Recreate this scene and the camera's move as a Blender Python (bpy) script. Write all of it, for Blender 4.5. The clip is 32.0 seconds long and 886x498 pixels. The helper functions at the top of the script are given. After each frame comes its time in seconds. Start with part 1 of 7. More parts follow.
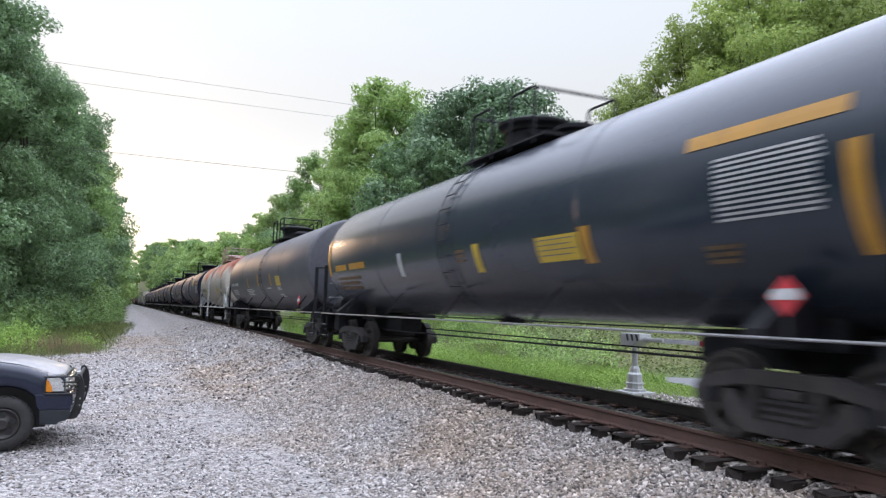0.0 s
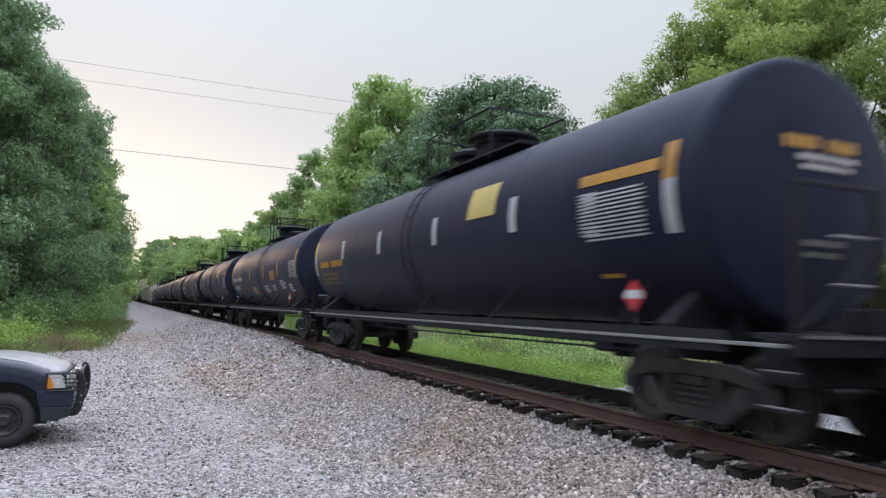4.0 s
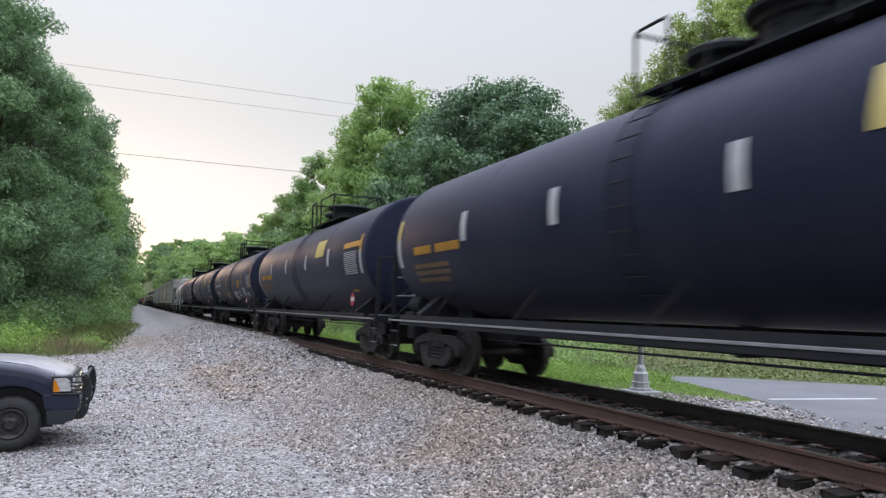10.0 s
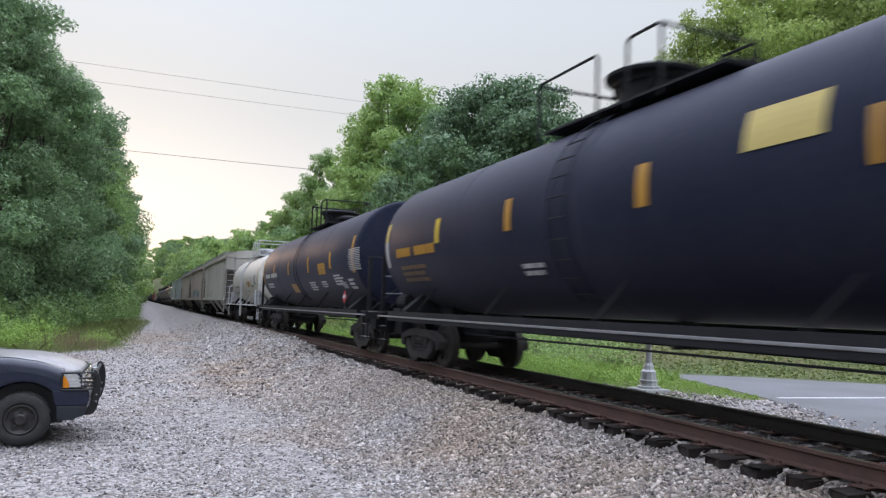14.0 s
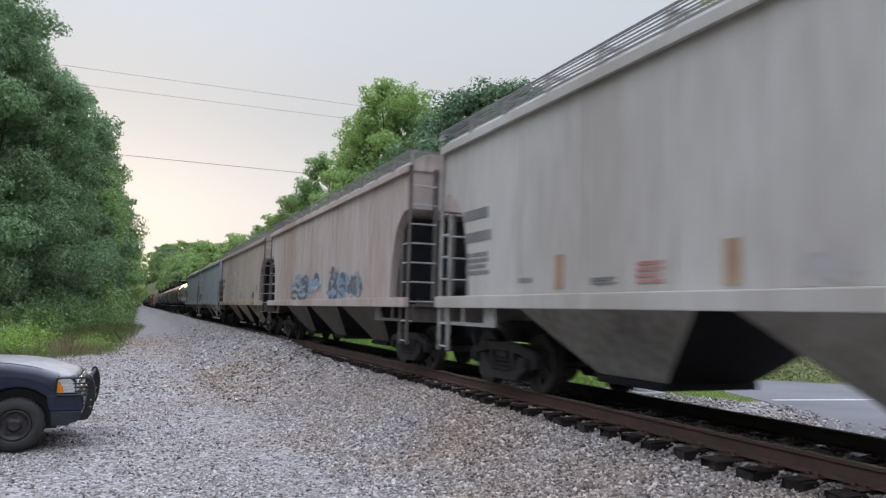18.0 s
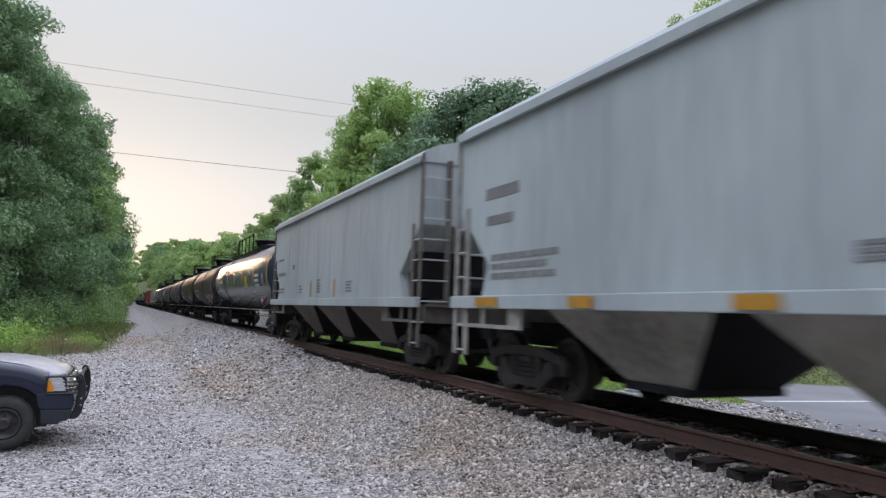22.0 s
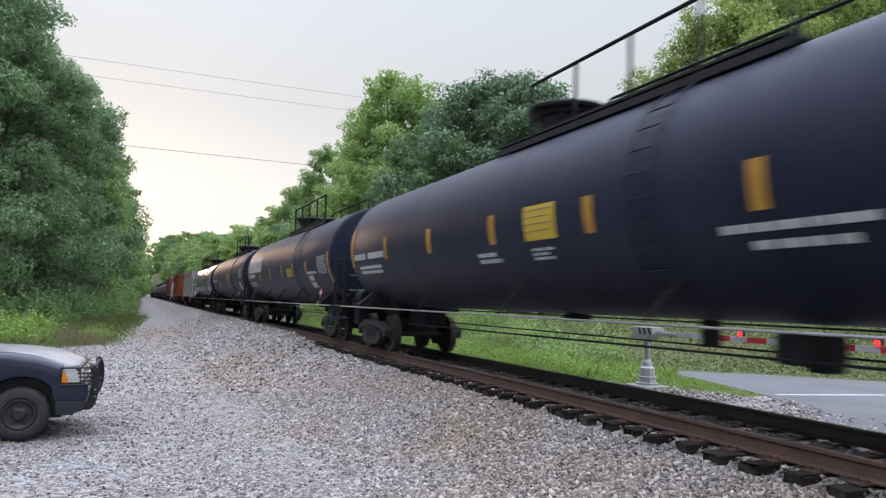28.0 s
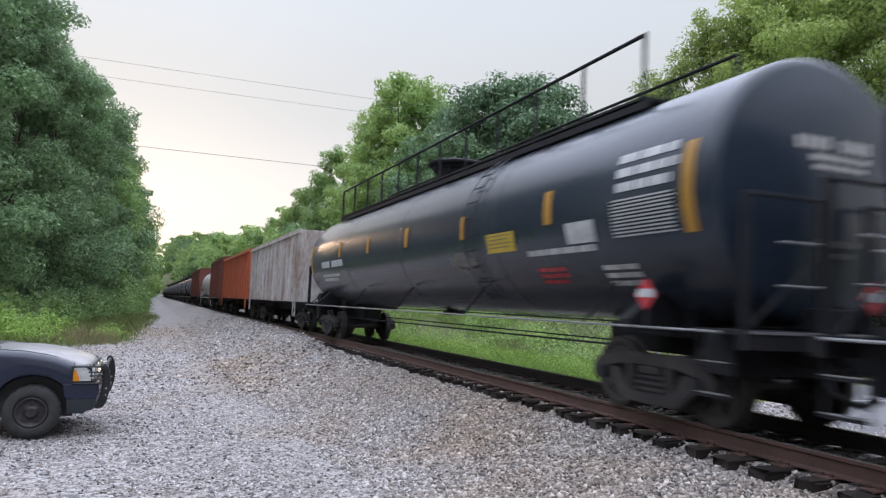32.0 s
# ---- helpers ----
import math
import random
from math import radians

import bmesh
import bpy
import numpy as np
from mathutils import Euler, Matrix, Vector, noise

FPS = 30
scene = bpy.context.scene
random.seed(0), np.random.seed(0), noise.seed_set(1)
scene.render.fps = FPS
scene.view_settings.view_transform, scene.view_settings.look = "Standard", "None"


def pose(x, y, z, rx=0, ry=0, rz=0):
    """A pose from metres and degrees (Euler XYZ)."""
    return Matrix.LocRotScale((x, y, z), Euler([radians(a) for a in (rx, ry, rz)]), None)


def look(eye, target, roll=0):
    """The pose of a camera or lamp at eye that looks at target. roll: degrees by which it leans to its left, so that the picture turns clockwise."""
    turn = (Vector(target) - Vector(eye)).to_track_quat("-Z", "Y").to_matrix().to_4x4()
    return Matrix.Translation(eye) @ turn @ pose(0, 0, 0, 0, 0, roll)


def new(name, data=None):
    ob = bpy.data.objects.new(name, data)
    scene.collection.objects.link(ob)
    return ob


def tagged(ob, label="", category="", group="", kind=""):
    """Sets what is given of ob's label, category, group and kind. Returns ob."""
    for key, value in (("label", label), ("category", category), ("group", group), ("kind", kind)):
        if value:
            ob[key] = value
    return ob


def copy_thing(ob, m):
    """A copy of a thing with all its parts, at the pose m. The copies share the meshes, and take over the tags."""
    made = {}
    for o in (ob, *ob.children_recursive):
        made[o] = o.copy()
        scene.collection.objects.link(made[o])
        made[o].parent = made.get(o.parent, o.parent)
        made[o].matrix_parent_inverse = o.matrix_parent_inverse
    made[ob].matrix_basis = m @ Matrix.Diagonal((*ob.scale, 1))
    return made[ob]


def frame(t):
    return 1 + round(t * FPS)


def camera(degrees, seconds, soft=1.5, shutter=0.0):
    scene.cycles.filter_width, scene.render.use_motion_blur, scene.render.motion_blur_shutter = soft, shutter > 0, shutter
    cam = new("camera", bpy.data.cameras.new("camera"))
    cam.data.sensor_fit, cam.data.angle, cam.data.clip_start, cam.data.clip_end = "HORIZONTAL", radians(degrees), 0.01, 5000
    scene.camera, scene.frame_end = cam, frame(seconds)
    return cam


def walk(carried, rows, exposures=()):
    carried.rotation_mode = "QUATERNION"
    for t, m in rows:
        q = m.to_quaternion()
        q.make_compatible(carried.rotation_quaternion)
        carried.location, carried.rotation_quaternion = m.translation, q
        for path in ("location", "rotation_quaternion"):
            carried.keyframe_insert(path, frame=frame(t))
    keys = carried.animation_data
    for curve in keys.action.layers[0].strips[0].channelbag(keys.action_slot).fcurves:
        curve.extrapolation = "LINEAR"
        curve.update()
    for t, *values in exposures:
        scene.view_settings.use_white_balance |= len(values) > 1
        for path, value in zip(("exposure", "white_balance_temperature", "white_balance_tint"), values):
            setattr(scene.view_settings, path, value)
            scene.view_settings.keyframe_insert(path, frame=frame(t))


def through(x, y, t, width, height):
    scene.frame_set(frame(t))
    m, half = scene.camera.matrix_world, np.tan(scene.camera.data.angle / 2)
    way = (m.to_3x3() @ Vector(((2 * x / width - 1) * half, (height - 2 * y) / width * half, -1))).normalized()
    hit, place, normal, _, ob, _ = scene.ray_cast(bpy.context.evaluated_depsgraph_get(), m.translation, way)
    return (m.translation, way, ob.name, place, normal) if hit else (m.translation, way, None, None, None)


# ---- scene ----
# The camera is held by hand: it stays in one spot and only turns a little.
EYE = Vector((0.0, 0.0, 1.22))
cam = camera(62.98, 32.0, soft=1.3, shutter=0.4)
# seconds, heading right of the track, tilt upwards, roll
TURNS = [
    (0.000, 23.567, 4.972, 1.799),
    (0.467, 23.616, 4.984, 1.683),
    (1.000, 23.621, 5.004, 1.663),
    (1.467, 23.612, 5.008, 1.611),
    (2.000, 23.621, 5.004, 1.663),
    (2.467, 23.661, 4.968, 1.684),
    (3.000, 23.676, 4.957, 1.723),
    (3.467, 23.609, 4.909, 1.860),
    (5.467, 23.176, 4.532, 1.782),
    (6.000, 23.193, 4.540, 1.591),
    (6.467, 23.168, 4.587, 1.487),
    (7.000, 23.136, 4.671, 1.508),
    (7.467, 23.092, 4.763, 1.598),
    (8.000, 23.075, 4.858, 1.653),
    (8.467, 23.098, 4.913, 1.673),
    (9.000, 23.155, 4.952, 1.735),
    (9.467, 23.173, 4.933, 1.677),
    (10.000, 23.159, 4.919, 1.651),
    (10.467, 23.107, 4.903, 1.633),
    (11.000, 23.032, 4.890, 1.610),
    (11.467, 22.945, 4.927, 1.609),
    (12.000, 22.810, 4.987, 1.676),
    (12.467, 22.664, 4.993, 1.743),
    (13.000, 22.504, 4.911, 1.822),
    (13.467, 22.468, 4.788, 1.839),
    (14.000, 22.556, 4.698, 1.804),
    (14.467, 22.757, 4.639, 1.738),
    (16.467, 22.926, 4.892, 1.657),
    (17.000, 22.919, 4.950, 1.670),
    (17.467, 22.917, 4.977, 1.694),
    (18.000, 22.913, 4.986, 1.595),
    (18.467, 22.877, 4.974, 1.490),
    (19.000, 22.874, 4.956, 1.439),
    (19.467, 22.875, 4.885, 1.374),
    (20.000, 22.943, 4.874, 1.350),
    (20.467, 23.052, 4.913, 1.364),
    (21.000, 23.213, 4.991, 1.489),
    (21.467, 23.353, 5.004, 1.625),
    (22.000, 23.466, 5.005, 1.894),
    (22.467, 23.521, 4.922, 2.013),
    (23.000, 23.568, 4.828, 2.125),
    (23.467, 23.590, 4.799, 2.175),
    (24.000, 23.520, 4.784, 2.127),
    (24.467, 23.419, 4.812, 2.082),
    (25.000, 23.320, 4.805, 2.086),
    (25.467, 23.255, 4.731, 2.101),
    (27.467, 22.785, 4.339, 1.899),
    (28.000, 22.639, 4.392, 1.963),
    (28.467, 22.520, 4.452, 2.009),
    (29.000, 22.420, 4.513, 2.087),
    (29.467, 22.356, 4.541, 2.139),
    (30.000, 22.226, 4.574, 2.187),
    (30.467, 22.133, 4.588, 2.244),
    (31.000, 22.031, 4.594, 2.270),
    (31.467, 21.951, 4.556, 2.258),
    (32.000, 21.863, 4.511, 2.399),
]


def held(yaw, tilt, roll):
    a, b = radians(yaw), radians(tilt)
    way = Vector((math.sin(a) * math.cos(b), math.cos(a) * math.cos(b), math.sin(b)))
    return look(EYE, EYE + way, roll)


walk(cam, [(t, held(a, b, c)) for t, a, b, c in TURNS],
     exposures=[(0.0, 0.16, 6440, 10), (1.0, 0.06, 6440, 10), (2.0, -0.03, 6440, 10), (4.0, -0.1, 6440, 10), (12.0, -0.08, 6440, 10), (15.0, -0.12, 6440, 10), (17.0, -0.27, 6440, 10), (20.0, -0.28, 6440, 10), (23.5, -0.20, 6440, 10), (25.0, -0.1, 6440, 10), (32.0, -0.08, 6440, 10)])

# ---- world and light: clear evening, the sun low behind the woods ----
world = bpy.data.worlds.new("evening_sky")
scene.world = world
world.use_nodes = True
wn, wl = world.node_tree.nodes, world.node_tree.links
wn.clear()
sky = wn.new("ShaderNodeTexSky")
sky.sky_type, sky.sun_disc = "NISHITA", False
sky.sun_elevation, sky.sun_rotation = radians(6.0), radians(-3.0)
sky.air_density, sky.dust_density, sky.ozone_density = 1.0, 3.0, 1.0
# thin even cloud: pale and warm low down, cooler higher, brightest overhead
place = wn.new("ShaderNodeTexCoord")
split = wn.new("ShaderNodeSeparateXYZ")
wl.new(place.outputs["Generated"], split.inputs[0])
cloud = wn.new("ShaderNodeValToRGB")
cloud.color_ramp.interpolation = "EASE"
bands = cloud.color_ramp.elements
bands[0].position, bands[0].color = 0.0, (0.96, 0.90, 0.86, 1)
bands[1].position, bands[1].color = 1.0, (3.25, 3.47, 4.12, 1)
for pos, col in ((0.12, (0.93, 0.915, 0.92, 1)), (0.26, (0.765, 0.785, 0.815, 1)), (0.40, (0.80, 0.85, 0.925, 1)), (0.62, (2.12, 2.3, 2.82, 1))):
    bands.new(pos).color = col
wl.new(split.outputs[2], cloud.inputs[0])
bright = wn.new("ShaderNodeVectorMath")
bright.operation = "SCALE"
side = wn.new("ShaderNodeMapRange")
side.inputs[1].default_value, side.inputs[2].default_value, side.inputs[3].default_value, side.inputs[4].default_value = 0.05, 0.75, 10.9, 9.7
wl.new(split.outputs[0], side.inputs[0])
wl.new(side.outputs[0], bright.inputs[3])
wl.new(cloud.outputs[0], bright.inputs[0])
haze = wn.new("ShaderNodeMix")
haze.data_type = "RGBA"
haze.inputs[0].default_value = 0.94
wl.new(bright.outputs[0], haze.inputs[7])
shine = wn.new("ShaderNodeBackground")
shine.inputs[1].default_value = 0.10
wout = wn.new("ShaderNodeOutputWorld")
wl.new(sky.outputs[0], haze.inputs[6])
wl.new(haze.outputs[2], shine.inputs[0])
wl.new(shine.outputs[0], wout.inputs[0])

sun = new("sun", bpy.data.lights.new("sun", "SUN"))
sun.data.energy, sun.data.angle, sun.data.color = 0.42, radians(8), (1.0, 0.64, 0.40)
sun.matrix_world = look((0, 0, 60), (math.sin(radians(3)) * 570, -math.cos(radians(3)) * 570, 0))
scene.view_settings.exposure = 0.0

# ---- materials ----
def nodes_of(name):
    m = bpy.data.materials.new(name)
    m.use_nodes = True
    return m, m.node_tree.nodes, m.node_tree.links, m.node_tree.nodes["Principled BSDF"]


def rgb(c, k=1.0):
    return (c[0] * k, c[1] * k, c[2] * k, 1)


def surface(name, base, second=None, rough=0.6, metal=0.0, coarse=1.5, fine=30.0, bump=0.2, spread=0.5, per_object=0.0, stretch=(1, 1, 1), coat=0.0, contrast=(0.35, 0.65), spec=0.5, dust=0.0):
    """Two colours mixed by coarse and fine noise, with fine relief."""
    m, n, l, p = nodes_of(name)
    tc = n.new("ShaderNodeTexCoord")
    mp = n.new("ShaderNodeMapping")
    mp.inputs["Scale"].default_value = stretch
    l.new(tc.outputs["Object"], mp.inputs[0])
    a, b = n.new("ShaderNodeTexNoise"), n.new("ShaderNodeTexNoise")
    a.inputs["Scale"].default_value, a.inputs["Detail"].default_value = coarse, 6
    b.inputs["Scale"].default_value, b.inputs["Detail"].default_value = fine, 4
    for q in (a, b):
        l.new(mp.outputs[0], q.inputs[0])
    mixf = n.new("ShaderNodeMix")
    mixf.inputs[0].default_value = 0.4
    l.new(a.outputs[0], mixf.inputs[2])
    l.new(b.outputs[0], mixf.inputs[3])
    ramp = n.new("ShaderNodeMapRange")
    ramp.inputs[1].default_value, ramp.inputs[2].default_value = contrast
    l.new(mixf.outputs[0], ramp.inputs[0])
    col = n.new("ShaderNodeMix")
    col.data_type = "RGBA"
    second = second or tuple(c * spread for c in base)
    col.inputs[6].default_value, col.inputs[7].default_value = rgb(base), rgb(second)
    l.new(ramp.outputs[0], col.inputs[0])
    out = col.outputs[2]
    if per_object:
        oi = n.new("ShaderNodeObjectInfo")
        hsv = n.new("ShaderNodeHueSaturation")
        mr = n.new("ShaderNodeMapRange")
        mr.inputs[3].default_value, mr.inputs[4].default_value = 1 - per_object, 1 + per_object
        l.new(oi.outputs["Random"], mr.inputs[0])
        l.new(mr.outputs[0], hsv.inputs["Value"])
        l.new(out, hsv.inputs["Color"])
        out = hsv.outputs[0]
    l.new(out, p.inputs["Base Color"])
    p.inputs["Roughness"].default_value, p.inputs["Metallic"].default_value = rough, metal
    p.inputs["Specular IOR Level"].default_value = spec
    if dust:       # thin film of fine dust
        p.inputs["Sheen Weight"].default_value, p.inputs["Sheen Roughness"].default_value = dust, 0.35
        p.inputs["Sheen Tint"].default_value = (0.92, 0.84, 0.92, 1)
    if coat:
        p.inputs["Coat Weight"].default_value, p.inputs["Coat Roughness"].default_value = coat, 0.15
    if bump:
        bp = n.new("ShaderNodeBump")
        bp.inputs["Strength"].default_value, bp.inputs["Distance"].default_value = bump, 0.02
        l.new(b.outputs[0], bp.inputs["Height"])
        l.new(bp.outputs[0], p.inputs["Normal"])
    return m


def foliage(name, dark, light, through=0.30):
    m, n, l, p = nodes_of(name)
    geo, oi = n.new("ShaderNodeNewGeometry"), n.new("ShaderNodeObjectInfo")
    tc, ns = n.new("ShaderNodeTexCoord"), n.new("ShaderNodeTexNoise")
    ns.inputs["Scale"].default_value = 0.35
    l.new(tc.outputs["Object"], ns.inputs[0])
    add = n.new("ShaderNodeMath")
    add.operation = "MULTIPLY_ADD"
    add.inputs[1].default_value, add.inputs[2].default_value = 0.6, 0.0
    l.new(geo.outputs["Random Per Island"], add.inputs[0])
    add2 = n.new("ShaderNodeMath")
    add2.operation = "MULTIPLY_ADD"
    add2.inputs[1].default_value = 0.5
    l.new(ns.outputs[0], add2.inputs[0])
    l.new(add.outputs[0], add2.inputs[2])
    col = n.new("ShaderNodeMix")
    col.data_type = "RGBA"
    col.inputs[6].default_value, col.inputs[7].default_value = rgb(dark), rgb(light)
    l.new(add2.outputs[0], col.inputs[0])
    hsv = n.new("ShaderNodeHueSaturation")
    mr = n.new("ShaderNodeMapRange")
    mr.inputs[3].default_value, mr.inputs[4].default_value = 0.8, 1.2
    l.new(oi.outputs["Random"], mr.inputs[0])
    l.new(mr.outputs[0], hsv.inputs["Value"])
    l.new(col.outputs[2], hsv.inputs["Color"])
    l.new(hsv.outputs[0], p.inputs["Base Color"])
    p.inputs["Roughness"].default_value = 0.55
    tr = n.new("ShaderNodeBsdfTranslucent")
    l.new(hsv.outputs[0], tr.inputs[0])
    ms = n.new("ShaderNodeMixShader")
    ms.inputs[0].default_value = through
    l.new(p.outputs[0], ms.inputs[1])
    l.new(tr.outputs[0], ms.inputs[2])
    l.new(ms.outputs[0], n["Material Output"].inputs[0])
    return m


def glowing(name, colour, strength):
    m, n, l, p = nodes_of(name)
    p.inputs["Base Color"].default_value = rgb(colour)
    p.inputs["Emission Color"].default_value = rgb(colour)
    p.inputs["Emission Strength"].default_value = strength
    return m


BLACK = surface("black_tank_paint", (0.0125, 0.0160, 0.0320), (0.0225, 0.0260, 0.0440), 0.45, coarse=0.8, fine=14, bump=0.03, spec=0.09, dust=0.06)
MATT_BLACK = surface("dusty_black_tank_paint", (0.0125, 0.0155, 0.0310), (0.0230, 0.0260, 0.0430), 0.48, coarse=0.7, fine=12, bump=0.03, spec=0.05, dust=0.09)
GLOSS_BLACK = surface("glossy_black_tank_paint", (0.013, 0.021, 0.034), (0.021, 0.030, 0.045), 0.23, coarse=0.8, fine=14, bump=0.012, spec=0.42, dust=0.08)
GREY_TANK = surface("faded_grey_black_tank_paint", (0.048, 0.049, 0.062), (0.080, 0.080, 0.094), 0.48, coarse=0.9, fine=9, bump=0.03)
BROWN_TANK = surface("brownish_black_tank_paint", (0.024, 0.021, 0.026), (0.044, 0.034, 0.036), 0.45, coarse=0.8, fine=10, bump=0.04)
BOGIE_CAST = surface("dusty_cast_steel", (0.020, 0.019, 0.021), (0.050, 0.045, 0.043), 0.8, coarse=3, fine=30, bump=0.3, spec=0.25)
# underframe grime; also stands for shade on the hopper slope sheets
UNDER = surface("black_underframe_grime_and_slope_shade", (0.008, 0.009, 0.013), (0.018, 0.017, 0.019), 0.75, coarse=3, fine=40, bump=0.3, spec=0.25)
WHITE_PIPE = surface("worn_white_pipe", (0.55, 0.56, 0.58), (0.3, 0.3, 0.3), 0.5, coarse=4, fine=40, bump=0.1)
GREY_PIPE = surface("scuffed_grey_steel", (0.32, 0.32, 0.34), (0.14, 0.14, 0.14), 0.4, 0.3, coarse=4, fine=40, bump=0.1)
WHEEL_STEEL = surface("brown_wheel_steel", (0.022, 0.019, 0.019), (0.045, 0.038, 0.034), 0.6, 0.3, coarse=4, fine=30, bump=0.2)
YELLOW = surface("yellow_reflective_stripe", (0.43, 0.215, 0.02), (0.30, 0.15, 0.018), 0.5, coarse=3, fine=30, bump=0.05)
FADED_PANEL = surface("faded_yellow_panel", (0.46, 0.36, 0.10), (0.36, 0.28, 0.09), 0.6, coarse=3, fine=30, bump=0.05)
LEMON = surface("lemon_placard", (0.54, 0.37, 0.03), (0.42, 0.29, 0.03), 0.5, coarse=3, fine=30, bump=0.05)
WHITE = surface("white_stencil_paint", (0.55, 0.56, 0.57), (0.3, 0.3, 0.31), 0.6, coarse=3, fine=30, bump=0.05)
RED = surface("red_placard_paint", (0.5, 0.03, 0.04), (0.35, 0.03, 0.04), 0.5, coarse=3, fine=30, bump=0.05)
HOPPER_GREY = surface("weathered_pale_grey_paint", (0.47, 0.45, 0.415), (0.355, 0.325, 0.29), 0.6, coarse=0.7, fine=8, bump=0.05, stretch=(1, 1.0, 0.16), contrast=(0.38, 0.60))
HOPPER_TAN = surface("weathered_tan_grey_paint", (0.44, 0.38, 0.325), (0.33, 0.275, 0.225), 0.6, coarse=0.7, fine=8, bump=0.05, stretch=(1, 1.0, 0.16), contrast=(0.38, 0.60))
HOPPER_ROSE = surface("rust_stained_grey_paint", (0.47, 0.415, 0.385), (0.33, 0.25, 0.21), 0.6, coarse=0.6, fine=8, bump=0.05, stretch=(1, 1.0, 0.16), contrast=(0.38, 0.60))
HOPPER_GREEN = surface("pale_green_grey_paint", (0.365, 0.41, 0.42), (0.285, 0.315, 0.325), 0.55, coarse=0.7, fine=8, bump=0.05, stretch=(1, 1.0, 0.16), contrast=(0.38, 0.60))
HOPPER_BLUE = surface("cool_grey_car_paint", (0.355, 0.385, 0.39), (0.265, 0.29, 0.295), 0.5, coarse=0.7, fine=8, bump=0.05, stretch=(1, 1.0, 0.16), contrast=(0.38, 0.60))
WHITE_TANK = surface("creamy_white_tank_paint", (0.55, 0.53, 0.49), (0.44, 0.41, 0.36), 0.5, coarse=0.8, fine=9, bump=0.03, spec=0.2)
ORANGE_CAR = surface("orange_red_car_paint", (0.42, 0.10, 0.04), (0.30, 0.07, 0.03), 0.6, coarse=1, fine=10, bump=0.05)
BROWN_CAR = surface("brown_red_car_paint", (0.20, 0.06, 0.045), (0.13, 0.04, 0.03), 0.6, coarse=1, fine=10, bump=0.05)
PATCHY_CAR = surface("peeling_white_and_rust_paint", (0.50, 0.50, 0.49), (0.20, 0.12, 0.09), 0.7, coarse=1.6, fine=12, bump=0.1, stretch=(1, 1, 0.3))
RAIL_RUST = surface("rusty_rail_steel", (0.105, 0.055, 0.042), (0.065, 0.037, 0.031), 0.75, 0.1, coarse=3, fine=60, bump=0.3)
# far rail steel, with the shade under the train put into its colour
RAIL_SHADED = surface("shaded_black_rail_steel", (0.022, 0.017, 0.016), (0.04, 0.030, 0.027), 0.6, 0.1, coarse=3, fine=60, bump=0.3)
RAIL_TOP = surface("polished_rail_top", (0.42, 0.41, 0.42), (0.25, 0.23, 0.22), 0.22, 0.8, coarse=3, fine=40, bump=0.05)
TIE_WOOD = surface("creosoted_tie_wood", (0.016, 0.013, 0.012), (0.042, 0.034, 0.030), 0.9, coarse=3, fine=25, bump=0.6, per_object=0.35, spec=0.2, stretch=(0.15, 1, 1))
LEAF_DEEP = foliage("deep_green_leaves", (0.06, 0.118, 0.057), (0.275, 0.41, 0.197), 0.42)
LEAF_DARK = foliage("dark_blue_green_leaves", (0.055, 0.105, 0.06), (0.17, 0.265, 0.135))
LEAF_MID = foliage("mid_green_leaves", (0.12, 0.215, 0.075), (0.33, 0.465, 0.17), 0.42)
LEAF_LIGHT = foliage("light_green_leaves", (0.15, 0.245, 0.075), (0.35, 0.465, 0.16), 0.5)
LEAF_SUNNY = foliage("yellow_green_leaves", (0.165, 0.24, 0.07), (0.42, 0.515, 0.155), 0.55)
GRASS_LEAF = foliage("bright_grass_blades", (0.14, 0.25, 0.05), (0.33, 0.47, 0.11), 0.4)
VERGE_LEAF = foliage("olive_grass_blades", (0.08, 0.115, 0.032), (0.21, 0.24, 0.08))
DRY_LEAF = foliage("dry_grass_stalks", (0.20, 0.14, 0.09), (0.36, 0.25, 0.17))
BARK = surface("grey_brown_bark", (0.10, 0.08, 0.06), (0.05, 0.04, 0.03), 0.9, coarse=2, fine=18, bump=0.6, stretch=(1, 1, 0.2))
ASPHALT = surface("worn_grey_asphalt", (0.17, 0.17, 0.18), (0.12, 0.12, 0.125), 0.85, coarse=0.6, fine=60, bump=0.2)
ROAD_WHITE = surface("road_line_paint", (0.62, 0.62, 0.62), (0.45, 0.45, 0.45), 0.7, coarse=3, fine=40, bump=0.1)
TRUCK_BLUE = surface("dark_blue_car_paint", (0.004, 0.008, 0.026), (0.006, 0.011, 0.032), 0.22, coarse=1, fine=20, bump=0.0, spec=0.35, coat=0.5)
TRUCK_BONNET = surface("pale_grey_bonnet_paint", (0.20, 0.19, 0.20), (0.34, 0.32, 0.31), 0.4, coarse=1.6, fine=12, bump=0.0, coat=0.3)
TRUCK_TRIM = surface("black_plastic_trim", (0.010, 0.010, 0.012), (0.016, 0.016, 0.017), 0.5, coarse=5, fine=60, bump=0.08)
TRUCK_GREY = surface("dark_grey_bumper_plastic", (0.009, 0.013, 0.019), (0.015, 0.020, 0.027), 0.5, coarse=5, fine=60, bump=0.05)
RIM_STEEL = surface("grey_painted_rim_steel", (0.022, 0.020, 0.021), (0.04, 0.034, 0.033), 0.5, 0.2, coarse=8, fine=60, bump=0.1)
RUBBER = surface("dusty_tyre_rubber", (0.021, 0.021, 0.022), (0.042, 0.040, 0.038), 0.9, coarse=8, fine=60, bump=0.3)
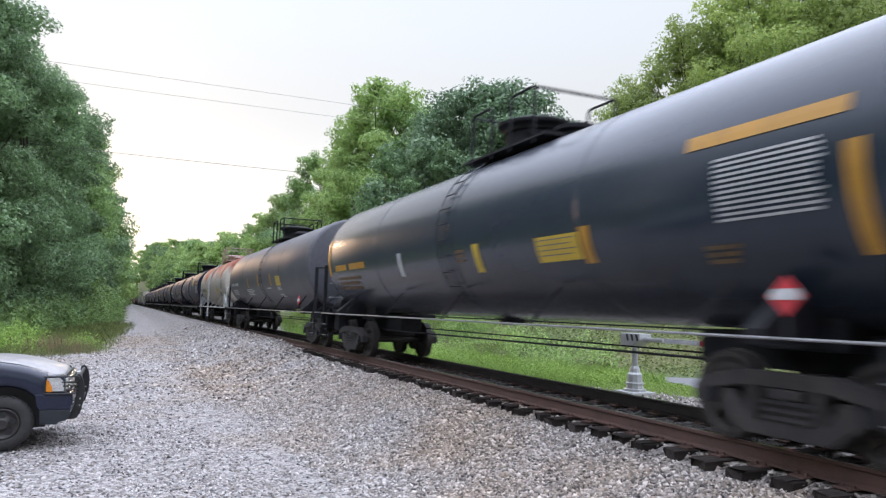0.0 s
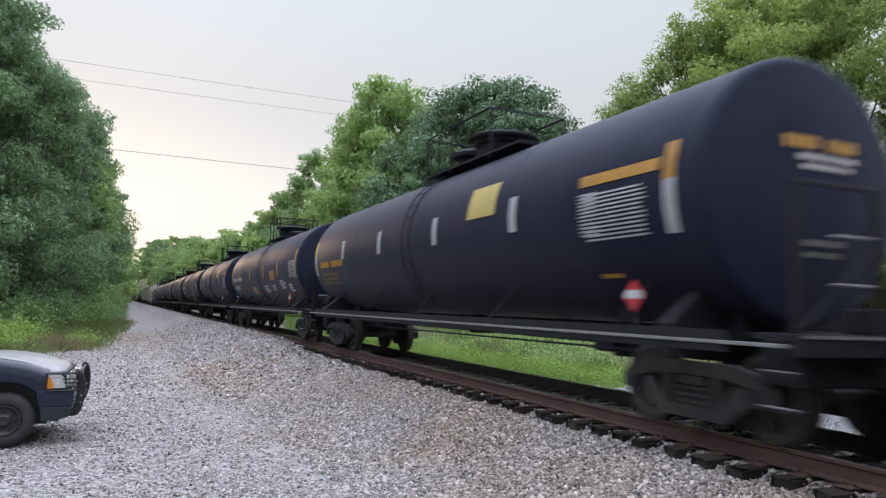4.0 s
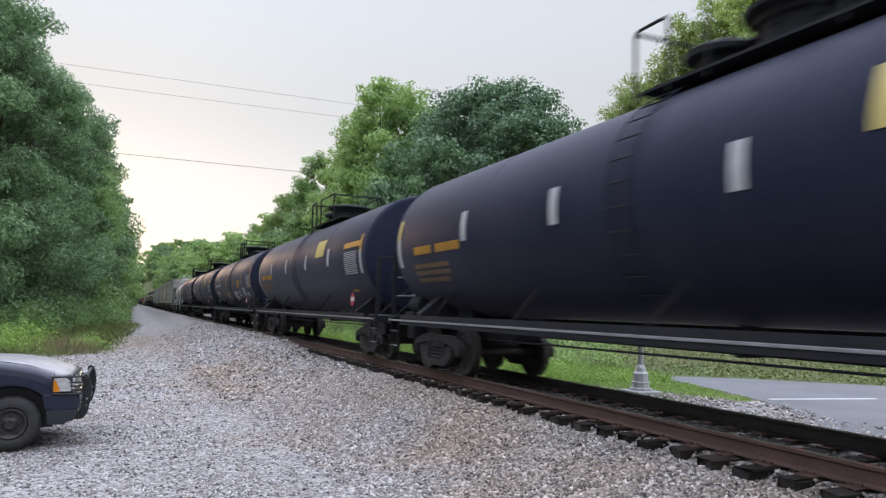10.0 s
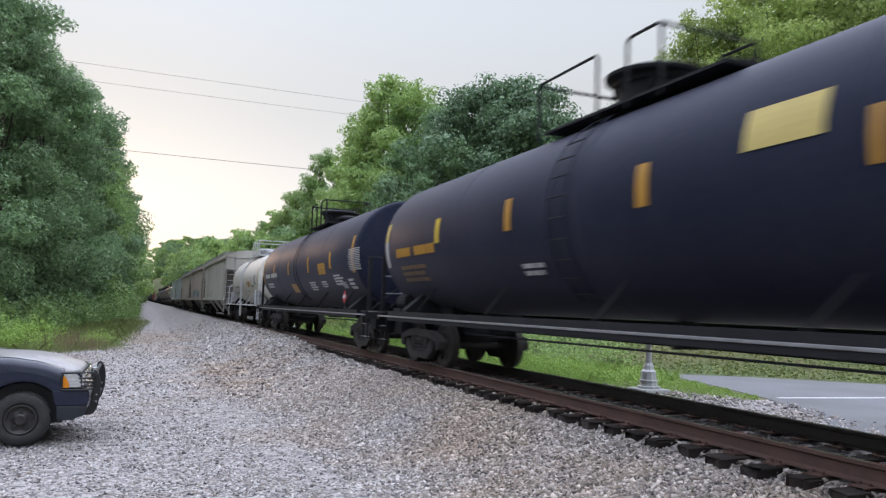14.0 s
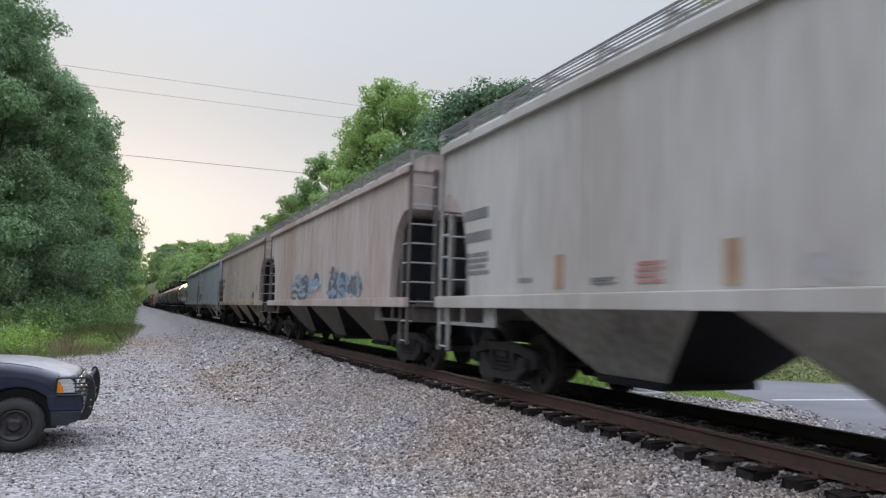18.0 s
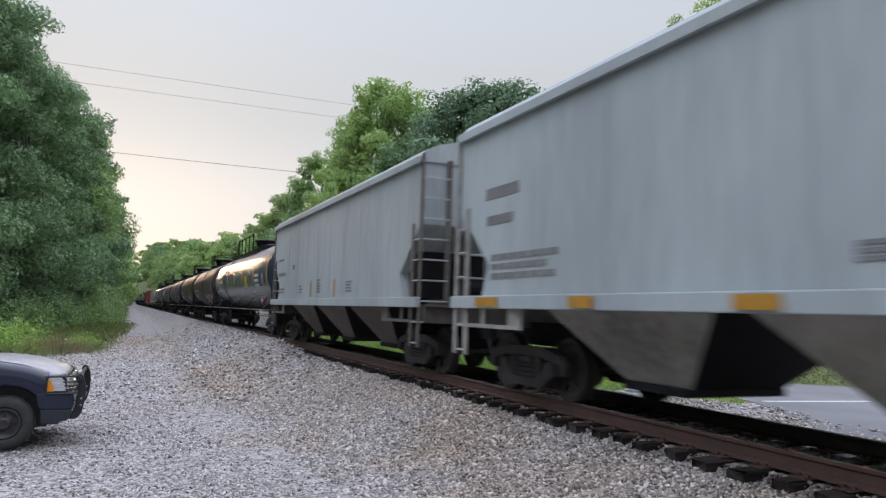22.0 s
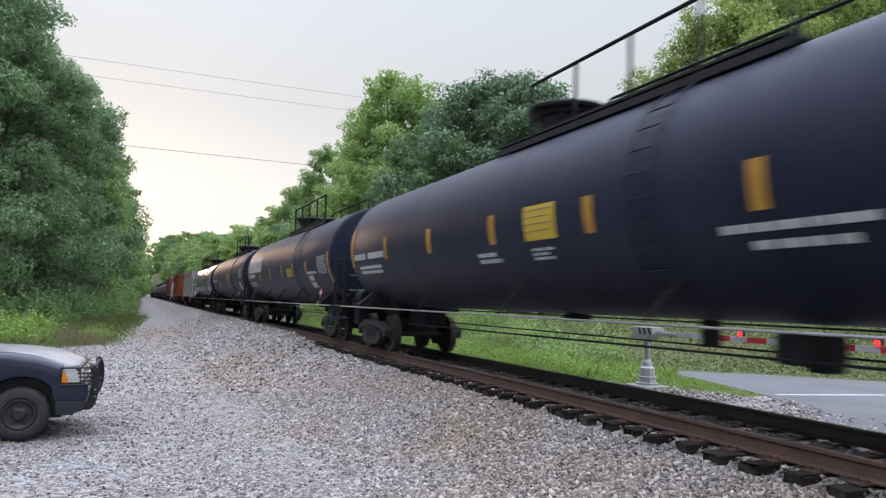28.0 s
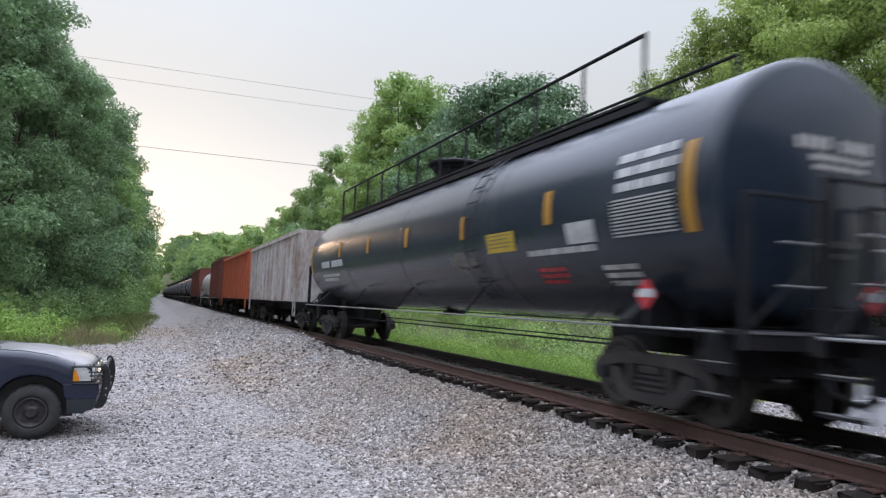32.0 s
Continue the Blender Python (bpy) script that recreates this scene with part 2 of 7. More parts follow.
CHROME = surface("bright_chrome", (0.7, 0.7, 0.7), (0.55, 0.55, 0.55), 0.15, 1.0, coarse=8, fine=60, bump=0.0)
AMBER = surface("amber_lens", (0.75, 0.26, 0.01), (0.6, 0.2, 0.01), 0.15, coarse=20, fine=90, bump=0.1)
LENS = surface("clear_headlight_lens", (0.75, 0.76, 0.75), (0.5, 0.51, 0.5), 0.08, 0.3, coarse=20, fine=90, bump=0.1)
WIRE = surface("dark_cable", (0.12, 0.12, 0.12), None, 0.6, bump=0)
ALU = surface("galvanised_silver", (0.50, 0.51, 0.52), (0.36, 0.37, 0.38), 0.45, 0.5, coarse=4, fine=40, bump=0.1)
# grime, darkened further for the shade under hoppers and at their ends
HOPPER_GRIME_SHADE = surface("brown_grey_hopper_grime_and_shade", (0.13, 0.115, 0.10), (0.06, 0.05, 0.043), 0.8, coarse=0.8, fine=8, bump=0.1)
RED_LAMP = glowing("red_signal_lamp", (1.0, 0.012, 0.015), 5.0)


def brown_stain(n, l, tc, low, high):
    """0 to 1: clay-brown areas of the stone, uneven, strongest on the low heap down the yard and along the shoulder."""
    ns = n.new("ShaderNodeTexNoise")
    ns.inputs["Scale"].default_value, ns.inputs["Detail"].default_value = 0.45, 6
    l.new(tc.outputs["Object"], ns.inputs["Vector"])
    total = ns.outputs[0]
    for cx, cy, rx, ry, k in ((1.0, 43.0, 3.0, 14.0, 0.28), (3.1, 23.0, 2.2, 11.0, 0.28), (4.9, 7.5, 2.2, 11.0, 0.28)):
        mp = n.new("ShaderNodeMapping")
        mp.vector_type = "POINT"
        mp.inputs["Location"].default_value, mp.inputs["Scale"].default_value = (-cx / rx, -cy / ry, 0), (1 / rx, 1 / ry, 0)
        l.new(tc.outputs["Object"], mp.inputs[0])
        ln = n.new("ShaderNodeVectorMath")
        ln.operation = "LENGTH"
        l.new(mp.outputs[0], ln.inputs[0])
        fall = n.new("ShaderNodeMapRange")
        fall.interpolation_type = "SMOOTHSTEP"
        fall.inputs[1].default_value, fall.inputs[2].default_value, fall.inputs[3].default_value, fall.inputs[4].default_value = 0.0, 1.3, k, 0.0
        l.new(ln.outputs["Value"], fall.inputs[0])
        ad = n.new("ShaderNodeMath")
        l.new(total, ad.inputs[0])
        l.new(fall.outputs[0], ad.inputs[1])
        total = ad.outputs[0]
    mr = n.new("ShaderNodeMapRange")
    mr.inputs[1].default_value, mr.inputs[2].default_value = low, high
    l.new(total, mr.inputs[0])
    return mr.outputs[0]


def gravel_material():
    m, n, l, p = nodes_of("crushed_stone_ground")
    tc = n.new("ShaderNodeTexCoord")
    big, mid, sm = n.new("ShaderNodeTexNoise"), n.new("ShaderNodeTexNoise"), n.new("ShaderNodeTexVoronoi")
    fine = n.new("ShaderNodeTexVoronoi")
    big.inputs["Scale"].default_value, big.inputs["Detail"].default_value = 0.22, 6
    mid.inputs["Scale"].default_value, mid.inputs["Detail"].default_value = 2.5, 5
    sm.inputs["Scale"].default_value = 22
    fine.inputs["Scale"].default_value = 48
    for q in (big, mid, sm, fine):
        l.new(tc.outputs["Object"], q.inputs["Vector"])
    sep = n.new("ShaderNodeSeparateColor")
    l.new(sm.outputs["Color"], sep.inputs[0])
    stone = n.new("ShaderNodeValToRGB")
    e = stone.color_ramp.elements
    e[0].position, e[0].color = 0.0, (0.09, 0.085, 0.092, 1)
    e[1].position, e[1].color = 1.0, (0.455, 0.43, 0.418, 1)
    x = e.new(0.5)
    x.color = (0.264, 0.243, 0.234, 1)
    l.new(sep.outputs[0], stone.inputs[0])
    rust = n.new("ShaderNodeMix")
    rust.data_type, rust.blend_type = "RGBA", "MULTIPLY"
    rust.inputs[7].default_value = (0.93, 0.80, 0.66, 1)
    l.new(brown_stain(n, l, tc, 0.52, 0.88), rust.inputs[0])
    l.new(stone.outputs[0], rust.inputs[6])
    dust = n.new("ShaderNodeMix")
    dust.data_type = "RGBA"
    dust.inputs[7].default_value = (0.372, 0.35, 0.338, 1)
    mr2 = n.new("ShaderNodeMapRange")
    mr2.inputs[1].default_value, mr2.inputs[2].default_value, mr2.inputs[4].default_value = 0.5, 0.75, 0.5
    l.new(mid.outputs[0], mr2.inputs[0])
    l.new(mr2.outputs[0], dust.inputs[0])
    l.new(rust.outputs[2], dust.inputs[6])
    l.new(dust.outputs[2], p.inputs["Base Color"])
    p.inputs["Roughness"].default_value = 0.9
    b1, b2 = n.new("ShaderNodeBump"), n.new("ShaderNodeBump")
    b1.inputs["Strength"].default_value, b1.inputs["Distance"].default_value = 0.9, 0.03
    b2.inputs["Strength"].default_value, b2.inputs["Distance"].default_value = 0.6, 0.015
    b1.invert = b2.invert = True
    l.new(sm.outputs["Distance"], b1.inputs["Height"])
    l.new(fine.outputs["Distance"], b2.inputs["Height"])
    l.new(b1.outputs[0], b2.inputs["Normal"])
    l.new(b2.outputs[0], p.inputs["Normal"])
    return m


GRAVEL = gravel_material()


def stone_material():
    m, n, l, p = nodes_of("loose_crushed_stone")
    geo, tc, ns = n.new("ShaderNodeNewGeometry"), n.new("ShaderNodeTexCoord"), n.new("ShaderNodeTexNoise")
    ns.inputs["Scale"].default_value, ns.inputs["Detail"].default_value = 0.35, 4
    l.new(tc.outputs["Object"], ns.inputs[0])
    ramp = n.new("ShaderNodeValToRGB")
    e = ramp.color_ramp.elements
    e[0].position, e[0].color = 0.0, (0.045, 0.042, 0.044, 1)
    e[1].position, e[1].color = 1.0, (0.61, 0.57, 0.55, 1)
    for pos, c in ((0.3, (0.215, 0.197, 0.187, 1)), (0.55, (0.345, 0.315, 0.292, 1)), (0.7, (0.245, 0.203, 0.17, 1)), (0.8, (0.435, 0.405, 0.393, 1))):
        e.new(pos).color = c
    l.new(geo.outputs["Random Per Island"], ramp.inputs[0])
    tint = n.new("ShaderNodeMix")
    tint.data_type, tint.blend_type = "RGBA", "MULTIPLY"
    tint.inputs[7].default_value = (0.96, 0.84, 0.71, 1)
    l.new(brown_stain(n, l, tc, 0.52, 0.88), tint.inputs[0])
    l.new(ramp.outputs[0], tint.inputs[6])
    l.new(tint.outputs[2], p.inputs["Base Color"])
    p.inputs["Roughness"].default_value = 0.9
    return m


STONE = stone_material()
DARK_STONE = surface("dark_track_stone", (0.05, 0.047, 0.046), (0.12, 0.112, 0.11), 0.85, coarse=2, fine=20, bump=0.2)


def rusting_tank():
    """White paint with broad rust that has run down from the top."""
    m, n, l, p = nodes_of("white_tank_paint_with_rust_runs")
    tc, sp = n.new("ShaderNodeTexCoord"), n.new("ShaderNodeSeparateXYZ")
    l.new(tc.outputs["Object"], sp.inputs[0])
    mp = n.new("ShaderNodeMapping")
    mp.inputs["Scale"].default_value = (0.5, 0.42, 0.16)
    l.new(tc.outputs["Object"], mp.inputs[0])
    a, b = n.new("ShaderNodeTexNoise"), n.new("ShaderNodeTexNoise")
    a.inputs["Scale"].default_value, a.inputs["Detail"].default_value = 1.6, 5
    b.inputs["Scale"].default_value, b.inputs["Detail"].default_value = 7, 5
    l.new(mp.outputs[0], a.inputs[0])
    l.new(tc.outputs["Object"], b.inputs[0])
    add = n.new("ShaderNodeMath")
    add.operation = "MULTIPLY_ADD"
    add.inputs[1].default_value = 2.9
    l.new(a.outputs[0], add.inputs[0])
    l.new(sp.outputs[2], add.inputs[2])
    rng = n.new("ShaderNodeMapRange")
    rng.inputs[1].default_value, rng.inputs[2].default_value = 1.7, 2.2
    l.new(add.outputs[0], rng.inputs[0])
    white, red, mix = n.new("ShaderNodeMix"), n.new("ShaderNodeMix"), n.new("ShaderNodeMix")
    for q in (white, red, mix):
        q.data_type = "RGBA"
    white.inputs[6].default_value, white.inputs[7].default_value = (0.50, 0.465, 0.41, 1), (0.34, 0.31, 0.265, 1)
    red.inputs[6].default_value, red.inputs[7].default_value = (0.21, 0.05, 0.036, 1), (0.33, 0.13, 0.085, 1)
    l.new(b.outputs[0], white.inputs[0])
    l.new(b.outputs[0], red.inputs[0])
    l.new(rng.outputs[0], mix.inputs[0])
    l.new(white.outputs[2], mix.inputs[6])
    l.new(red.outputs[2], mix.inputs[7])
    l.new(mix.outputs[2], p.inputs["Base Color"])
    p.inputs["Roughness"].default_value = 0.6
    p.inputs["Specular IOR Level"].default_value = 0.15
    return m


RUST_TANK = rusting_tank()


def stained_tank(middle, reach):
    """Creamy white paint with a soft orange blush that has run down from the valves on top."""
    m = surface("creamy_white_tank_paint_with_a_rust_blush", (0.55, 0.53, 0.49), (0.44, 0.41, 0.36), 0.5, coarse=0.8, fine=9, bump=0.03, spec=0.2)
    n, l = m.node_tree.nodes, m.node_tree.links
    p = n["Principled BSDF"]
    clean = p.inputs["Base Color"].links[0].from_socket
    tc, sp, mp, ns = n.new("ShaderNodeTexCoord"), n.new("ShaderNodeSeparateXYZ"), n.new("ShaderNodeMapping"), n.new("ShaderNodeTexNoise")
    l.new(tc.outputs["Object"], sp.inputs[0])
    mp.inputs["Scale"].default_value = (0.6, 2.2, 0.35)
    l.new(tc.outputs["Object"], mp.inputs[0])
    ns.inputs["Scale"].default_value, ns.inputs["Detail"].default_value = 1.5, 5
    l.new(mp.outputs[0], ns.inputs[0])
    off, size, near = n.new("ShaderNodeMath"), n.new("ShaderNodeMath"), n.new("ShaderNodeMapRange")
    off.operation, off.inputs[1].default_value = "SUBTRACT", middle
    size.operation = "ABSOLUTE"
    l.new(sp.outputs[1], off.inputs[0])
    l.new(off.outputs[0], size.inputs[0])
    near.interpolation_type = "SMOOTHSTEP"
    near.inputs[1].default_value, near.inputs[2].default_value, near.inputs[3].default_value, near.inputs[4].default_value = reach * 0.2, reach, 1.0, 0.0
    l.new(size.outputs[0], near.inputs[0])
    high = n.new("ShaderNodeMapRange")
    high.interpolation_type = "SMOOTHSTEP"
    high.inputs[1].default_value, high.inputs[2].default_value = -0.2, 1.25
    l.new(sp.outputs[2], high.inputs[0])
    a, b = n.new("ShaderNodeMath"), n.new("ShaderNodeMath")
    a.operation = b.operation = "MULTIPLY"
    l.new(near.outputs[0], a.inputs[0])
    l.new(high.outputs[0], a.inputs[1])
    wet = n.new("ShaderNodeMapRange")
    wet.inputs[1].default_value, wet.inputs[2].default_value = 0.30, 0.60
    l.new(ns.outputs[0], wet.inputs[0])
    l.new(a.outputs[0], b.inputs[0])
    l.new(wet.outputs[0], b.inputs[1])
    mix = n.new("ShaderNodeMix")
    mix.data_type = "RGBA"
    mix.inputs[7].default_value = (0.50, 0.27, 0.15, 1)
    l.new(b.outputs[0], mix.inputs[0])
    l.new(clean, mix.inputs[6])
    l.new(mix.outputs[2], p.inputs["Base Color"])
    return m


STAINED_TANK = stained_tank(0.9, 1.3)
RUSTY_PIPE = surface("pale_pipe_with_rust", (0.42, 0.36, 0.33), (0.24, 0.10, 0.07), 0.6, coarse=2, fine=20, bump=0.1)
PALE = surface("pale_reflective_stripe", (0.42, 0.42, 0.43), (0.3, 0.3, 0.31), 0.5, coarse=3, fine=30, bump=0.05)
FADED_RED = surface("faded_red_stencil", (0.33, 0.12, 0.11), (0.36, 0.2, 0.18), 0.6, coarse=3, fine=30, bump=0.05)
WALK_STEEL = surface("dark_walkway_steel", (0.17, 0.17, 0.18), (0.26, 0.25, 0.25), 0.6, 0.2, coarse=3, fine=30, bump=0.1)
POCKET_GREY = surface("grimy_grey_pocket_paint", (0.36, 0.345, 0.32), (0.15, 0.14, 0.128), 0.75, coarse=0.7, fine=7, bump=0.1)
POCKET_TAN = surface("grimy_tan_pocket_paint", (0.29, 0.235, 0.185), (0.12, 0.10, 0.08), 0.75, coarse=0.7, fine=7, bump=0.1)
DARK = surface("dark_stencil_paint", (0.13, 0.13, 0.135), (0.19, 0.185, 0.18), 0.6, coarse=3, fine=30, bump=0.05)
TAN = surface("faded_tan_stripe", (0.36, 0.25, 0.15), (0.26, 0.17, 0.10), 0.6, coarse=3, fine=30, bump=0.05)
SPRAY_GREY = surface("faded_grey_spray_paint", (0.17, 0.16, 0.15), (0.07, 0.065, 0.06), 0.7, coarse=3, fine=12, bump=0.0)
SPRAY_TEAL = surface("faded_teal_spray_paint", (0.10, 0.15, 0.17), (0.05, 0.07, 0.085), 0.7, coarse=3, fine=12, bump=0.0)
SPRAY_BLUE = surface("blue_spray_paint", (0.13, 0.25, 0.36), (0.26, 0.34, 0.40), 0.7, coarse=3, fine=12, bump=0.0)
SPRAY_WHITE = surface("thin_white_spray_paint", (0.40, 0.38, 0.36), (0.30, 0.28, 0.27), 0.7, coarse=3, fine=12, bump=0.0)
PANEL_INK = surface("black_data_panel", (0.025, 0.025, 0.03), (0.05, 0.05, 0.055), 0.5, coarse=3, fine=30, bump=0.05)
SPRAY_CHALK = surface("worn_chalky_spray_paint", (0.54, 0.50, 0.46), (0.45, 0.39, 0.335), 0.7, coarse=2, fine=12, bump=0.0)
DIM_ORANGE = surface("faded_orange_stencil_paint", (0.15, 0.085, 0.03), (0.07, 0.045, 0.025), 0.6, coarse=3, fine=30, bump=0.0)
SPRAY_DULL = surface("worn_brown_spray_paint", (0.23, 0.195, 0.165), (0.33, 0.28, 0.235), 0.7, coarse=2, fine=12, bump=0.0)
SPRAY_INK = surface("dark_outline_spray_paint", (0.09, 0.09, 0.11), (0.14, 0.14, 0.16), 0.7, coarse=3, fine=12, bump=0.0)
GROUND = surface("grassy_earth", (0.06, 0.095, 0.025), (0.12, 0.105, 0.045), 0.95, coarse=0.3, fine=9, bump=0.5, contrast=(0.42, 0.62))

# ---- small mesh tools ----
def part(name, bm, material, parent=None, label="", smooth=False):
    """One mesh object out of a bmesh (or a mesh to share) under a thing or a part."""
    if isinstance(bm, bmesh.types.BMesh):
        me = bpy.data.meshes.new(name)
        bm.to_mesh(me)
        bm.free()
        if material:
            me.materials.append(material)
        if smooth:
            me.polygons.foreach_set("use_smooth", [True] * len(me.polygons))
    else:
        me = bm
    ob = new(name, me)
    if parent:
        ob.parent = parent
    if label:
        ob["label"] = label
    return ob


def arrays(name, verts, faces, material, smooth=False):
    """A mesh from numpy arrays: verts n x 3, faces m x k."""
    me = bpy.data.meshes.new(name)
    k = faces.shape[1]
    me.vertices.add(len(verts))
    me.vertices.foreach_set("co", np.asarray(verts, np.float32).ravel())
    me.loops.add(faces.size)
    me.loops.foreach_set("vertex_index", faces.ravel().astype(np.int32))
    me.polygons.add(len(faces))
    me.polygons.foreach_set("loop_start", np.arange(0, faces.size, k, dtype=np.int32))
    me.update(calc_edges=True)
    if smooth:
        me.polygons.foreach_set("use_smooth", [True] * len(faces))
    me.materials.append(material)
    return me


def empty(name, x=0, y=0, z=0, rz=0):
    ob = new(name)
    ob.matrix_basis = pose(x, y, z, 0, 0, rz)
    return ob


def add_box(bm, x0, x1, y0, y1, z0, z1, bevel=0.0):
    r = bmesh.ops.create_cube(bm, size=1, matrix=Matrix.Translation(((x0 + x1) / 2, (y0 + y1) / 2, (z0 + z1) / 2)) @ Matrix.Diagonal((x1 - x0, y1 - y0, z1 - z0, 1)))
    if bevel:
        es = list({e for v in r["verts"] for e in v.link_edges})
        bmesh.ops.bevel(bm, geom=es, offset=bevel, segments=2, affect="EDGES", profile=0.6)
    return bm


def box(x0, x1, y0, y1, z0, z1, bevel=0.0):
    return add_box(bmesh.new(), x0, x1, y0, y1, z0, z1, bevel)


def add_rod(bm, a, b, r, seg=8, r2=None):
    a, b = Vector(a), Vector(b)
    d = b - a
    m = Matrix.Translation((a + b) / 2) @ d.to_track_quat("Z", "Y").to_matrix().to_4x4()
    bmesh.ops.create_cone(bm, cap_ends=True, segments=seg, radius1=r, radius2=r if r2 is None else r2, depth=d.length, matrix=m)
    return bm


def rod(a, b, r, seg=8, r2=None):
    return add_rod(bmesh.new(), a, b, r, seg, r2)


def pipe(points, r, seg=6):
    """One bent tube through the points."""
    bm, rings = bmesh.new(), []
    ps = [Vector(p) for p in points]
    side = None
    for i, p in enumerate(ps):
        a, b = (p - ps[i - 1]).normalized() if i else None, (ps[i + 1] - p).normalized() if i < len(ps) - 1 else None
        d = ((a or b) + (b or a)).normalized()
        grow = 1.0 / max(0.5, d.dot(a or b))
        if side is None:
            side = d.orthogonal().normalized()
        side = (side - d * side.dot(d)).normalized()
        up = d.cross(side)
        rings.append([bm.verts.new(p + (side * math.cos(k * 2 * math.pi / seg) + up * math.sin(k * 2 * math.pi / seg)) * r * grow) for k in range(seg)])
    for p, q in zip(rings, rings[1:]):
        for k in range(seg):
            bm.faces.new((p[k], p[(k + 1) % seg], q[(k + 1) % seg], q[k]))
    bm.faces.new(rings[0][::-1])
    bm.faces.new(rings[-1])
    bmesh.ops.recalc_face_normals(bm, faces=bm.faces)
    return bm


def prism(outline, axis, a, b, bevel=0.0):
    """Extrudes an outline of 2D points along an axis (x: points are y, z; y: x, z; z: x, y)."""
    bm = bmesh.new()

    def at(p, s):
        return {"x": (s, p[0], p[1]), "y": (p[0], s, p[1]), "z": (p[0], p[1], s)}[axis]
    lo, hi = [bm.verts.new(at(p, a)) for p in outline], [bm.verts.new(at(p, b)) for p in outline]
    n = len(outline)
    bm.faces.new(lo[::-1])
    bm.faces.new(hi)
    for i in range(n):
        bm.faces.new((lo[i], lo[(i + 1) % n], hi[(i + 1) % n], hi[i]))
    bmesh.ops.recalc_face_normals(bm, faces=bm.faces)
    if bevel:
        bmesh.ops.bevel(bm, geom=list(bm.edges), offset=bevel, segments=2, affect="EDGES", profile=0.6)
    return bm


def lathe(profile, axis="y", seg=48):
    """Turns points (along, radius) about an axis through the origin."""
    bm, rings = bmesh.new(), []
    for s, r in profile:
        if r < 1e-5:
            rings.append([bm.verts.new((0, s, 0) if axis == "y" else (s, 0, 0) if axis == "x" else (0, 0, s))])
            continue
        ring = []
        for k in range(seg):
            c, d = r * math.cos(2 * math.pi * k / seg), r * math.sin(2 * math.pi * k / seg)
            ring.append(bm.verts.new((c, s, d) if axis == "y" else (s, c, d) if axis == "x" else (c, d, s)))
        rings.append(ring)
    for p, q in zip(rings, rings[1:]):
        for k in range(seg):
            j = (k + 1) % seg
            f = [p[k % len(p)]] + ([p[j]] if len(p) > 1 else []) + ([q[j]] if len(q) > 1 else []) + [q[k % len(q)]]
            bm.faces.new(f)
    bmesh.ops.recalc_face_normals(bm, faces=bm.faces)
    return bm


def sstep(a, b, v):
    k = min(max((v - a) / (b - a), 0.0), 1.0)
    return k * k * (3 - 2 * k)


# ---- ground ----
NEAR_RAIL, FAR_RAIL, TRACK = 5.965, 7.470, 6.7175


def ground_z(x, y):
    base = -0.36 - 0.58 * sstep(0.5, 11, y)
    base += 0.25 * sstep(-3, -16, x) * sstep(20, 34, y)
    heap = sstep(22, 30, y)
    top = -0.315 + 0.245 * heap
    if x < TRACK:
        foot = 3.2 - 0.6 * sstep(0, 14, y)
        z = base + (top - base) * sstep(foot, 5.25, x)
        if x > 5.3:
            z = top + (-0.235 - top) * (sstep(5.64, 5.82, x) if heap < 0.1 else sstep(5.72, 5.9, x))
        return z
    # level by the road, a grassy bank behind it
    foot = float(np.interp(x, [10.0, 13.5, 18.5, 40.0], [42.0, 17.0, 13.4, 5.4]))
    out = -0.42 + 1.25 * sstep(0.0, 9.0, y - foot) + 0.8 * sstep(30, 80, x) * sstep(0.0, 12.0, y - foot)
    rise = 21.0 * sstep(430, 640, y) * sstep(9.4, 13.0, x) + 8.0 * sstep(220, 420, y) * sstep(14.0, 24.0, x)
    return -0.235 + (out + 0.235) * sstep(8.0, 9.4, x) + rise


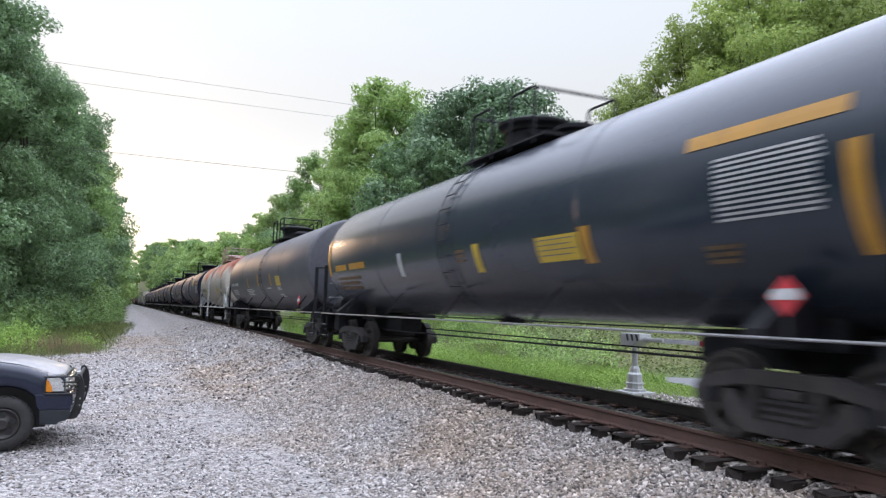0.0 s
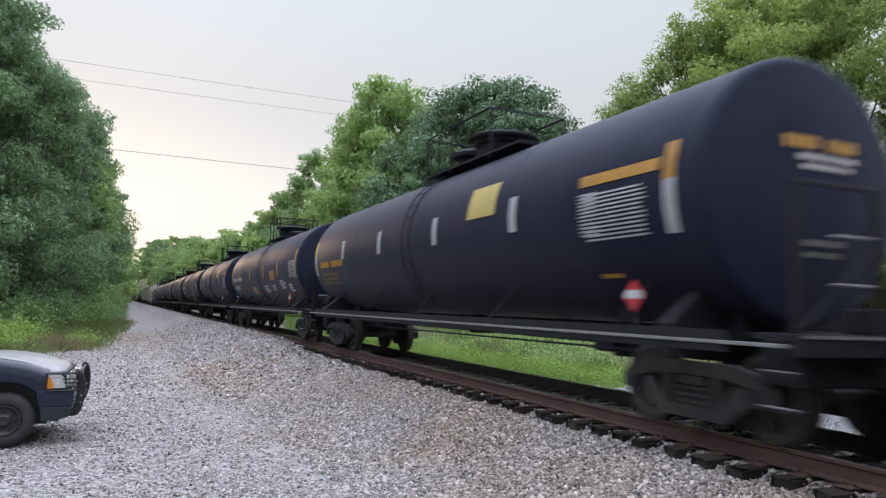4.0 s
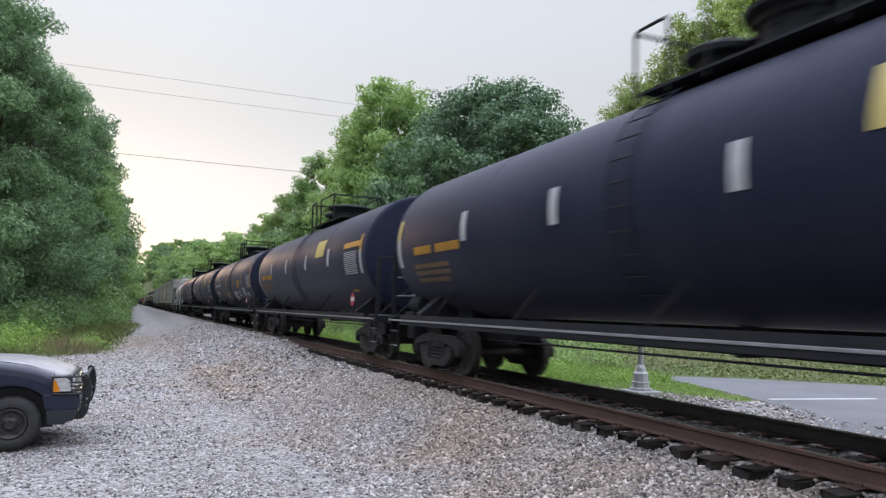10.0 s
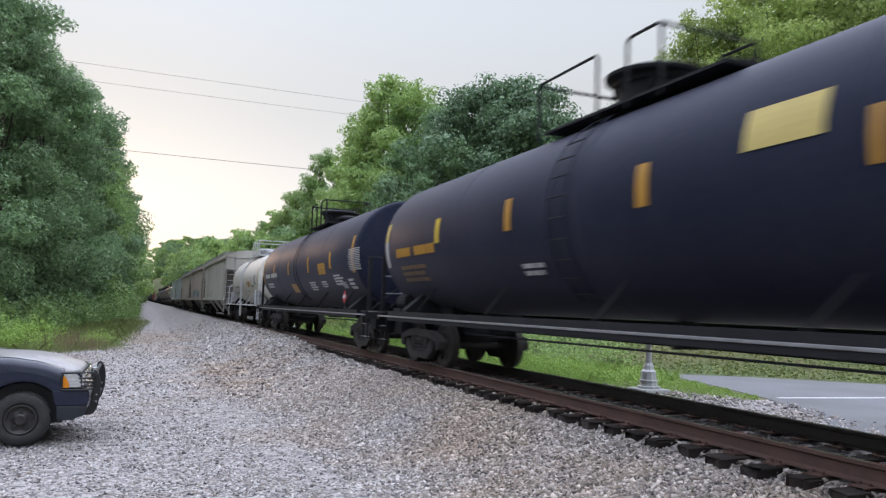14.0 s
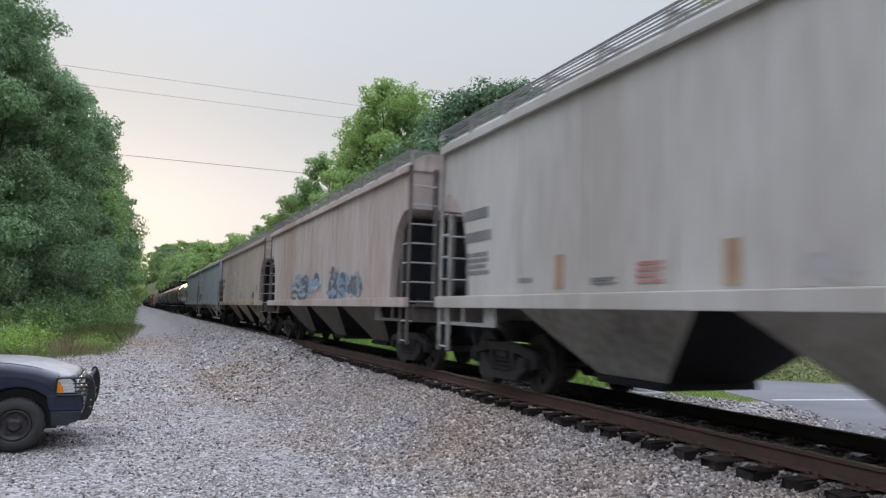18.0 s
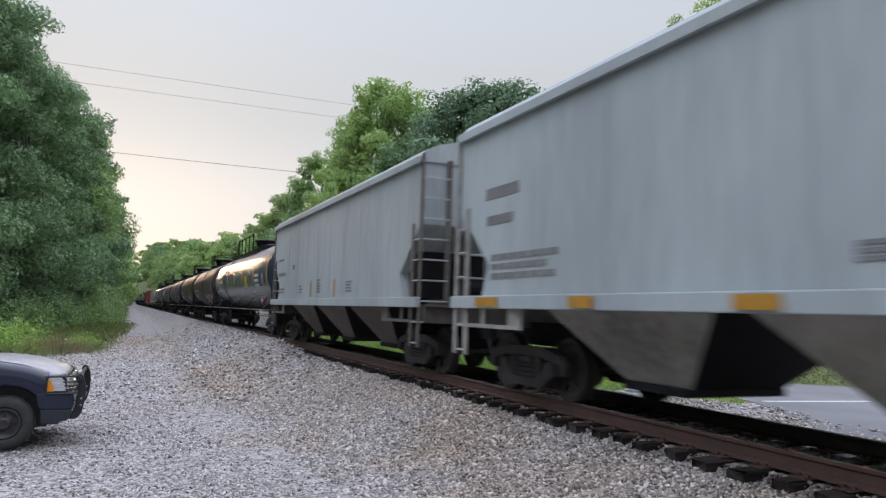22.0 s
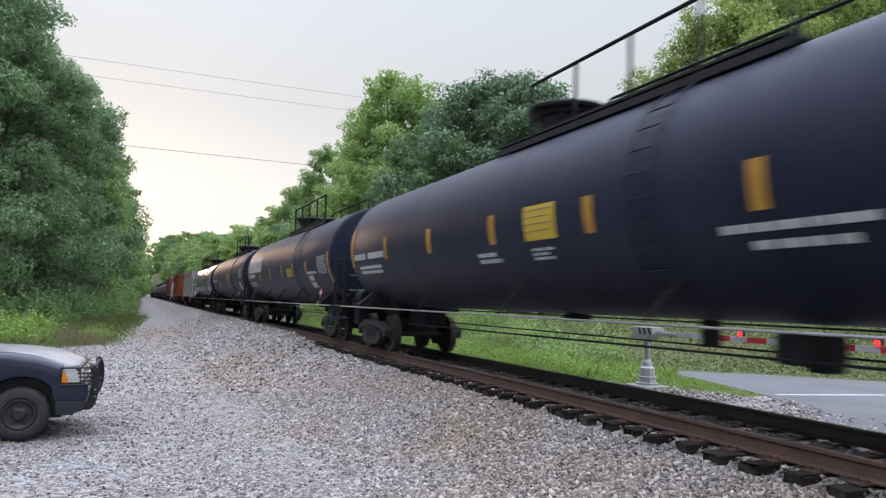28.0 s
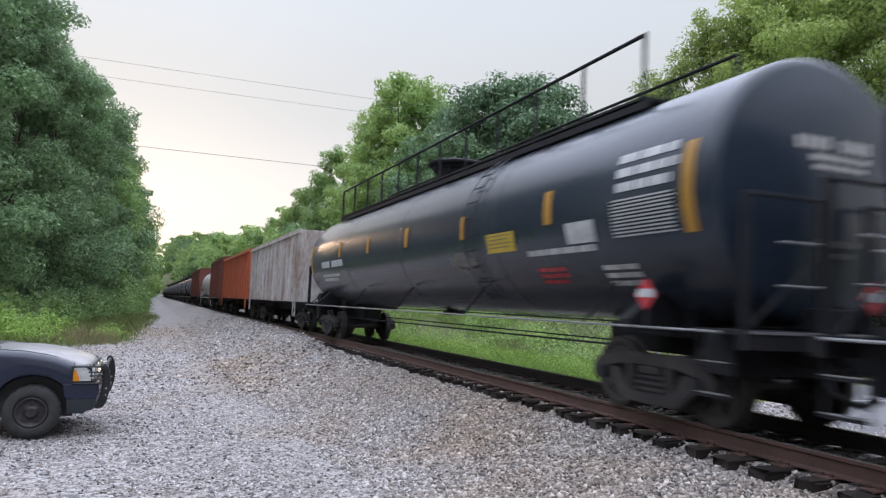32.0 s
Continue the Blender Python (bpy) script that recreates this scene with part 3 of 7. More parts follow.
def ground_sheet():
    xs = np.concatenate([[-2500, -900, -300, -120, -60], np.arange(-30, -6, 1.5), np.arange(-6, 11, 0.22), np.arange(11, 40, 1.5), [45, 60, 100, 300, 900, 2500]])
    ys = np.concatenate([[-2500, -600, -120, -30, -10], np.arange(-4, 22, 0.22), np.arange(22, 60, 0.8), np.arange(60, 200, 5), np.arange(200, 800, 40), [900, 1500, 4000]])
    v = np.array([(x, y, ground_z(x, y)) for y in ys for x in xs])
    wob = np.array([noise.noise((a * 0.9, b * 0.9, 0)) * 0.035 + noise.noise((a * 3.1, b * 3.1, 5)) * 0.018 for a, b, c in v])
    v[:, 2] += wob * (v[:, 0] < 5.3) + 0.4 * wob * ((v[:, 0] >= 5.3) & (v[:, 0] <= 8.2))
    nx, ny = len(xs), len(ys)
    i = np.arange(nx * ny).reshape(ny, nx)
    f = np.stack([i[:-1, :-1], i[:-1, 1:], i[1:, 1:], i[1:, :-1]], -1).reshape(-1, 4)
    me = arrays("ground", v, f, GRAVEL, True)
    me.materials.append(GROUND)
    c = v[f].mean(1)
    edge = np.where(c[:, 1] < 30, -6.0, np.interp(c[:, 1], [30, 34, 73, 180], [-4.5, -0.9, 0.1, 0.6]))
    edge = edge + 0.5 * np.sin(c[:, 1] * 0.9) * (c[:, 1] > 25)
    grass = (c[:, 0] < edge) | (c[:, 0] > 9.3)
    grass &= ~((c[:, 0] > 5) & (c[:, 0] < 13.5) & (c[:, 1] < 11.5 - (c[:, 0] - 9) * 0.1))
    me.polygons.foreach_set("material_index", grass.astype(np.int32))
    return tagged(new("ground", me), "grey crushed stone yard running into grassy verges", "ground", kind="structure")


ground_sheet()


# ---- track ----
def rails():
    prof = [(-0.075, -0.186), (0.075, -0.186), (0.075, -0.174), (0.012, -0.155), (0.010, -0.05), (0.036, -0.035), (0.036, -0.006), (0.030, 0.0), (-0.030, 0.0), (-0.036, -0.006), (-0.036, -0.035), (-0.010, -0.05), (-0.012, -0.155), (-0.075, -0.174)]
    for x, lab in ((NEAR_RAIL, "rusty brown steel rail with a bright worn top"), (FAR_RAIL, "rusty steel rail darkened for shade, spiked to wooden ties")):
        r = part("rail", prism(prof, "y", -60, 800), RAIL_RUST if x == NEAR_RAIL else RAIL_SHADED)
        r.location = (x, 0, 0)
        tagged(r, lab, "rail", kind="structure")
        part("running_band", box(-0.024, 0.024, -60, 800, 0.0005, 0.003), RAIL_TOP, r, "polished running band")


rails()

# ---- railway cars: each one is built about its middle, on the rail tops, running along y ----
SPEED = 13.7
CARS = []          # (car, y of its middle at the start)
BOGIE = {}


def bogie_meshes():
    # side frame: cast arch over two pedestals, open windows and a spring nest
    top = [(-1.14, 0.54), (-1.04, 0.64), (-0.55, 0.75), (0.55, 0.75), (1.04, 0.64), (1.14, 0.54), (1.14, 0.40), (0.99, 0.36), (0.97, 0.46), (0.80, 0.55), (0.45, 0.61), (-0.45, 0.61), (-0.80, 0.55), (-0.97, 0.46), (-0.99, 0.36), (-1.14, 0.40)]
    low = [(-0.80, 0.36), (-0.74, 0.54), (-0.62, 0.54), (-0.40, 0.28), (0.40, 0.28), (0.62, 0.54), (0.74, 0.54), (0.80, 0.36), (0.50, 0.15), (-0.50, 0.15)]
    s = bmesh.new()
    for outline in (top, low, [(-0.42, 0.25), (-0.31, 0.25), (-0.31, 0.63), (-0.42, 0.63)], [(0.31, 0.25), (0.42, 0.25), (0.42, 0.63), (0.31, 0.63)]):
        t = prism(outline, "x", -0.07, 0.07)
        me = bpy.data.meshes.new("tmp")
        t.to_mesh(me)
        t.free()
        s.from_mesh(me)
        bpy.data.meshes.remove(me)
    BOGIE["frame"] = s
    b = bmesh.new()
    add_box(b, -1.06, 1.06, -0.20, 0.20, 0.50, 0.60, 0.02)
    add_box(b, -0.85, 0.85, -0.18, 0.18, 0.44, 0.72, 0.03)
    add_rod(b, (0, 0, 0.7), (0, 0, 0.86), 0.22, 16)
    BOGIE["bolster"] = b
    w = bmesh.new()
    prof = [(-0.10, 0.0), (-0.10, 0.11), (-0.06, 0.13), (-0.045, 0.34), (-0.075, 0.40), (-0.075, 0.457), (0.055, 0.462), (0.06, 0.485), (0.085, 0.485), (0.09, 0.40), (0.055, 0.36), (0.05, 0.15), (0.09, 0.12), (0.09, 0.0)]
    for side in (1, -1):
        t = lathe([(side * (-0.7525 + a), r) for a, r in prof], "x", 16)
        me = bpy.data.meshes.new("tmp")
        t.to_mesh(me)
        t.free()
        w.from_mesh(me)
        bpy.data.meshes.remove(me)
    add_rod(w, (-0.98, 0, 0), (0.98, 0, 0), 0.075, 12)
    for k in range(6):
        a = k * math.pi / 3
        for side in (1, -1):
            add_rod(w, (side * -0.86, 0.26 * math.cos(a), 0.26 * math.sin(a)), (side * -0.79, 0.26 * math.cos(a), 0.26 * math.sin(a)), 0.045, 8)
    BOGIE["wheelset"] = w
    c = lathe([(0.27 + 0.0375 * k, 0.078 if k % 2 else 0.060) for k in range(7)], "z", 8)
    BOGIE["spring"] = c
    for key, mat in (("frame", BOGIE_CAST), ("bolster", BOGIE_CAST), ("wheelset", WHEEL_STEEL), ("spring", BOGIE_CAST)):
        me = bpy.data.meshes.new(key)
        BOGIE[key].to_mesh(me)
        BOGIE[key].free()
        me.materials.append(mat)
        BOGIE[key] = me


bogie_meshes()


def bogie(car, y, plain=False):
    b = part("bogie", BOGIE["bolster"], None, car, "grimy cast steel bogie")
    b.location = (0, y, 0)
    for x in (-0.98, 0.98):
        f = part("side_frame", BOGIE["frame"], None, b)
        f.location = (x, 0, 0)
        for k in () if plain else (-0.17, 0.0, 0.17):
            part("spring", BOGIE["spring"], None, b).location = (x + math.copysign(0.02, x), k, 0)
    for k in (-0.889, 0.889):
        w = part("wheelset", BOGIE["wheelset"], None, b)
        w.location = (0, k, 0.457)
        for x in () if plain else (-1.04,):
            part("axle_cap", rod((x - 0.06, k, 0.457), (x + 0.06, k, 0.457), 0.085, 12), UNDER, b)


def ladder(name, parent, mat, x, y, z0, z1, w=0.42, step=0.33, off=0.0):
    bm = bmesh.new()
    add_rod(bm, (x, y - w / 2, z0), (x + off, y - w / 2, z1), 0.022, 6)
    add_rod(bm, (x, y + w / 2, z0), (x + off, y + w / 2, z1), 0.022, 6)
    z = z0 + 0.12
    while z < z1:
        k = (z - z0) / (z1 - z0)
        add_rod(bm, (x + off * k, y - w / 2, z), (x + off * k, y + w / 2, z), 0.014, 6)
        z += step
    return part(name, bm, mat, parent)


def coupler(car, y, s):
    bm = bmesh.new()
    add_box(bm, -0.09, 0.09, min(y - s * 0.75, y), max(y - s * 0.75, y), 0.76, 0.96, 0.02)
    add_box(bm, -0.16, 0.16, min(y - s * 0.05, y + s * 0.22), max(y - s * 0.05, y + s * 0.22), 0.70, 1.02, 0.05)
    part("coupler", bm, UNDER, car, "grimy knuckle coupler")
    part("air_hose", pipe([(-0.3, y - s * 0.3, 0.75), (-0.32, y - s * 0.1, 0.5), (-0.2, y + s * 0.12, 0.4), (-0.05, y + s * 0.2, 0.48)], 0.03), UNDER, car)


def shell_point(R, zc, u, z, out=0.0):
    a = math.asin(max(-0.999, min(0.999, (z - zc) / R)))
    return (-(R + out) * math.cos(a), u, zc + (R + out) * math.sin(a))


def patch(R, zc, y0, y1, z0, z1, out=0.008):
    """A thin sheet that follows the shell on its near side."""
    bm, rows = bmesh.new(), []
    n = max(2, int(abs(z1 - z0) / 0.08))
    for k in range(n + 1):
        z = z0 + (z1 - z0) * k / n
        rows.append([bm.verts.new(shell_point(R, zc, y, z, out)) for y in (y0, y1)])
    for a, b in zip(rows, rows[1:]):
        bm.faces.new((a[0], a[1], b[1], b[0]))
    r = bmesh.ops.extrude_face_region(bm, geom=list(bm.faces))
    bmesh.ops.translate(bm, verts=[v for v in r["geom"] if isinstance(v, bmesh.types.BMVert)], vec=(0.006, 0, 0))
    bmesh.ops.recalc_face_normals(bm, faces=bm.faces)
    return bm


def tank_car(L, R=1.5, paint=None, pipe_mat=None, marks=(), label="", long_platform=False, manway_u=0.0, ladder_u=0.5, end_band=None, rail_white=False, fittings=None, deep_ladder=False, nose=0.85, split_rail=False, plain=False, low_stripe=False, tail=None, reach=0.0):
    """nose: how far the leading rim of the shell stands behind the end sill. reach: extra length of the rear platform. marks: (name, material, kind, distance from the rear head seam, length, z0, z1, rows)."""
    paint = paint or BLACK
    zc = 1.14 + R
    fit_mat = fittings or UNDER
    pipe_mat = pipe_mat or GREY_PIPE
    car = empty("tank_car")
    tagged(car, label, "tank car", "cars of the passing freight train")
    half = L / 2 - 0.70          # ends of the shell
    head = 0.75
    seam = half - head
    tail = tail or (0.32 if end_band is PALE else 0.45 if rail_white else 0.56)
    bulge, knuckle = (0.34, 0.22) if rail_white else (0.16, 0.12)      # nearly flat head with a tight knuckle at its rim

    def head(r):
        """How far the head stands out beyond the rim at a radius."""
        k = max(0.0, (r - R + knuckle) / knuckle)
        return knuckle * math.sqrt(max(0.0, 1 - k * k)) + bulge * max(0.0, 1 - (r / (R - knuckle)) ** 2) if r < R else 0.0
    radii = [0.0, 0.3 * R, 0.55 * R, 0.75 * R, R - knuckle, R - 0.66 * knuckle, R - 0.36 * knuckle, R - 0.14 * knuckle, R - 0.03 * knuckle, R]
    prof = [(-half + nose - head(r), r) for r in radii]
    prof += [(y, R) for y in (-seam * 0.6, -seam * 0.2, seam * 0.2, seam * 0.6)]
    prof += [(half - tail + head(r), r) for r in reversed(radii)]
    shell = part("shell", lathe(prof, "y", 56), paint, car, smooth=True)
    shell.location = (0, 0, zc)
    for k in range(5):
        y = (-half + nose + 0.05) + (2 * half - tail - nose - 0.1) * k / 4
        ring = part("weld_seam", lathe([(y - 0.018, R - 0.01), (y - 0.012, R + 0.004), (y + 0.012, R + 0.004), (y + 0.018, R - 0.01)], "y", 56), paint, shell, smooth=True)
    # underframe: stub sills, saddles, bolsters
    for s in (1, -1):
        bm = bmesh.new()
        y0, y1 = s * (half - 3.4), s * (half + 0.25)
        add_box(bm, -0.28, 0.28, min(y0, y1), max(y0, y1), 0.72, 1.12, 0.02)
        add_box(bm, -0.62, 0.62, min(s * (half - 2.3), s * (half - 1.2)), max(s * (half - 2.3), s * (half - 1.2)), 0.95, 1.42, 0.03)
        part("stub_sill", bm, UNDER, car)
        by = s * (half - 1.52)
        bol = prism([(-1.42, 1.02), (1.42, 1.02), (1.42, 1.16), (0.95, 1.55), (-0.95, 1.55), (-1.42, 1.16)], "y", by - 0.12, by + 0.12)
        part("body_bolster", bol, UNDER, car)
        # end platform with its railing
        rail_mat = WHITE_PIPE if rail_white else UNDER
        end = half + (max(0.12, 0.42 - nose) if s < 0 else 0.12 + reach)
        bm = bmesh.new()
        pa, pb = s * (half - 0.30), s * (end + 0.10)
        add_box(bm, -1.45, 1.45, min(pa, pb), max(pa, pb), 1.06, 1.11)
        add_box(bm, -1.45, 1.45, min(s * end, pb), max(s * end, pb), 0.92, 1.06)
        part("end_platform", bm, UNDER, car)
        part("platform_edge", box(-1.40, 1.40, min(s * (end + 0.101), s * (end + 0.109)), max(s * (end + 0.101), s * (end + 0.109)), 1.075, 1.105), GREY_PIPE, car, "worn bright platform edge")
        for side in (-1, 1):
            xa, xb, tall = (1.40, 0.40, 2.30) if rail_white else (1.36, 0.34, 2.46)
            if rail_white:
                part("end_railing", pipe([(side * xa, s * end, 1.1), (side * xa, s * end, tall - 0.12), (side * (xa - 0.12), s * end, tall), (side * xb, s * end, tall), (side * xb, s * end, 1.1)], 0.032, 8), rail_mat, car)
            else:
                bm = bmesh.new()
                for x in (xa, xb):
                    add_box(bm, side * x - 0.05, side * x + 0.05, s * end - 0.02, s * end + 0.02, 1.11, tall)
                add_rod(bm, (side * (xa + 0.05), s * end, tall), (side * (xb - 0.05), s * end, tall), 0.022, 6)
                part("end_railing", bm, rail_mat, car)
                for zz in () if plain else (1.56, 2.0):
                    part("end_rung", rod((side * 0.95, s * (end + 0.03), zz), (side * 0.40, s * (end + 0.03), zz), 0.014, 6), GREY_PIPE, car)
        if not rail_white:
            part("brace", pipe([(-1.3, s * (end - 0.03), 1.12), (-0.34, s * (end - 0.03), 1.9)], 0.02), UNDER, car)
            part("brake_gear_box", box(-0.28, 0.5, min(s * (half - 0.25), s * (end - 0.04)), max(s * (half - 0.25), s * (end - 0.04)), 1.11, 1.36, 0.03), UNDER, car)
        part("end_beam", box(-1.1, 1.1, min(s * (half - 0.5), s * (half - 0.05)), max(s * (half - 0.5), s * (half - 0.05)), 0.62, 1.05, 0.02), UNDER, car)
        step_y = s * (half - 0.05 + (reach if s > 0 else 0))
        for x in (-1.38, 1.38):
            bm = bmesh.new()
            for zz in (0.42, 0.74):
                add_box(bm, x - 0.04, x + 0.04, step_y - 0.2, step_y + 0.2, zz, zz + 0.03)
            for dy in (-0.2, 0.2):
                add_rod(bm, (x, step_y + dy, 0.42), (x, step_y + dy, 1.08), 0.018, 6)
            part("corner_step", bm, WHITE_PIPE if rail_white else UNDER, car)
            if not rail_white and not plain:
                for zz in (0.452, 0.772):
                    part("step_tread", box(x - 0.045, x + 0.045, step_y - 0.2, step_y + 0.2, zz, zz + 0.008), GREY_PIPE, car, "worn bright step tread")
        coupler(car, s * (L / 2 - 0.12), s)
        bogie(car, s * (half - 1.52), plain)
    for x in (-1.46, 1.46):
        if paint is MATT_BLACK:
            # the light along the sill's upper edge is painted as this pale strip
            part("side_sill", box(x - 0.035, x + 0.035, -half - 0.1, half + 0.1, 0.985, 1.02, 0.008), GREY_PIPE, car, "side sill strip, pale for its lit upper edge")
            part("sill_skirt", box(x - 0.02, x + 0.02, -half + 0.6, half - 0.6, 0.91, 1.12), UNDER, car)
        else:
            part("side_pipe", pipe([(x, -half - 0.1, 1.08), (x, half + 0.1 + reach, 1.08)], 0.030 if rail_white else 0.015, 8), pipe_mat if rail_white or x < 0 else UNDER, car, "pale steel side pipe" if rail_white or x < 0 else "")
        for k in range(5):
            y = -seam + 1.6 + (2 * seam - 3.2) * k / 4
            part("pipe_bracket", rod((x, y, 1.08), (x * 0.80, y - 0.35, 1.62), 0.022, 5), pipe_mat if rail_white else UNDER, car)
    part("brake_rod", pipe([(-0.55, -half + 2.9, 0.78), (-0.55, half - 2.9, 0.72)], 0.017), UNDER, car)
    part("train_line", pipe([(0.6, -half + 2.9, 0.775), (0.6, half - 2.9, 0.775)], 0.014), UNDER, car)
    bm = rod((-0.95, half - 0.75, 1.34), (-0.95, half - 0.2, 1.34), 0.19, 14)
    add_box(bm, -1.2, -0.7, half - 0.7, half - 0.15, 1.11, 1.2)
    part("brake_cylinder", bm, WHITE_PIPE if rail_white else UNDER, car)
    drop = 0.30 if paint is MATT_BLACK else 0.06
    bm = bmesh.new()
    add_rod(bm, (-0.1, -0.2, zc - R - drop), (-0.1, -0.2, zc - R + 0.1), 0.15, 12)
    add_rod(bm, (-0.3, -0.15, zc - R - drop), (0.2, -0.15, zc - R - drop), 0.06, 8)
    part("outlet_valve", bm, UNDER, car)
    if paint in (MATT_BLACK, BLACK):      # brake valve and reservoir slung under the leading half
        bm = box(-0.35, 0.25, -4.9, -4.4, 0.70, 1.04, 0.07)
        add_box(bm, -0.2, 0.1, -4.98, -4.68, 0.64, 0.80, 0.04)
        part("brake_reservoir", bm, UNDER, car)
        part("reservoir_bracket", box(-0.1, 0.1, -3.2, -3.05, 0.80, 1.2), UNDER, car)
    # top: walkway, manway, valves, railing
    lu = manway_u
    top = zc + R
    ya, yb = {"front": (lu - 5.2, lu + 1.2), "rear": (lu - 1.2, lu + 5.2), "full": (lu - half * 0.8, lu + half * 0.8)}.get(long_platform, (lu - 1.95, lu + 2.05) if end_band is PALE else (lu - 1.5, lu + 1.5))
    for x in (-0.62, 0.62):
        bm = bmesh.new()
        add_box(bm, x - 0.2, x + 0.2, ya, yb, top - 0.06, top - 0.025)
        for k in range(int((yb - ya) / 0.3)):
            add_box(bm, x - 0.2, x + 0.2, ya + 0.3 * k, ya + 0.3 * k + 0.05, top - 0.024, top - 0.005)
        part("top_walkway", bm, fit_mat, car, "steel grating walkway")
    pale_type = end_band is PALE and paint is MATT_BLACK and not split_rail
    if long_platform:
        # one long rail on posts, from behind the manway to the far end of the walkway
        ra, rb = {"front": (ya - 0.1, lu), "rear": (lu, yb + 0.1)}.get(long_platform, (ya, yb))
        for sx in (-0.8, 0.8):
            rail = part("top_rail", pipe([(sx, ra, top - 0.1), (sx, ra, top + 0.82), (sx, rb, top + 0.82), (sx, rb, top - 0.1)], 0.026), fit_mat, car)
            n = max(2, round((rb - ra) / 1.5))
            for k in range(1, n):
                y = ra + (rb - ra) * k / n
                part("rail_post", rod((sx, y, top - 0.12), (sx, y, top + 0.82), 0.028, 6), fit_mat, rail)
            part("walkway_beam", box(sx - 0.03, sx + 0.03, ya - 0.1, yb + 0.1, top - 0.20, top - 0.10), fit_mat, car)
    else:
        spans = ((0.85, -0.9), (1.5, 2.14)) if pale_type else ((0.6, 2.25), (-0.1, -0.8)) if split_rail else ((-1.15, -0.35), (0.35, 1.15))
        for u0, u1 in spans:
            for sx in (-0.8, 0.8):
                part("top_railing", pipe([(sx, lu + u0, top - 0.14), (sx, lu + u0, top + 0.76), (sx, lu + u0 + math.copysign(0.06, u1 - u0), top + 0.82), (sx, lu + u1 - math.copysign(0.06, u1 - u0), top + 0.82), (sx, lu + u1, top + 0.76), (sx, lu + u1, top - 0.14)], 0.024), fit_mat, car)
            far_end = max((u0, u1), key=abs)
            part("cross_rail", pipe([(-0.8, lu + far_end, top + 0.80), (0.8, lu + far_end, top + 0.80)], 0.024), fit_mat, car)
    if rail_white:
        m, reach = lathe([(0, 0.52), (0.34, 0.52), (0.34, 0.60), (0.42, 0.60), (0.47, 0.5), (0.5, 0.0)], "z", 24), 0.57
    else:      # tall valve housing under a flared lid
        m, reach = lathe([(-0.1, 0.54), (0.40, 0.54), (0.42, 0.60), (0.48, 0.61), (0.52, 0.72), (0.57, 0.73), (0.62, 0.62), (0.66, 0.30), (0.67, 0.0)], "z", 24), 0.57
    mw = part("manway", m, fit_mat, car, "domed manway cover")
    mw.location = (0, lu + (0.3 if split_rail else 0.1), top - 0.06)
    for a in range(0 if plain else 8):
        part("manway_bolt", rod((reach * math.cos(a * 0.785), reach * math.sin(a * 0.785), 0.3), (reach * math.cos(a * 0.785), reach * math.sin(a * 0.785), 0.5), 0.035, 6), fit_mat, mw)
    vu = lu + 1.35 if pale_type else lu - 1.2
    valve = [(-0.1, 0.36), (0.34, 0.38), (0.37, 0.52), (0.45, 0.53), (0.52, 0.40), (0.55, 0.0)] if pale_type else [(-0.1, 0.30), (0.14, 0.30), (0.17, 0.38), (0.24, 0.38), (0.30, 0.2), (0.31, 0.0)]
    part("safety_valve", lathe(valve, "z", 16), fit_mat, car).location = (0, vu, top - 0.04)
    # ladder up the near and the far side: two bent stiles and loose rungs
    for sx in (-1, 1):
        q = R + 0.05
        lad = empty("side_ladder")
        lad.parent = car
        lad["label"] = "curved steel ladder"
        for dy in (-0.22, 0.22):
            pts = [(sx * q * math.cos(-0.95 + k * 0.18), ladder_u + dy, zc + q * math.sin(-0.95 + k * 0.18)) for k in range(12)]
            if deep_ladder:
                pts = [(sx * q, ladder_u + dy, 0.45)] + pts[5:]
            part("stile", pipe(pts, 0.032 if rail_white else 0.011, 6), WHITE_PIPE if rail_white else paint, lad)
        spots = [(sx * q * math.cos(-0.85 + k * 0.19), zc + q * math.sin(-0.85 + k * 0.19)) for k in range(11)]
        if deep_ladder:
            spots = spots[4:] + [(sx * q, 0.5 + 0.3 * k) for k in range(6)]
        rung = None
        for x, z in spots[:0 if plain else None]:
            if rung is None:
                r = part("rung", rod((0, -0.22, 0), (0, 0.22, 0), 0.012, 6), fit_mat, lad)
                rung = r.data
            else:
                r = part("rung", rung, None, lad)
            r.location = (x, ladder_u, z)
    if end_band:
        for y in (half - tail - 0.17, -half + nose + (0.36 if end_band is PALE else 0.26)):
            part("end_stripe", patch(R, zc, y - 0.085, y + 0.085, zc - (0.85 if low_stripe and y < 0 else 0.52), zc + (0.06 if end_band is PALE or low_stripe and y < 0 else 0.47), 0.010), end_band, car)
            if end_band is PALE:
                part("end_stripe", patch(R, zc, y - 0.085, y + 0.085, zc + 0.06, zc + 0.47, 0.010), FADED_PANEL if split_rail or y > 0 else YELLOW, car, "yellowed upper half of the stripe")
    put_marks(car, marks, seam, lambda u, z, out: shell_point(R, zc, seam - u, z, out), lambda y0, y1, z0, z1: patch(R, zc, y0, y1, z0, z1, 0.010))
    # stencil on the leading head: a large line over smaller ones, and a second block lower down
    if not rail_white and not plain:
        ink = YELLOW if pale_type or split_rail else SPRAY_WHITE
        rnd = random.Random(int(L * 100))
        for row, (x0, x1, z0, z1) in enumerate(((-0.50, 0.62, 0.42, 0.56), (-0.32, 0.58, 0.30, 0.37), (-0.28, 0.52, 0.20, 0.26), (-0.25, 0.40, -0.62, -0.55), (-0.22, 0.36, -0.74, -0.68))):
            words, bm = 9 if row == 0 else 5, bmesh.new()
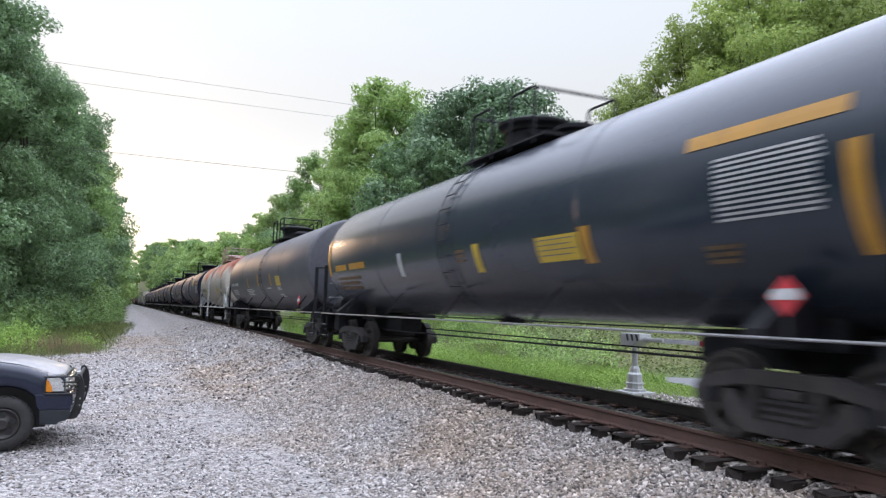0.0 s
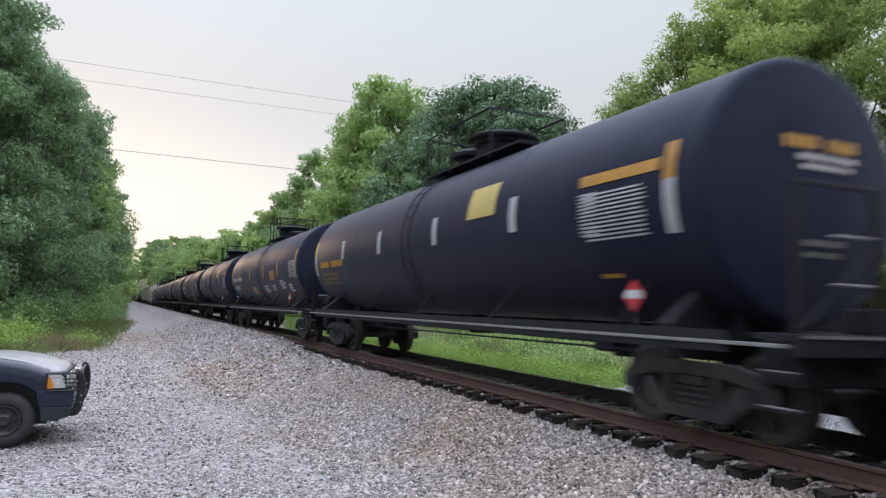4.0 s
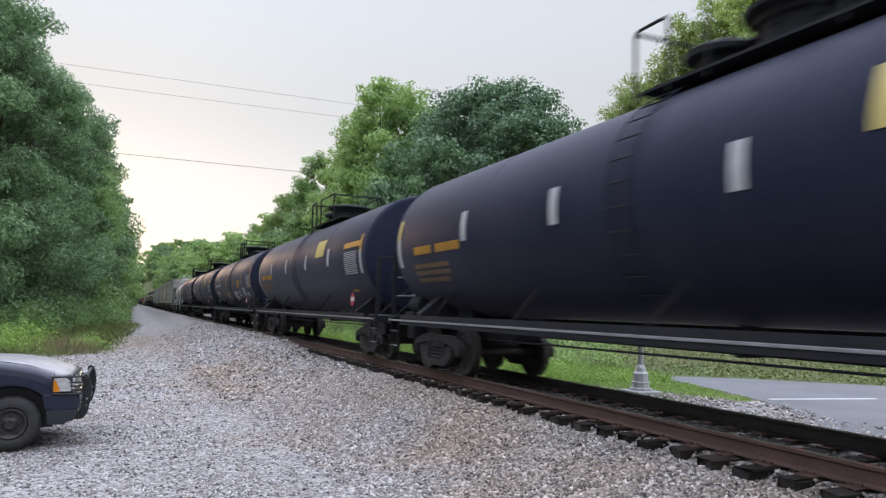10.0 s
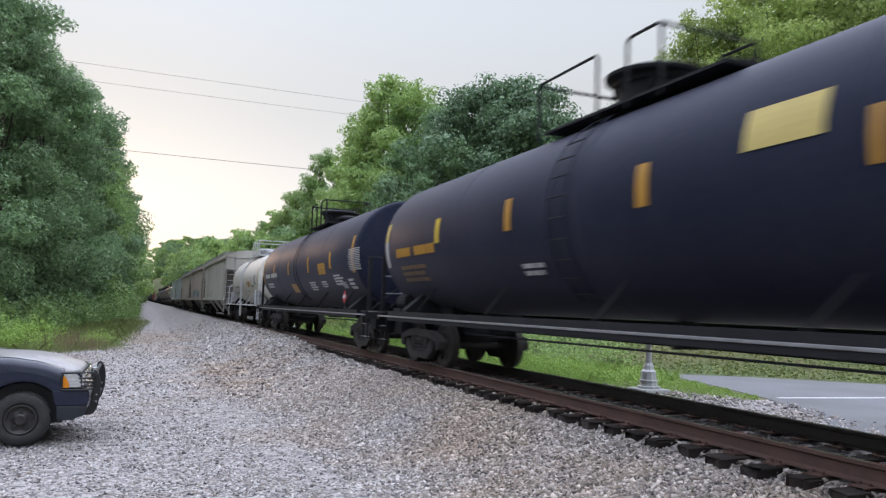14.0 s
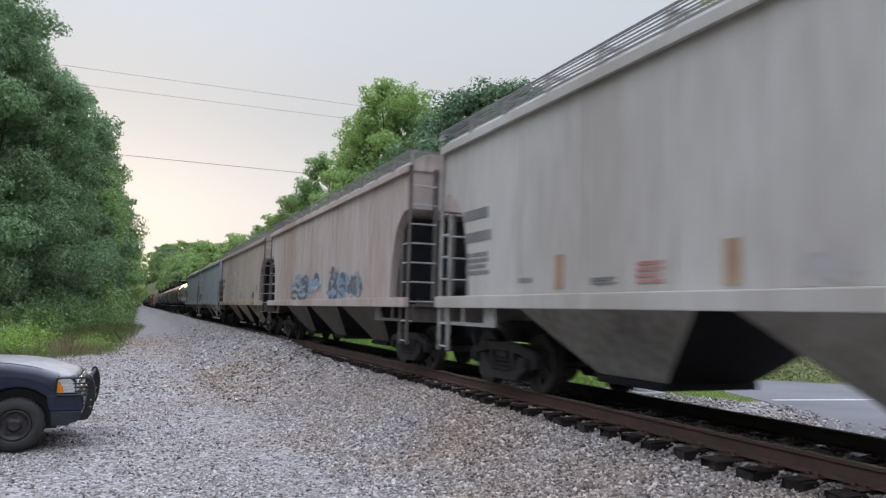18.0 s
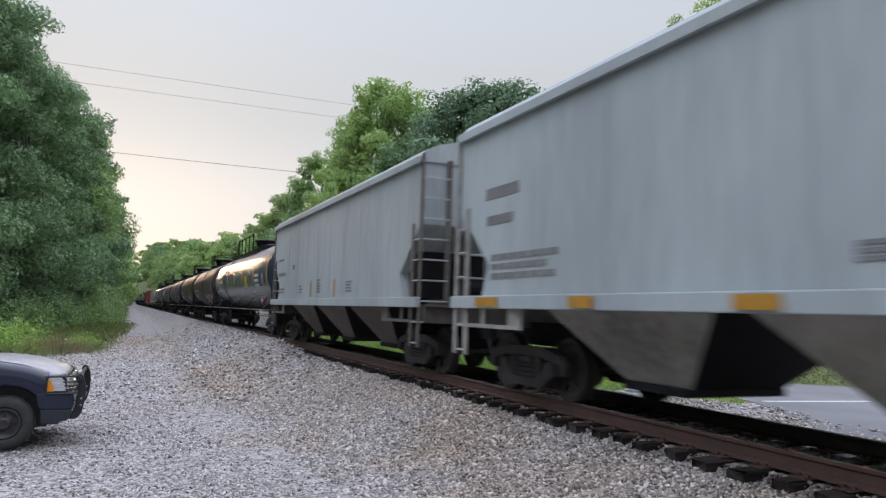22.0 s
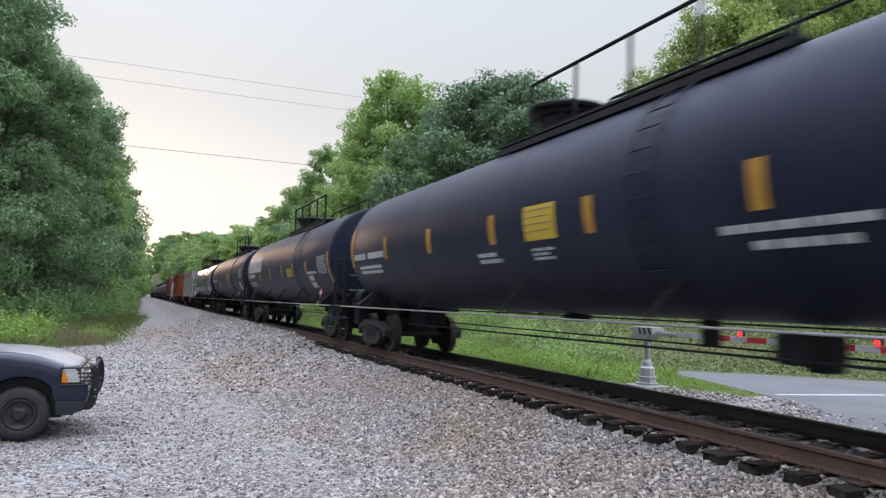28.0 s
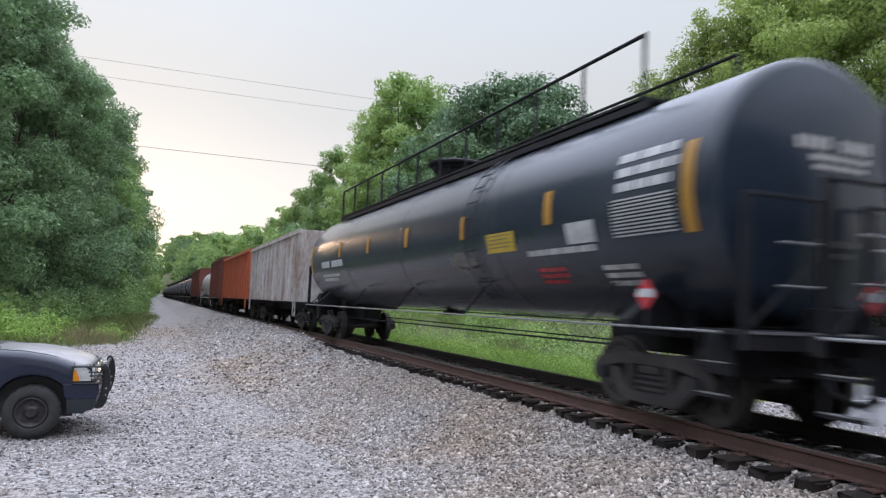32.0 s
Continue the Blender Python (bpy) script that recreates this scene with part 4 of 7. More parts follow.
            for q in range(words):
                if q == 4 and row == 0:
                    continue
                w = (x1 - x0) / words
                a0, a1 = x0 + w * q, x0 + w * (q + (0.78 if row == 0 else rnd.uniform(0.75, 0.98)))
                vs = [bm.verts.new((x, -half + nose - head(math.hypot(x, z)) - 0.007, zc + z)) for x, z in ((a0, z0), (a1, z0), (a1, z1), (a0, z1))]
                bm.faces.new(vs)
            part("head_stencil", bm, ink if row == 0 else SPRAY_GREY if row > 2 else SPRAY_WHITE, car)["kind"] = "stuff"
    # red and white diamond placards: one on each side, one on the leading railing
    if not rail_white:
        spots = [(-1.47, -half + nose + 0.95, 1.45, 0), (0.37, -max(half + 0.12, half + 0.42 - nose) - 0.03, 1.48, 90)]
        for x, y, z, turn in spots:
            pl_ = part("placard", prism([(-0.185, 0), (0, 0.185), (0.185, 0), (0, -0.185)], "x", -0.012, 0.0), RED, car, "red and white diamond hazard placard")
            pl_.matrix_basis = pose(x, y, z, 0, 0, turn)
            part("placard_band", prism([(-0.15, -0.032), (0.15, -0.032), (0.15, 0.032), (0.117, 0.065), (-0.117, 0.065), (-0.15, 0.032)], "x", -0.016, -0.0125), WHITE, pl_)
            part("placard_bracket", box(0.0, 0.03, -0.03, 0.03, -0.38, 0.1), UNDER, pl_)
        if paint is MATT_BLACK and not pale_type:
            part("data_plate", patch(R, zc, -half + nose + 1.5, -half + nose + 1.95, 1.72, 1.90, 0.012), GREY_PIPE, car, "scuffed grey data plate")
    else:      # white saddle webs between the shell and the bolster
        for s in (1, -1):
            y = s * (half - 0.94)
            for sx in (-1, 1):
                part("saddle_plate", prism([(y + s * 0.24, 1.12), (y + s * 0.24, 1.70), (y + s * 0.16, 1.80), (y - s * 0.26, 1.80), (y - s * 0.14, 1.45), (y - s * 0.10, 1.12)], "x", sx * 1.40 - 0.012, sx * 1.40 + 0.012), WHITE_PIPE, car, "pale saddle plate")
                part("saddle_web", prism([(sx * 1.385, 1.12), (sx * 1.385, 1.68), (sx * R * 0.86, 1.80), (sx * R * 0.60, 1.36), (sx * 0.9, 1.12)], "y", y - 0.03, y + 0.03), WHITE_PIPE, car)
                part("end_brace", rod((sx * 1.36, s * (half - 0.05), 1.14), (sx * (R - 0.12), s * (half - 0.95), 1.85), 0.03, 8), WHITE_PIPE, car)
    return car


def blob(point, u, z, a, b, seed, out):
    """An uneven patch of sprayed paint that follows the side."""
    bm, n = bmesh.new(), 22
    rim, hub = [], bm.verts.new(point(u, z, out))
    for k in range(n):
        t = k / n * 2 * math.pi
        r = 1 + 0.25 * math.sin(3 * t + seed) + 0.18 * math.sin(5 * t + 2.3 * seed) + 0.1 * math.sin(9 * t + seed)
        rim.append(bm.verts.new(point(u + a * r * math.cos(t) * 0.85, z + b * r * math.sin(t) * 0.85, out)))
    for k in range(n):
        bm.faces.new((hub, rim[k], rim[(k + 1) % n]))
    bmesh.ops.recalc_face_normals(bm, faces=bm.faces)
    return bm


def stroke(point, pts, w, out):
    bm, rows = bmesh.new(), []
    for k, (u, z) in enumerate(pts):
        p, q = pts[max(0, k - 1)], pts[min(len(pts) - 1, k + 1)]
        d = Vector((q[0] - p[0], q[1] - p[1])).normalized() * (w / 2)
        rows.append((bm.verts.new(point(u - d.y, z + d.x, out)), bm.verts.new(point(u + d.y, z - d.x, out))))
    for p, q in zip(rows, rows[1:]):
        bm.faces.new((p[0], p[1], q[1], q[0]))
    return bm


def put_marks(car, marks, seam, point, sheet):
    for k, (nm, mat, kind, u, ln, z0, z1, rows) in enumerate(marks):
        y1 = seam - u
        y0 = y1 - ln
        if kind == "patch":
            part("reflective_stripe" if nm == "stripe" else "warning_panel" if nm == "panel" else nm, sheet(y0, y1, z0, z1), PANEL_INK if nm == "panel" and mat == DARK else mat, car)
            if nm == "panel" and mat == DARK:      # pale border and print of a dark data panel
                for pts in (((u, z0), (u + ln, z0)), ((u, z1), (u + ln, z1)), ((u, z0), (u, z1)), ((u + ln, z0), (u + ln, z1)), ((u + 0.15 * ln, z1 - 0.1), (u + 0.5 * ln, z1 - 0.1))):
                    part("panel_border", stroke(point, list(pts), 0.03, 0.019), PALE, car)
            if nm == "panel" and ln > 0.5 and mat in (LEMON, YELLOW):      # small print on the panel
                lines = 4 if mat == LEMON else 2
                for j in range(lines):
                    zt = z1 - (j + 0.7) * (z1 - z0) / (lines + 1)
                    part("panel_print", stroke(point, [(u + 0.06 * ln, zt), (u + 0.5 * ln, zt), (u + (0.94 - 0.1 * (j % 2)) * ln, zt)], 0.014, 0.019), SPRAY_INK, car)
        elif kind == "bars":
            n, words, rnd = abs(rows) + (4 if rows > 5 else 0), 10 if rows < 0 else 5 if mat == DARK and (z1 - z0) / abs(rows) > 0.2 else 1, random.Random(k + 5)
            h = (z1 - z0) / n
            for j in range(n):
                zt = z1 - j * h
                end = ln * (rnd.uniform(0.72, 1.0) if 1 < n < 6 else rnd.uniform(0.92, 1.0) if n > 1 else 1.0)
                w = end / words
                row, low = bmesh.new(), zt - h * (0.62 if n < 6 else 0.46)
                if words > 1:
                    for q in range(words):
                        if words < 6 or q != 4:       # a gap between the two words
                            part("stencil_letter", sheet(y1 - (q + rnd.uniform(0.78, 0.90)) * w, y1 - q * w, low, zt), mat, car)
                    row.free()
                    continue
                if n < 6 and mat != YELLOW or n < 4:      # words of uneven length
                    cells, at = [], 0.0
                    while at < end - 0.05:
                        wl = min(end - at, rnd.uniform(0.14, 0.42))
                        cells.append((at, at + wl))
                        at += wl + 0.045
                else:
                    cells = [(0.0, end)]
                for c0, c1 in cells:
                    piece = sheet(y1 - c1, y1 - c0, low, zt)
                    me = bpy.data.meshes.new("tmp")
                    piece.to_mesh(me)
                    piece.free()
                    row.from_mesh(me)
                    bpy.data.meshes.remove(me)
                part("stencil_line", row, PALE if n > 5 and mat == WHITE else DIM_ORANGE if mat == YELLOW and n > 1 else mat, car)["kind"] = "stuff"
        elif kind == "brand":
            w = ln / 6
            h = z1 - z0
            for q in range(6):       # hollow blocks in place of the lettering
                a, b = y1 - q * w, y1 - q * w - w * 0.86
                part("marking_block", sheet(b, a, z1 - h * 0.24, z1), mat, car)
                part("marking_block", sheet(b, a, z0, z0 + h * 0.24), mat, car)
                part("marking_block", sheet(a - w * 0.24, a, z0 + h * 0.24, z1 - h * 0.24), mat, car)
                part("marking_block", sheet(b, b + w * 0.24, z0 + h * 0.24, z1 - h * 0.24), mat, car)
        elif kind == "scribble":      # large faint strokes: distance from the first one, height over z0, width
            def curve(cu, cz, a, b, t0, t1):
                return [(cu + a * math.cos(t0 + (t1 - t0) * q / 9), cz + b * math.sin(t0 + (t1 - t0) * q / 9)) for q in range(10)]
            loops = [(SPRAY_DULL, 0.07, curve(0.85, 1.15, 0.72, 0.42, 3.2, 0.0)), (SPRAY_CHALK, 0.20, [(1.62, 1.45), (1.66, 1.2), (1.48, 0.95)]),
                     (SPRAY_DULL, 0.07, curve(0.40, 0.36, 0.26, 0.36, 0.4, 6.4)), (SPRAY_DULL, 0.08, [(2.15, 0.75), (2.7, 0.92), (3.25, 1.0)]), (SPRAY_DULL, 0.10, curve(2.75, 0.12, 0.6, 0.28, 2.9, 0.6)),
                     (SPRAY_CHALK, 0.16, [(3.40, 1.45), (3.95, 1.47), (4.55, 1.38), (5.05, 1.1), (5.42, 0.80)]), (SPRAY_DULL, 0.06, [(3.38, 1.47), (3.42, 0.9), (3.39, 0.15)]), (SPRAY_DULL, 0.06, [(4.50, 1.36), (4.46, 0.9), (4.52, 0.3)]),
                     (SPRAY_CHALK, 0.22, [(6.30, 1.81), (6.12, 1.5), (5.84, 1.10)]), (SPRAY_CHALK, 0.24, [(6.72, 1.45), (6.68, 1.1), (6.45, 0.82), (6.05, 0.78)])]
            for j, (m2, w, pts) in enumerate(loops):
                part("spray_stroke", stroke(point, [(u + a, z0 + b) for a, b in pts], w, 0.0078 + 0.0005 * j), m2, car)
        elif kind == "spray":
            ua, za, a, b = u + ln / 2, (z0 + z1) / 2, ln / 2, (z1 - z0) / 2
            bold = mat == SPRAY_BLUE
            rnd = random.Random(k * 7 + 1)
            part("spray_paint", blob(point, ua, za, a * (1.0 if bold else 0.62), b * (1.05 if bold else 0.7), k + 1, 0.0065), mat, car, "faded sprayed paint")
            for j in range(0 if bold else 4):
                part("spray_smudge", blob(point, ua + rnd.uniform(-0.6, 0.6) * a, za + rnd.uniform(-0.6, 0.5) * b, a * rnd.uniform(0.2, 0.42), b * rnd.uniform(0.22, 0.5), k + j * 1.7, 0.0068 + 0.0002 * j), mat, car)
            for j in range(24 if bold else 5):
                c = (ua + rnd.uniform(-0.8, 0.8) * a, za + rnd.uniform(-0.7, 0.7) * b)
                r1, r2, ph = rnd.uniform(0.12, 0.35) * a, rnd.uniform(0.25, 0.6) * b, rnd.uniform(0, 6)
                pts = [(c[0] + r1 * math.cos(ph + t * 0.5), c[1] + r2 * math.sin(ph + t * 0.5)) for t in range(rnd.randrange(6, 11))]
                m2 = (SPRAY_INK, SPRAY_WHITE, SPRAY_TEAL, mat)[j % 4] if bold else mat
                part("spray_stroke", stroke(point, pts, rnd.uniform(0.05, 0.12) * (1.5 if bold else 0.5), 0.0078 + 0.0006 * j), m2, car)


def settle(car, rear, L):
    """rear: where the rear coupling face stands at the start."""
    CARS.append((car, rear - L / 2))


def hopper_car(L, paint, label, H=4.45, W=1.60, pockets=3, marks=(), walkway=True, curved=True, pocket=None):
    car = empty("hopper_car")
    tagged(car, label, "hopper car", "cars of the passing freight train")
    half = L / 2 - 0.80
    frame_mat = POCKET_GREY if pocket is POCKET_GREY else HOPPER_GRIME_SHADE
    # body: side sheets, cut away at the ends under the roof corner
    e = half - 0.15
    side = []
    if curved:
        for k in range(11):
            t = k / 10 * math.pi / 2
            side.append((e - 1.10 * math.cos(t) ** 0.8, 1.50 + 1.85 * math.sin(t)))
    else:
        side = [(e - 0.85, 1.50), (e - 1.05, 1.98), (e - 0.04, 2.86), (e, 2.92)]
    front = [(-y, z) for y, z in reversed(side)]
    outline = side + [(e, H - 0.28)] + [(-e, H - 0.28)] + front
    body = part("body", prism([(y, z) for y, z in outline], "x", -W + 0.02, W - 0.02, 0.0), paint, car)
    # roof: shallow arch
    arc = [(-W - 0.03, H - 0.30), (-W - 0.03, H - 0.20)] + [(W * math.cos(a), H - 0.20 + 0.42 * math.sin(a)) for a in (math.pi - math.pi * k / 10 for k in range(11))] + [(W + 0.03, H - 0.20), (W + 0.03, H - 0.30)]
    part("roof", prism(arc, "y", -e - 0.04, e + 0.04), paint, car)
    for x in (-W - 0.045, W + 0.045):
        part("top_chord", box(x - 0.03, x + 0.03, -e - 0.06, e + 0.06, H - 0.34, H - 0.20, 0.01), paint, car)
        part("side_sill", box(x - 0.03, x + 0.06, -half, half, 1.30, 1.50, 0.015), paint, car, "pale side sill")
    # grating walkways along both roof edges
    if walkway:
        for x in (-1.28, 1.28):
            for k in range(10):
                part("walkway_bar", box(x - 0.36 + 0.075 * k, x - 0.352 + 0.075 * k, -half - 0.05, half + 0.05, H + 0.095, H + 0.115), WALK_STEEL, car)
            for k in range(15):
                y = -half + 2 * half * k / 14
                part("walkway_bracket", box(x - 0.36, x + 0.34, y - 0.025, y + 0.025, H + 0.06, H + 0.094), WALK_STEEL, car)
                o = x + math.copysign(0.33, x)
                part("walkway_post", box(o - 0.02, o + 0.02, y - 0.045, y + 0.045, H - 0.22, H + 0.06), POCKET_GREY, car)
            o = x + math.copysign(0.35, x)
            for k in range(3):
                part("side_mesh_wire", box(o - 0.006, o + 0.006, -half - 0.05, half + 0.05, H - 0.14 + 0.075 * k, H - 0.133 + 0.075 * k), WALK_STEEL, car)
            part("toe_board", box(o - 0.008, o + 0.008, -half - 0.05, half + 0.05, H + 0.085, H + 0.115), WALK_STEEL, car)
    else:
        part("running_board", box(-0.35, 0.35, -half - 0.1, half + 0.1, H + 0.16, H + 0.2), GREY_PIPE, car)
    for k in range(pockets * 2):
        y = -e + 1.4 + (2 * e - 2.8) * k / (pockets * 2 - 1)
        part("roof_hatch", box(-0.28, 0.28, y - 0.45, y + 0.45, H + 0.18, H + 0.3, 0.03), paint, car)
    # hopper pockets underneath
    room = 2 * half - 4.6
    w = room / pockets
    for k in range(pockets):
        y0 = -half + 2.3 + w * k
        bm = bmesh.new()
        tri = [(y0 + 0.02, 1.5), (y0 + w - 0.02, 1.5), (y0 + w * 0.66, 0.42), (y0 + w * 0.34, 0.42)]
        t = prism(tri, "x", -W + 0.12, W - 0.12)
        me = bpy.data.meshes.new("tmp")
        t.to_mesh(me)
        t.free()
        bm.from_mesh(me)
        bpy.data.meshes.remove(me)
        for v in bm.verts:
            if v.co.z < 0.6:
                v.co.x *= 0.48
        pk = part("hopper_pocket", bm, pocket or HOPPER_GRIME_SHADE, car, "sloping outlet pocket, slope sheets blackened for shade")
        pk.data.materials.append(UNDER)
        # faces sloping fore and aft are painted black for the shade between pockets
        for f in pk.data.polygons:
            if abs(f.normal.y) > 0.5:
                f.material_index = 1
        part("outlet_gate", box(-0.78, 0.78, y0 + w * 0.34, y0 + w * 0.66, 0.33, 0.43, 0.02), UNDER, car)
    for s in (1, -1):
        # end slope colour carries the shade of the recess under the roof corner
        part("end_slope", prism([(s * (half - 2.4), 1.5), (s * (half - 0.9), 1.5), (s * (half - 0.5), 3.2), (s * (half - 0.7), 3.2)], "x", -W + 0.2, W - 0.2), HOPPER_GRIME_SHADE if pocket is POCKET_GREY else UNDER, car)
        part("end_sill", box(-1.5, 1.5, min(s * half, s * (half - 0.25)), max(s * half, s * (half - 0.25)), 1.0, 1.32, 0.02), frame_mat, car)
        part("centre_sill", box(-0.25, 0.25, min(s * (half - 2.6), s * (half + 0.3)), max(s * (half - 2.6), s * (half + 0.3)), 0.72, 1.1), UNDER, car)
        # flat-bar ladders: one round each corner, with stirrup rungs below the sill
        ye = s * (half - 0.06)
        for sx in (-1,):
            xo, xi = sx * (W - 0.01), sx * (W - 0.58)
            for nm, x0, y0, z0, z1 in (("corner_stile", xo, ye, 0.55, H - 0.15), ("end_stile", xi, ye, 1.0, H - 0.25), ("side_stile", xo, s * (half - 0.46), 0.55, 2.95)):
                part(nm, box(x0 - 0.02, x0 + 0.02, y0 - 0.05, y0 + 0.05, z0, z1) if nm != "end_stile" else box(x0 - 0.05, x0 + 0.05, y0 - 0.02, y0 + 0.02, z0, z1), frame_mat, car)
            z, across, along = 0.62, None, None
            while z < H - 0.3:
                if z < 2.95:
                    r = part("side_rung", along or rod((xo, ye, 0), (xo, s * (half - 0.46), 0), 0.016, 6), ALU, car, "worn pale rung")
                    along, r.location = r.data, (0, 0, z)
                if z > 0.95:
                    r = part("end_rung", across or rod((xo, ye + s * 0.03, 0), (xi, ye + s * 0.03, 0), 0.016, 6), ALU, car, "worn pale rung")
                    across, r.location = r.data, (0, 0, z)
                z += 0.40
        part("end_platform", box(-1.5, 1.5, min(s * (half - 0.9), s * (half + 0.1)), max(s * (half - 0.9), s * (half + 0.1)), 1.32, 1.36), frame_mat, car)
        part("lower_end_sheet", box(-1.05, 1.05, min(s * (half - 1.0), s * (half - 0.94)), max(s * (half - 1.0), s * (half - 0.94)), 1.36, 2.0), frame_mat, car)
        part("brake_cylinder", rod((-0.5, s * (half - 0.75), 1.75), (0.1, s * (half - 0.75), 1.75), 0.16, 12), UNDER, car)
        part("centre_post", box(-0.56, -0.46, s * (half - 0.3) - 0.05, s * (half - 0.3) + 0.05, 1.36, 3.4), frame_mat, car)
        # plates and lower rail under the side sill at the end
        for sx in (-1, 1):
            for a, b, z0, z1 in ((half - 2.25, half - 1.85, 1.00, 1.30), (half - 1.10, half - 0.98, 1.06, 1.30), (half - 1.85, half - 0.02, 1.00, 1.06)):
                part("sill_plate", box(min(sx * (W - 0.05), sx * (W - 0.02)), max(sx * (W - 0.05), sx * (W - 0.02)), min(s * a, s * b), max(s * a, s * b), z0, z1), frame_mat, car)
        coupler(car, s * (L / 2 - 0.12), s)
        bogie(car, s * (half - 1.45))
    sills = [m for m in marks if m[2] == "sill"]
    for nm, mat, kind, u, ln, z0, z1, rows in sills:
        part("sill_reflector", box(-W - 0.112, -W - 0.104, e - u - ln, e - u, 1.33, 1.47), mat, car, "orange reflector")
    put_marks(car, [m for m in marks if m[2] != "sill"], e, lambda u, z, out: (-W + 0.02 - out, e - u, z), lambda y0, y1, z0, z1: box(-W + 0.010, -W + 0.022, y0, y1, z0, z1))
    # upright panel seams of the side sheets
    for k in range(1, 9):
        y = -e + 1.2 + (2 * e - 2.4) * k / 9
        part("sheet_seam", box(-W + 0.012, -W + 0.024, y - 0.012, y + 0.012, 1.52, H - 0.36), paint, car)
    return car


def box_car(L, paint, label, H=4.2, W=1.55, ribs=14, open_top=False):
    car = empty("box_car" if not open_top else "open_hopper_car")
    tagged(car, label, "freight car", "cars of the passing freight train")
    half = L / 2 - 0.6
    part("body", box(-W, W, -half, half, 1.15, H, 0.03), paint, car)
    for x in (-W - 0.03, W + 0.03):
        for k in range(ribs):
            y = -half + 0.15 + (2 * half - 0.3) * k / (ribs - 1)
            part("rib", box(x - 0.035, x + 0.035, y - 0.06, y + 0.06, 1.2, H - 0.12), paint, car)
        part("top_chord", box(x - 0.05, x + 0.05, -half, half, H - 0.14, H + 0.03, 0.01), paint, car)
    if not open_top:
        part("roof", prism([(-W - 0.04, H), (-W, H + 0.08), (0, H + 0.2), (W, H + 0.08), (W + 0.04, H)], "y", -half - 0.03, half + 0.03), paint, car)
    part("under_sill", box(-0.4, 0.4, -half, half, 0.75, 1.2), UNDER, car)
    for s in (1, -1):
        coupler(car, s * (L / 2 - 0.12), s)
        bogie(car, s * (half - 1.7))
        ladder("end_ladder", car, paint, -W - 0.06, s * (half - 0.4), 0.6, H - 0.2)
    return car



# ---- the train ----
# moments at which the near edge of each car's rear end passes the same spot
EDGE_TIMES = [0.869, 2.402, 3.60, 4.975, 6.369, 7.708, 9.113, 10.46, 11.805, 13.19, 14.558, 15.90, 16.868, 18.30, 19.635, 20.98, 22.225, 23.45, 24.945, 26.14, 27.315, 28.81, 30.253, 31.68, 33.263]
HOPPERS = (13, 14, 15, 16, 17)
REAR = [8.0 + SPEED * t + (0.95 if i in HOPPERS else 1.45) for i, t in enumerate(EDGE_TIMES)]
LENGTHS = [18.6] + [b - a for a, b in zip(REAR, REAR[1:])]

# markings on the near side: name, paint, kind, distance from the rear seam, length, lower and upper height, rows
MARKS = {}
MARKS[0] = [
    ("stencil", YELLOW, "bars", 0.54, 2.59, 2.14, 2.38, -1),
    ("stencil", YELLOW, "bars", 0.62, 2.10, 1.70, 2.06, 3),
    ("stripe", WHITE, "patch", 5.47, 0.20, 1.94, 2.42, 0),
    ("stencil", YELLOW, "bars", 8.39, 0.44, 2.06, 2.30, 3),
    ("stripe", LEMON, "patch", 9.08, 0.20, 1.90, 2.36, 0),
    ("panel", LEMON, "patch", 11.09, 1.04, 1.96, 2.30, 0),
    ("stripe", YELLOW, "patch", 12.18, 0.20, 1.90, 2.36, 0),
    ("stencil", YELLOW, "bars", 14.26, 0.53, 1.77, 1.97, 3),
    ("stencil", WHITE, "bars", 14.53, 1.23, 2.15, 2.79, 8),
    ("bar", YELLOW, "patch", 14.13, 1.84, 2.94, 3.09, 0),
]
MARKS[1] = [
    ("stencil", PALE, "bars", 0.59, 2.36, 2.14, 2.36, -1),
    ("stencil", PALE, "bars", 0.66, 1.70, 1.76, 2.04, 3),
    ("stripe", YELLOW, "patch", 5.82, 0.20, 2.08, 2.50, 0),
    ("stencil", WHITE, "bars", 5.29, 1.91, 1.71, 2.01, 4),
    ("stripe", YELLOW, "patch", 8.66, 0.20, 2.07, 2.57, 0),
    ("stripe", YELLOW, "patch", 11.57, 0.20, 2.06, 2.54, 0),
    ("panel", LEMON, "patch", 12.72, 0.84, 2.04, 2.39, 0),
    ("stencil", WHITE, "bars", 12.73, 0.76, 1.86, 1.99, 3),
    ("stencil", WHITE, "bars", 12.63, 0.94, 1.59, 1.72, 2),
    ("stencil", WHITE, "bars", 10.56, 0.86, 1.92, 1.99, 1)]
MARKS[2] = [
    ("stencil", DARK, "bars", 0.68, 2.37, 2.00, 2.34, 1),
    ("panel", LEMON, "patch", 3.22, 0.84, 1.97, 2.29, 0),
    ("panel", LEMON, "patch", 9.76, 0.81, 1.94, 2.27, 0),
    ("stencil", DARK, "bars", 9.82, 0.63, 1.78, 1.93, 2),
    ("panel", DARK, "patch", 10.91, 0.55, 1.76, 2.03, 0),
    ("stencil", DARK, "bars", 11.74, 0.87, 2.18, 2.72, 6),
    ("stripe", TAN, "patch", 9.56, 0.20, 2.07, 2.45, 0)]
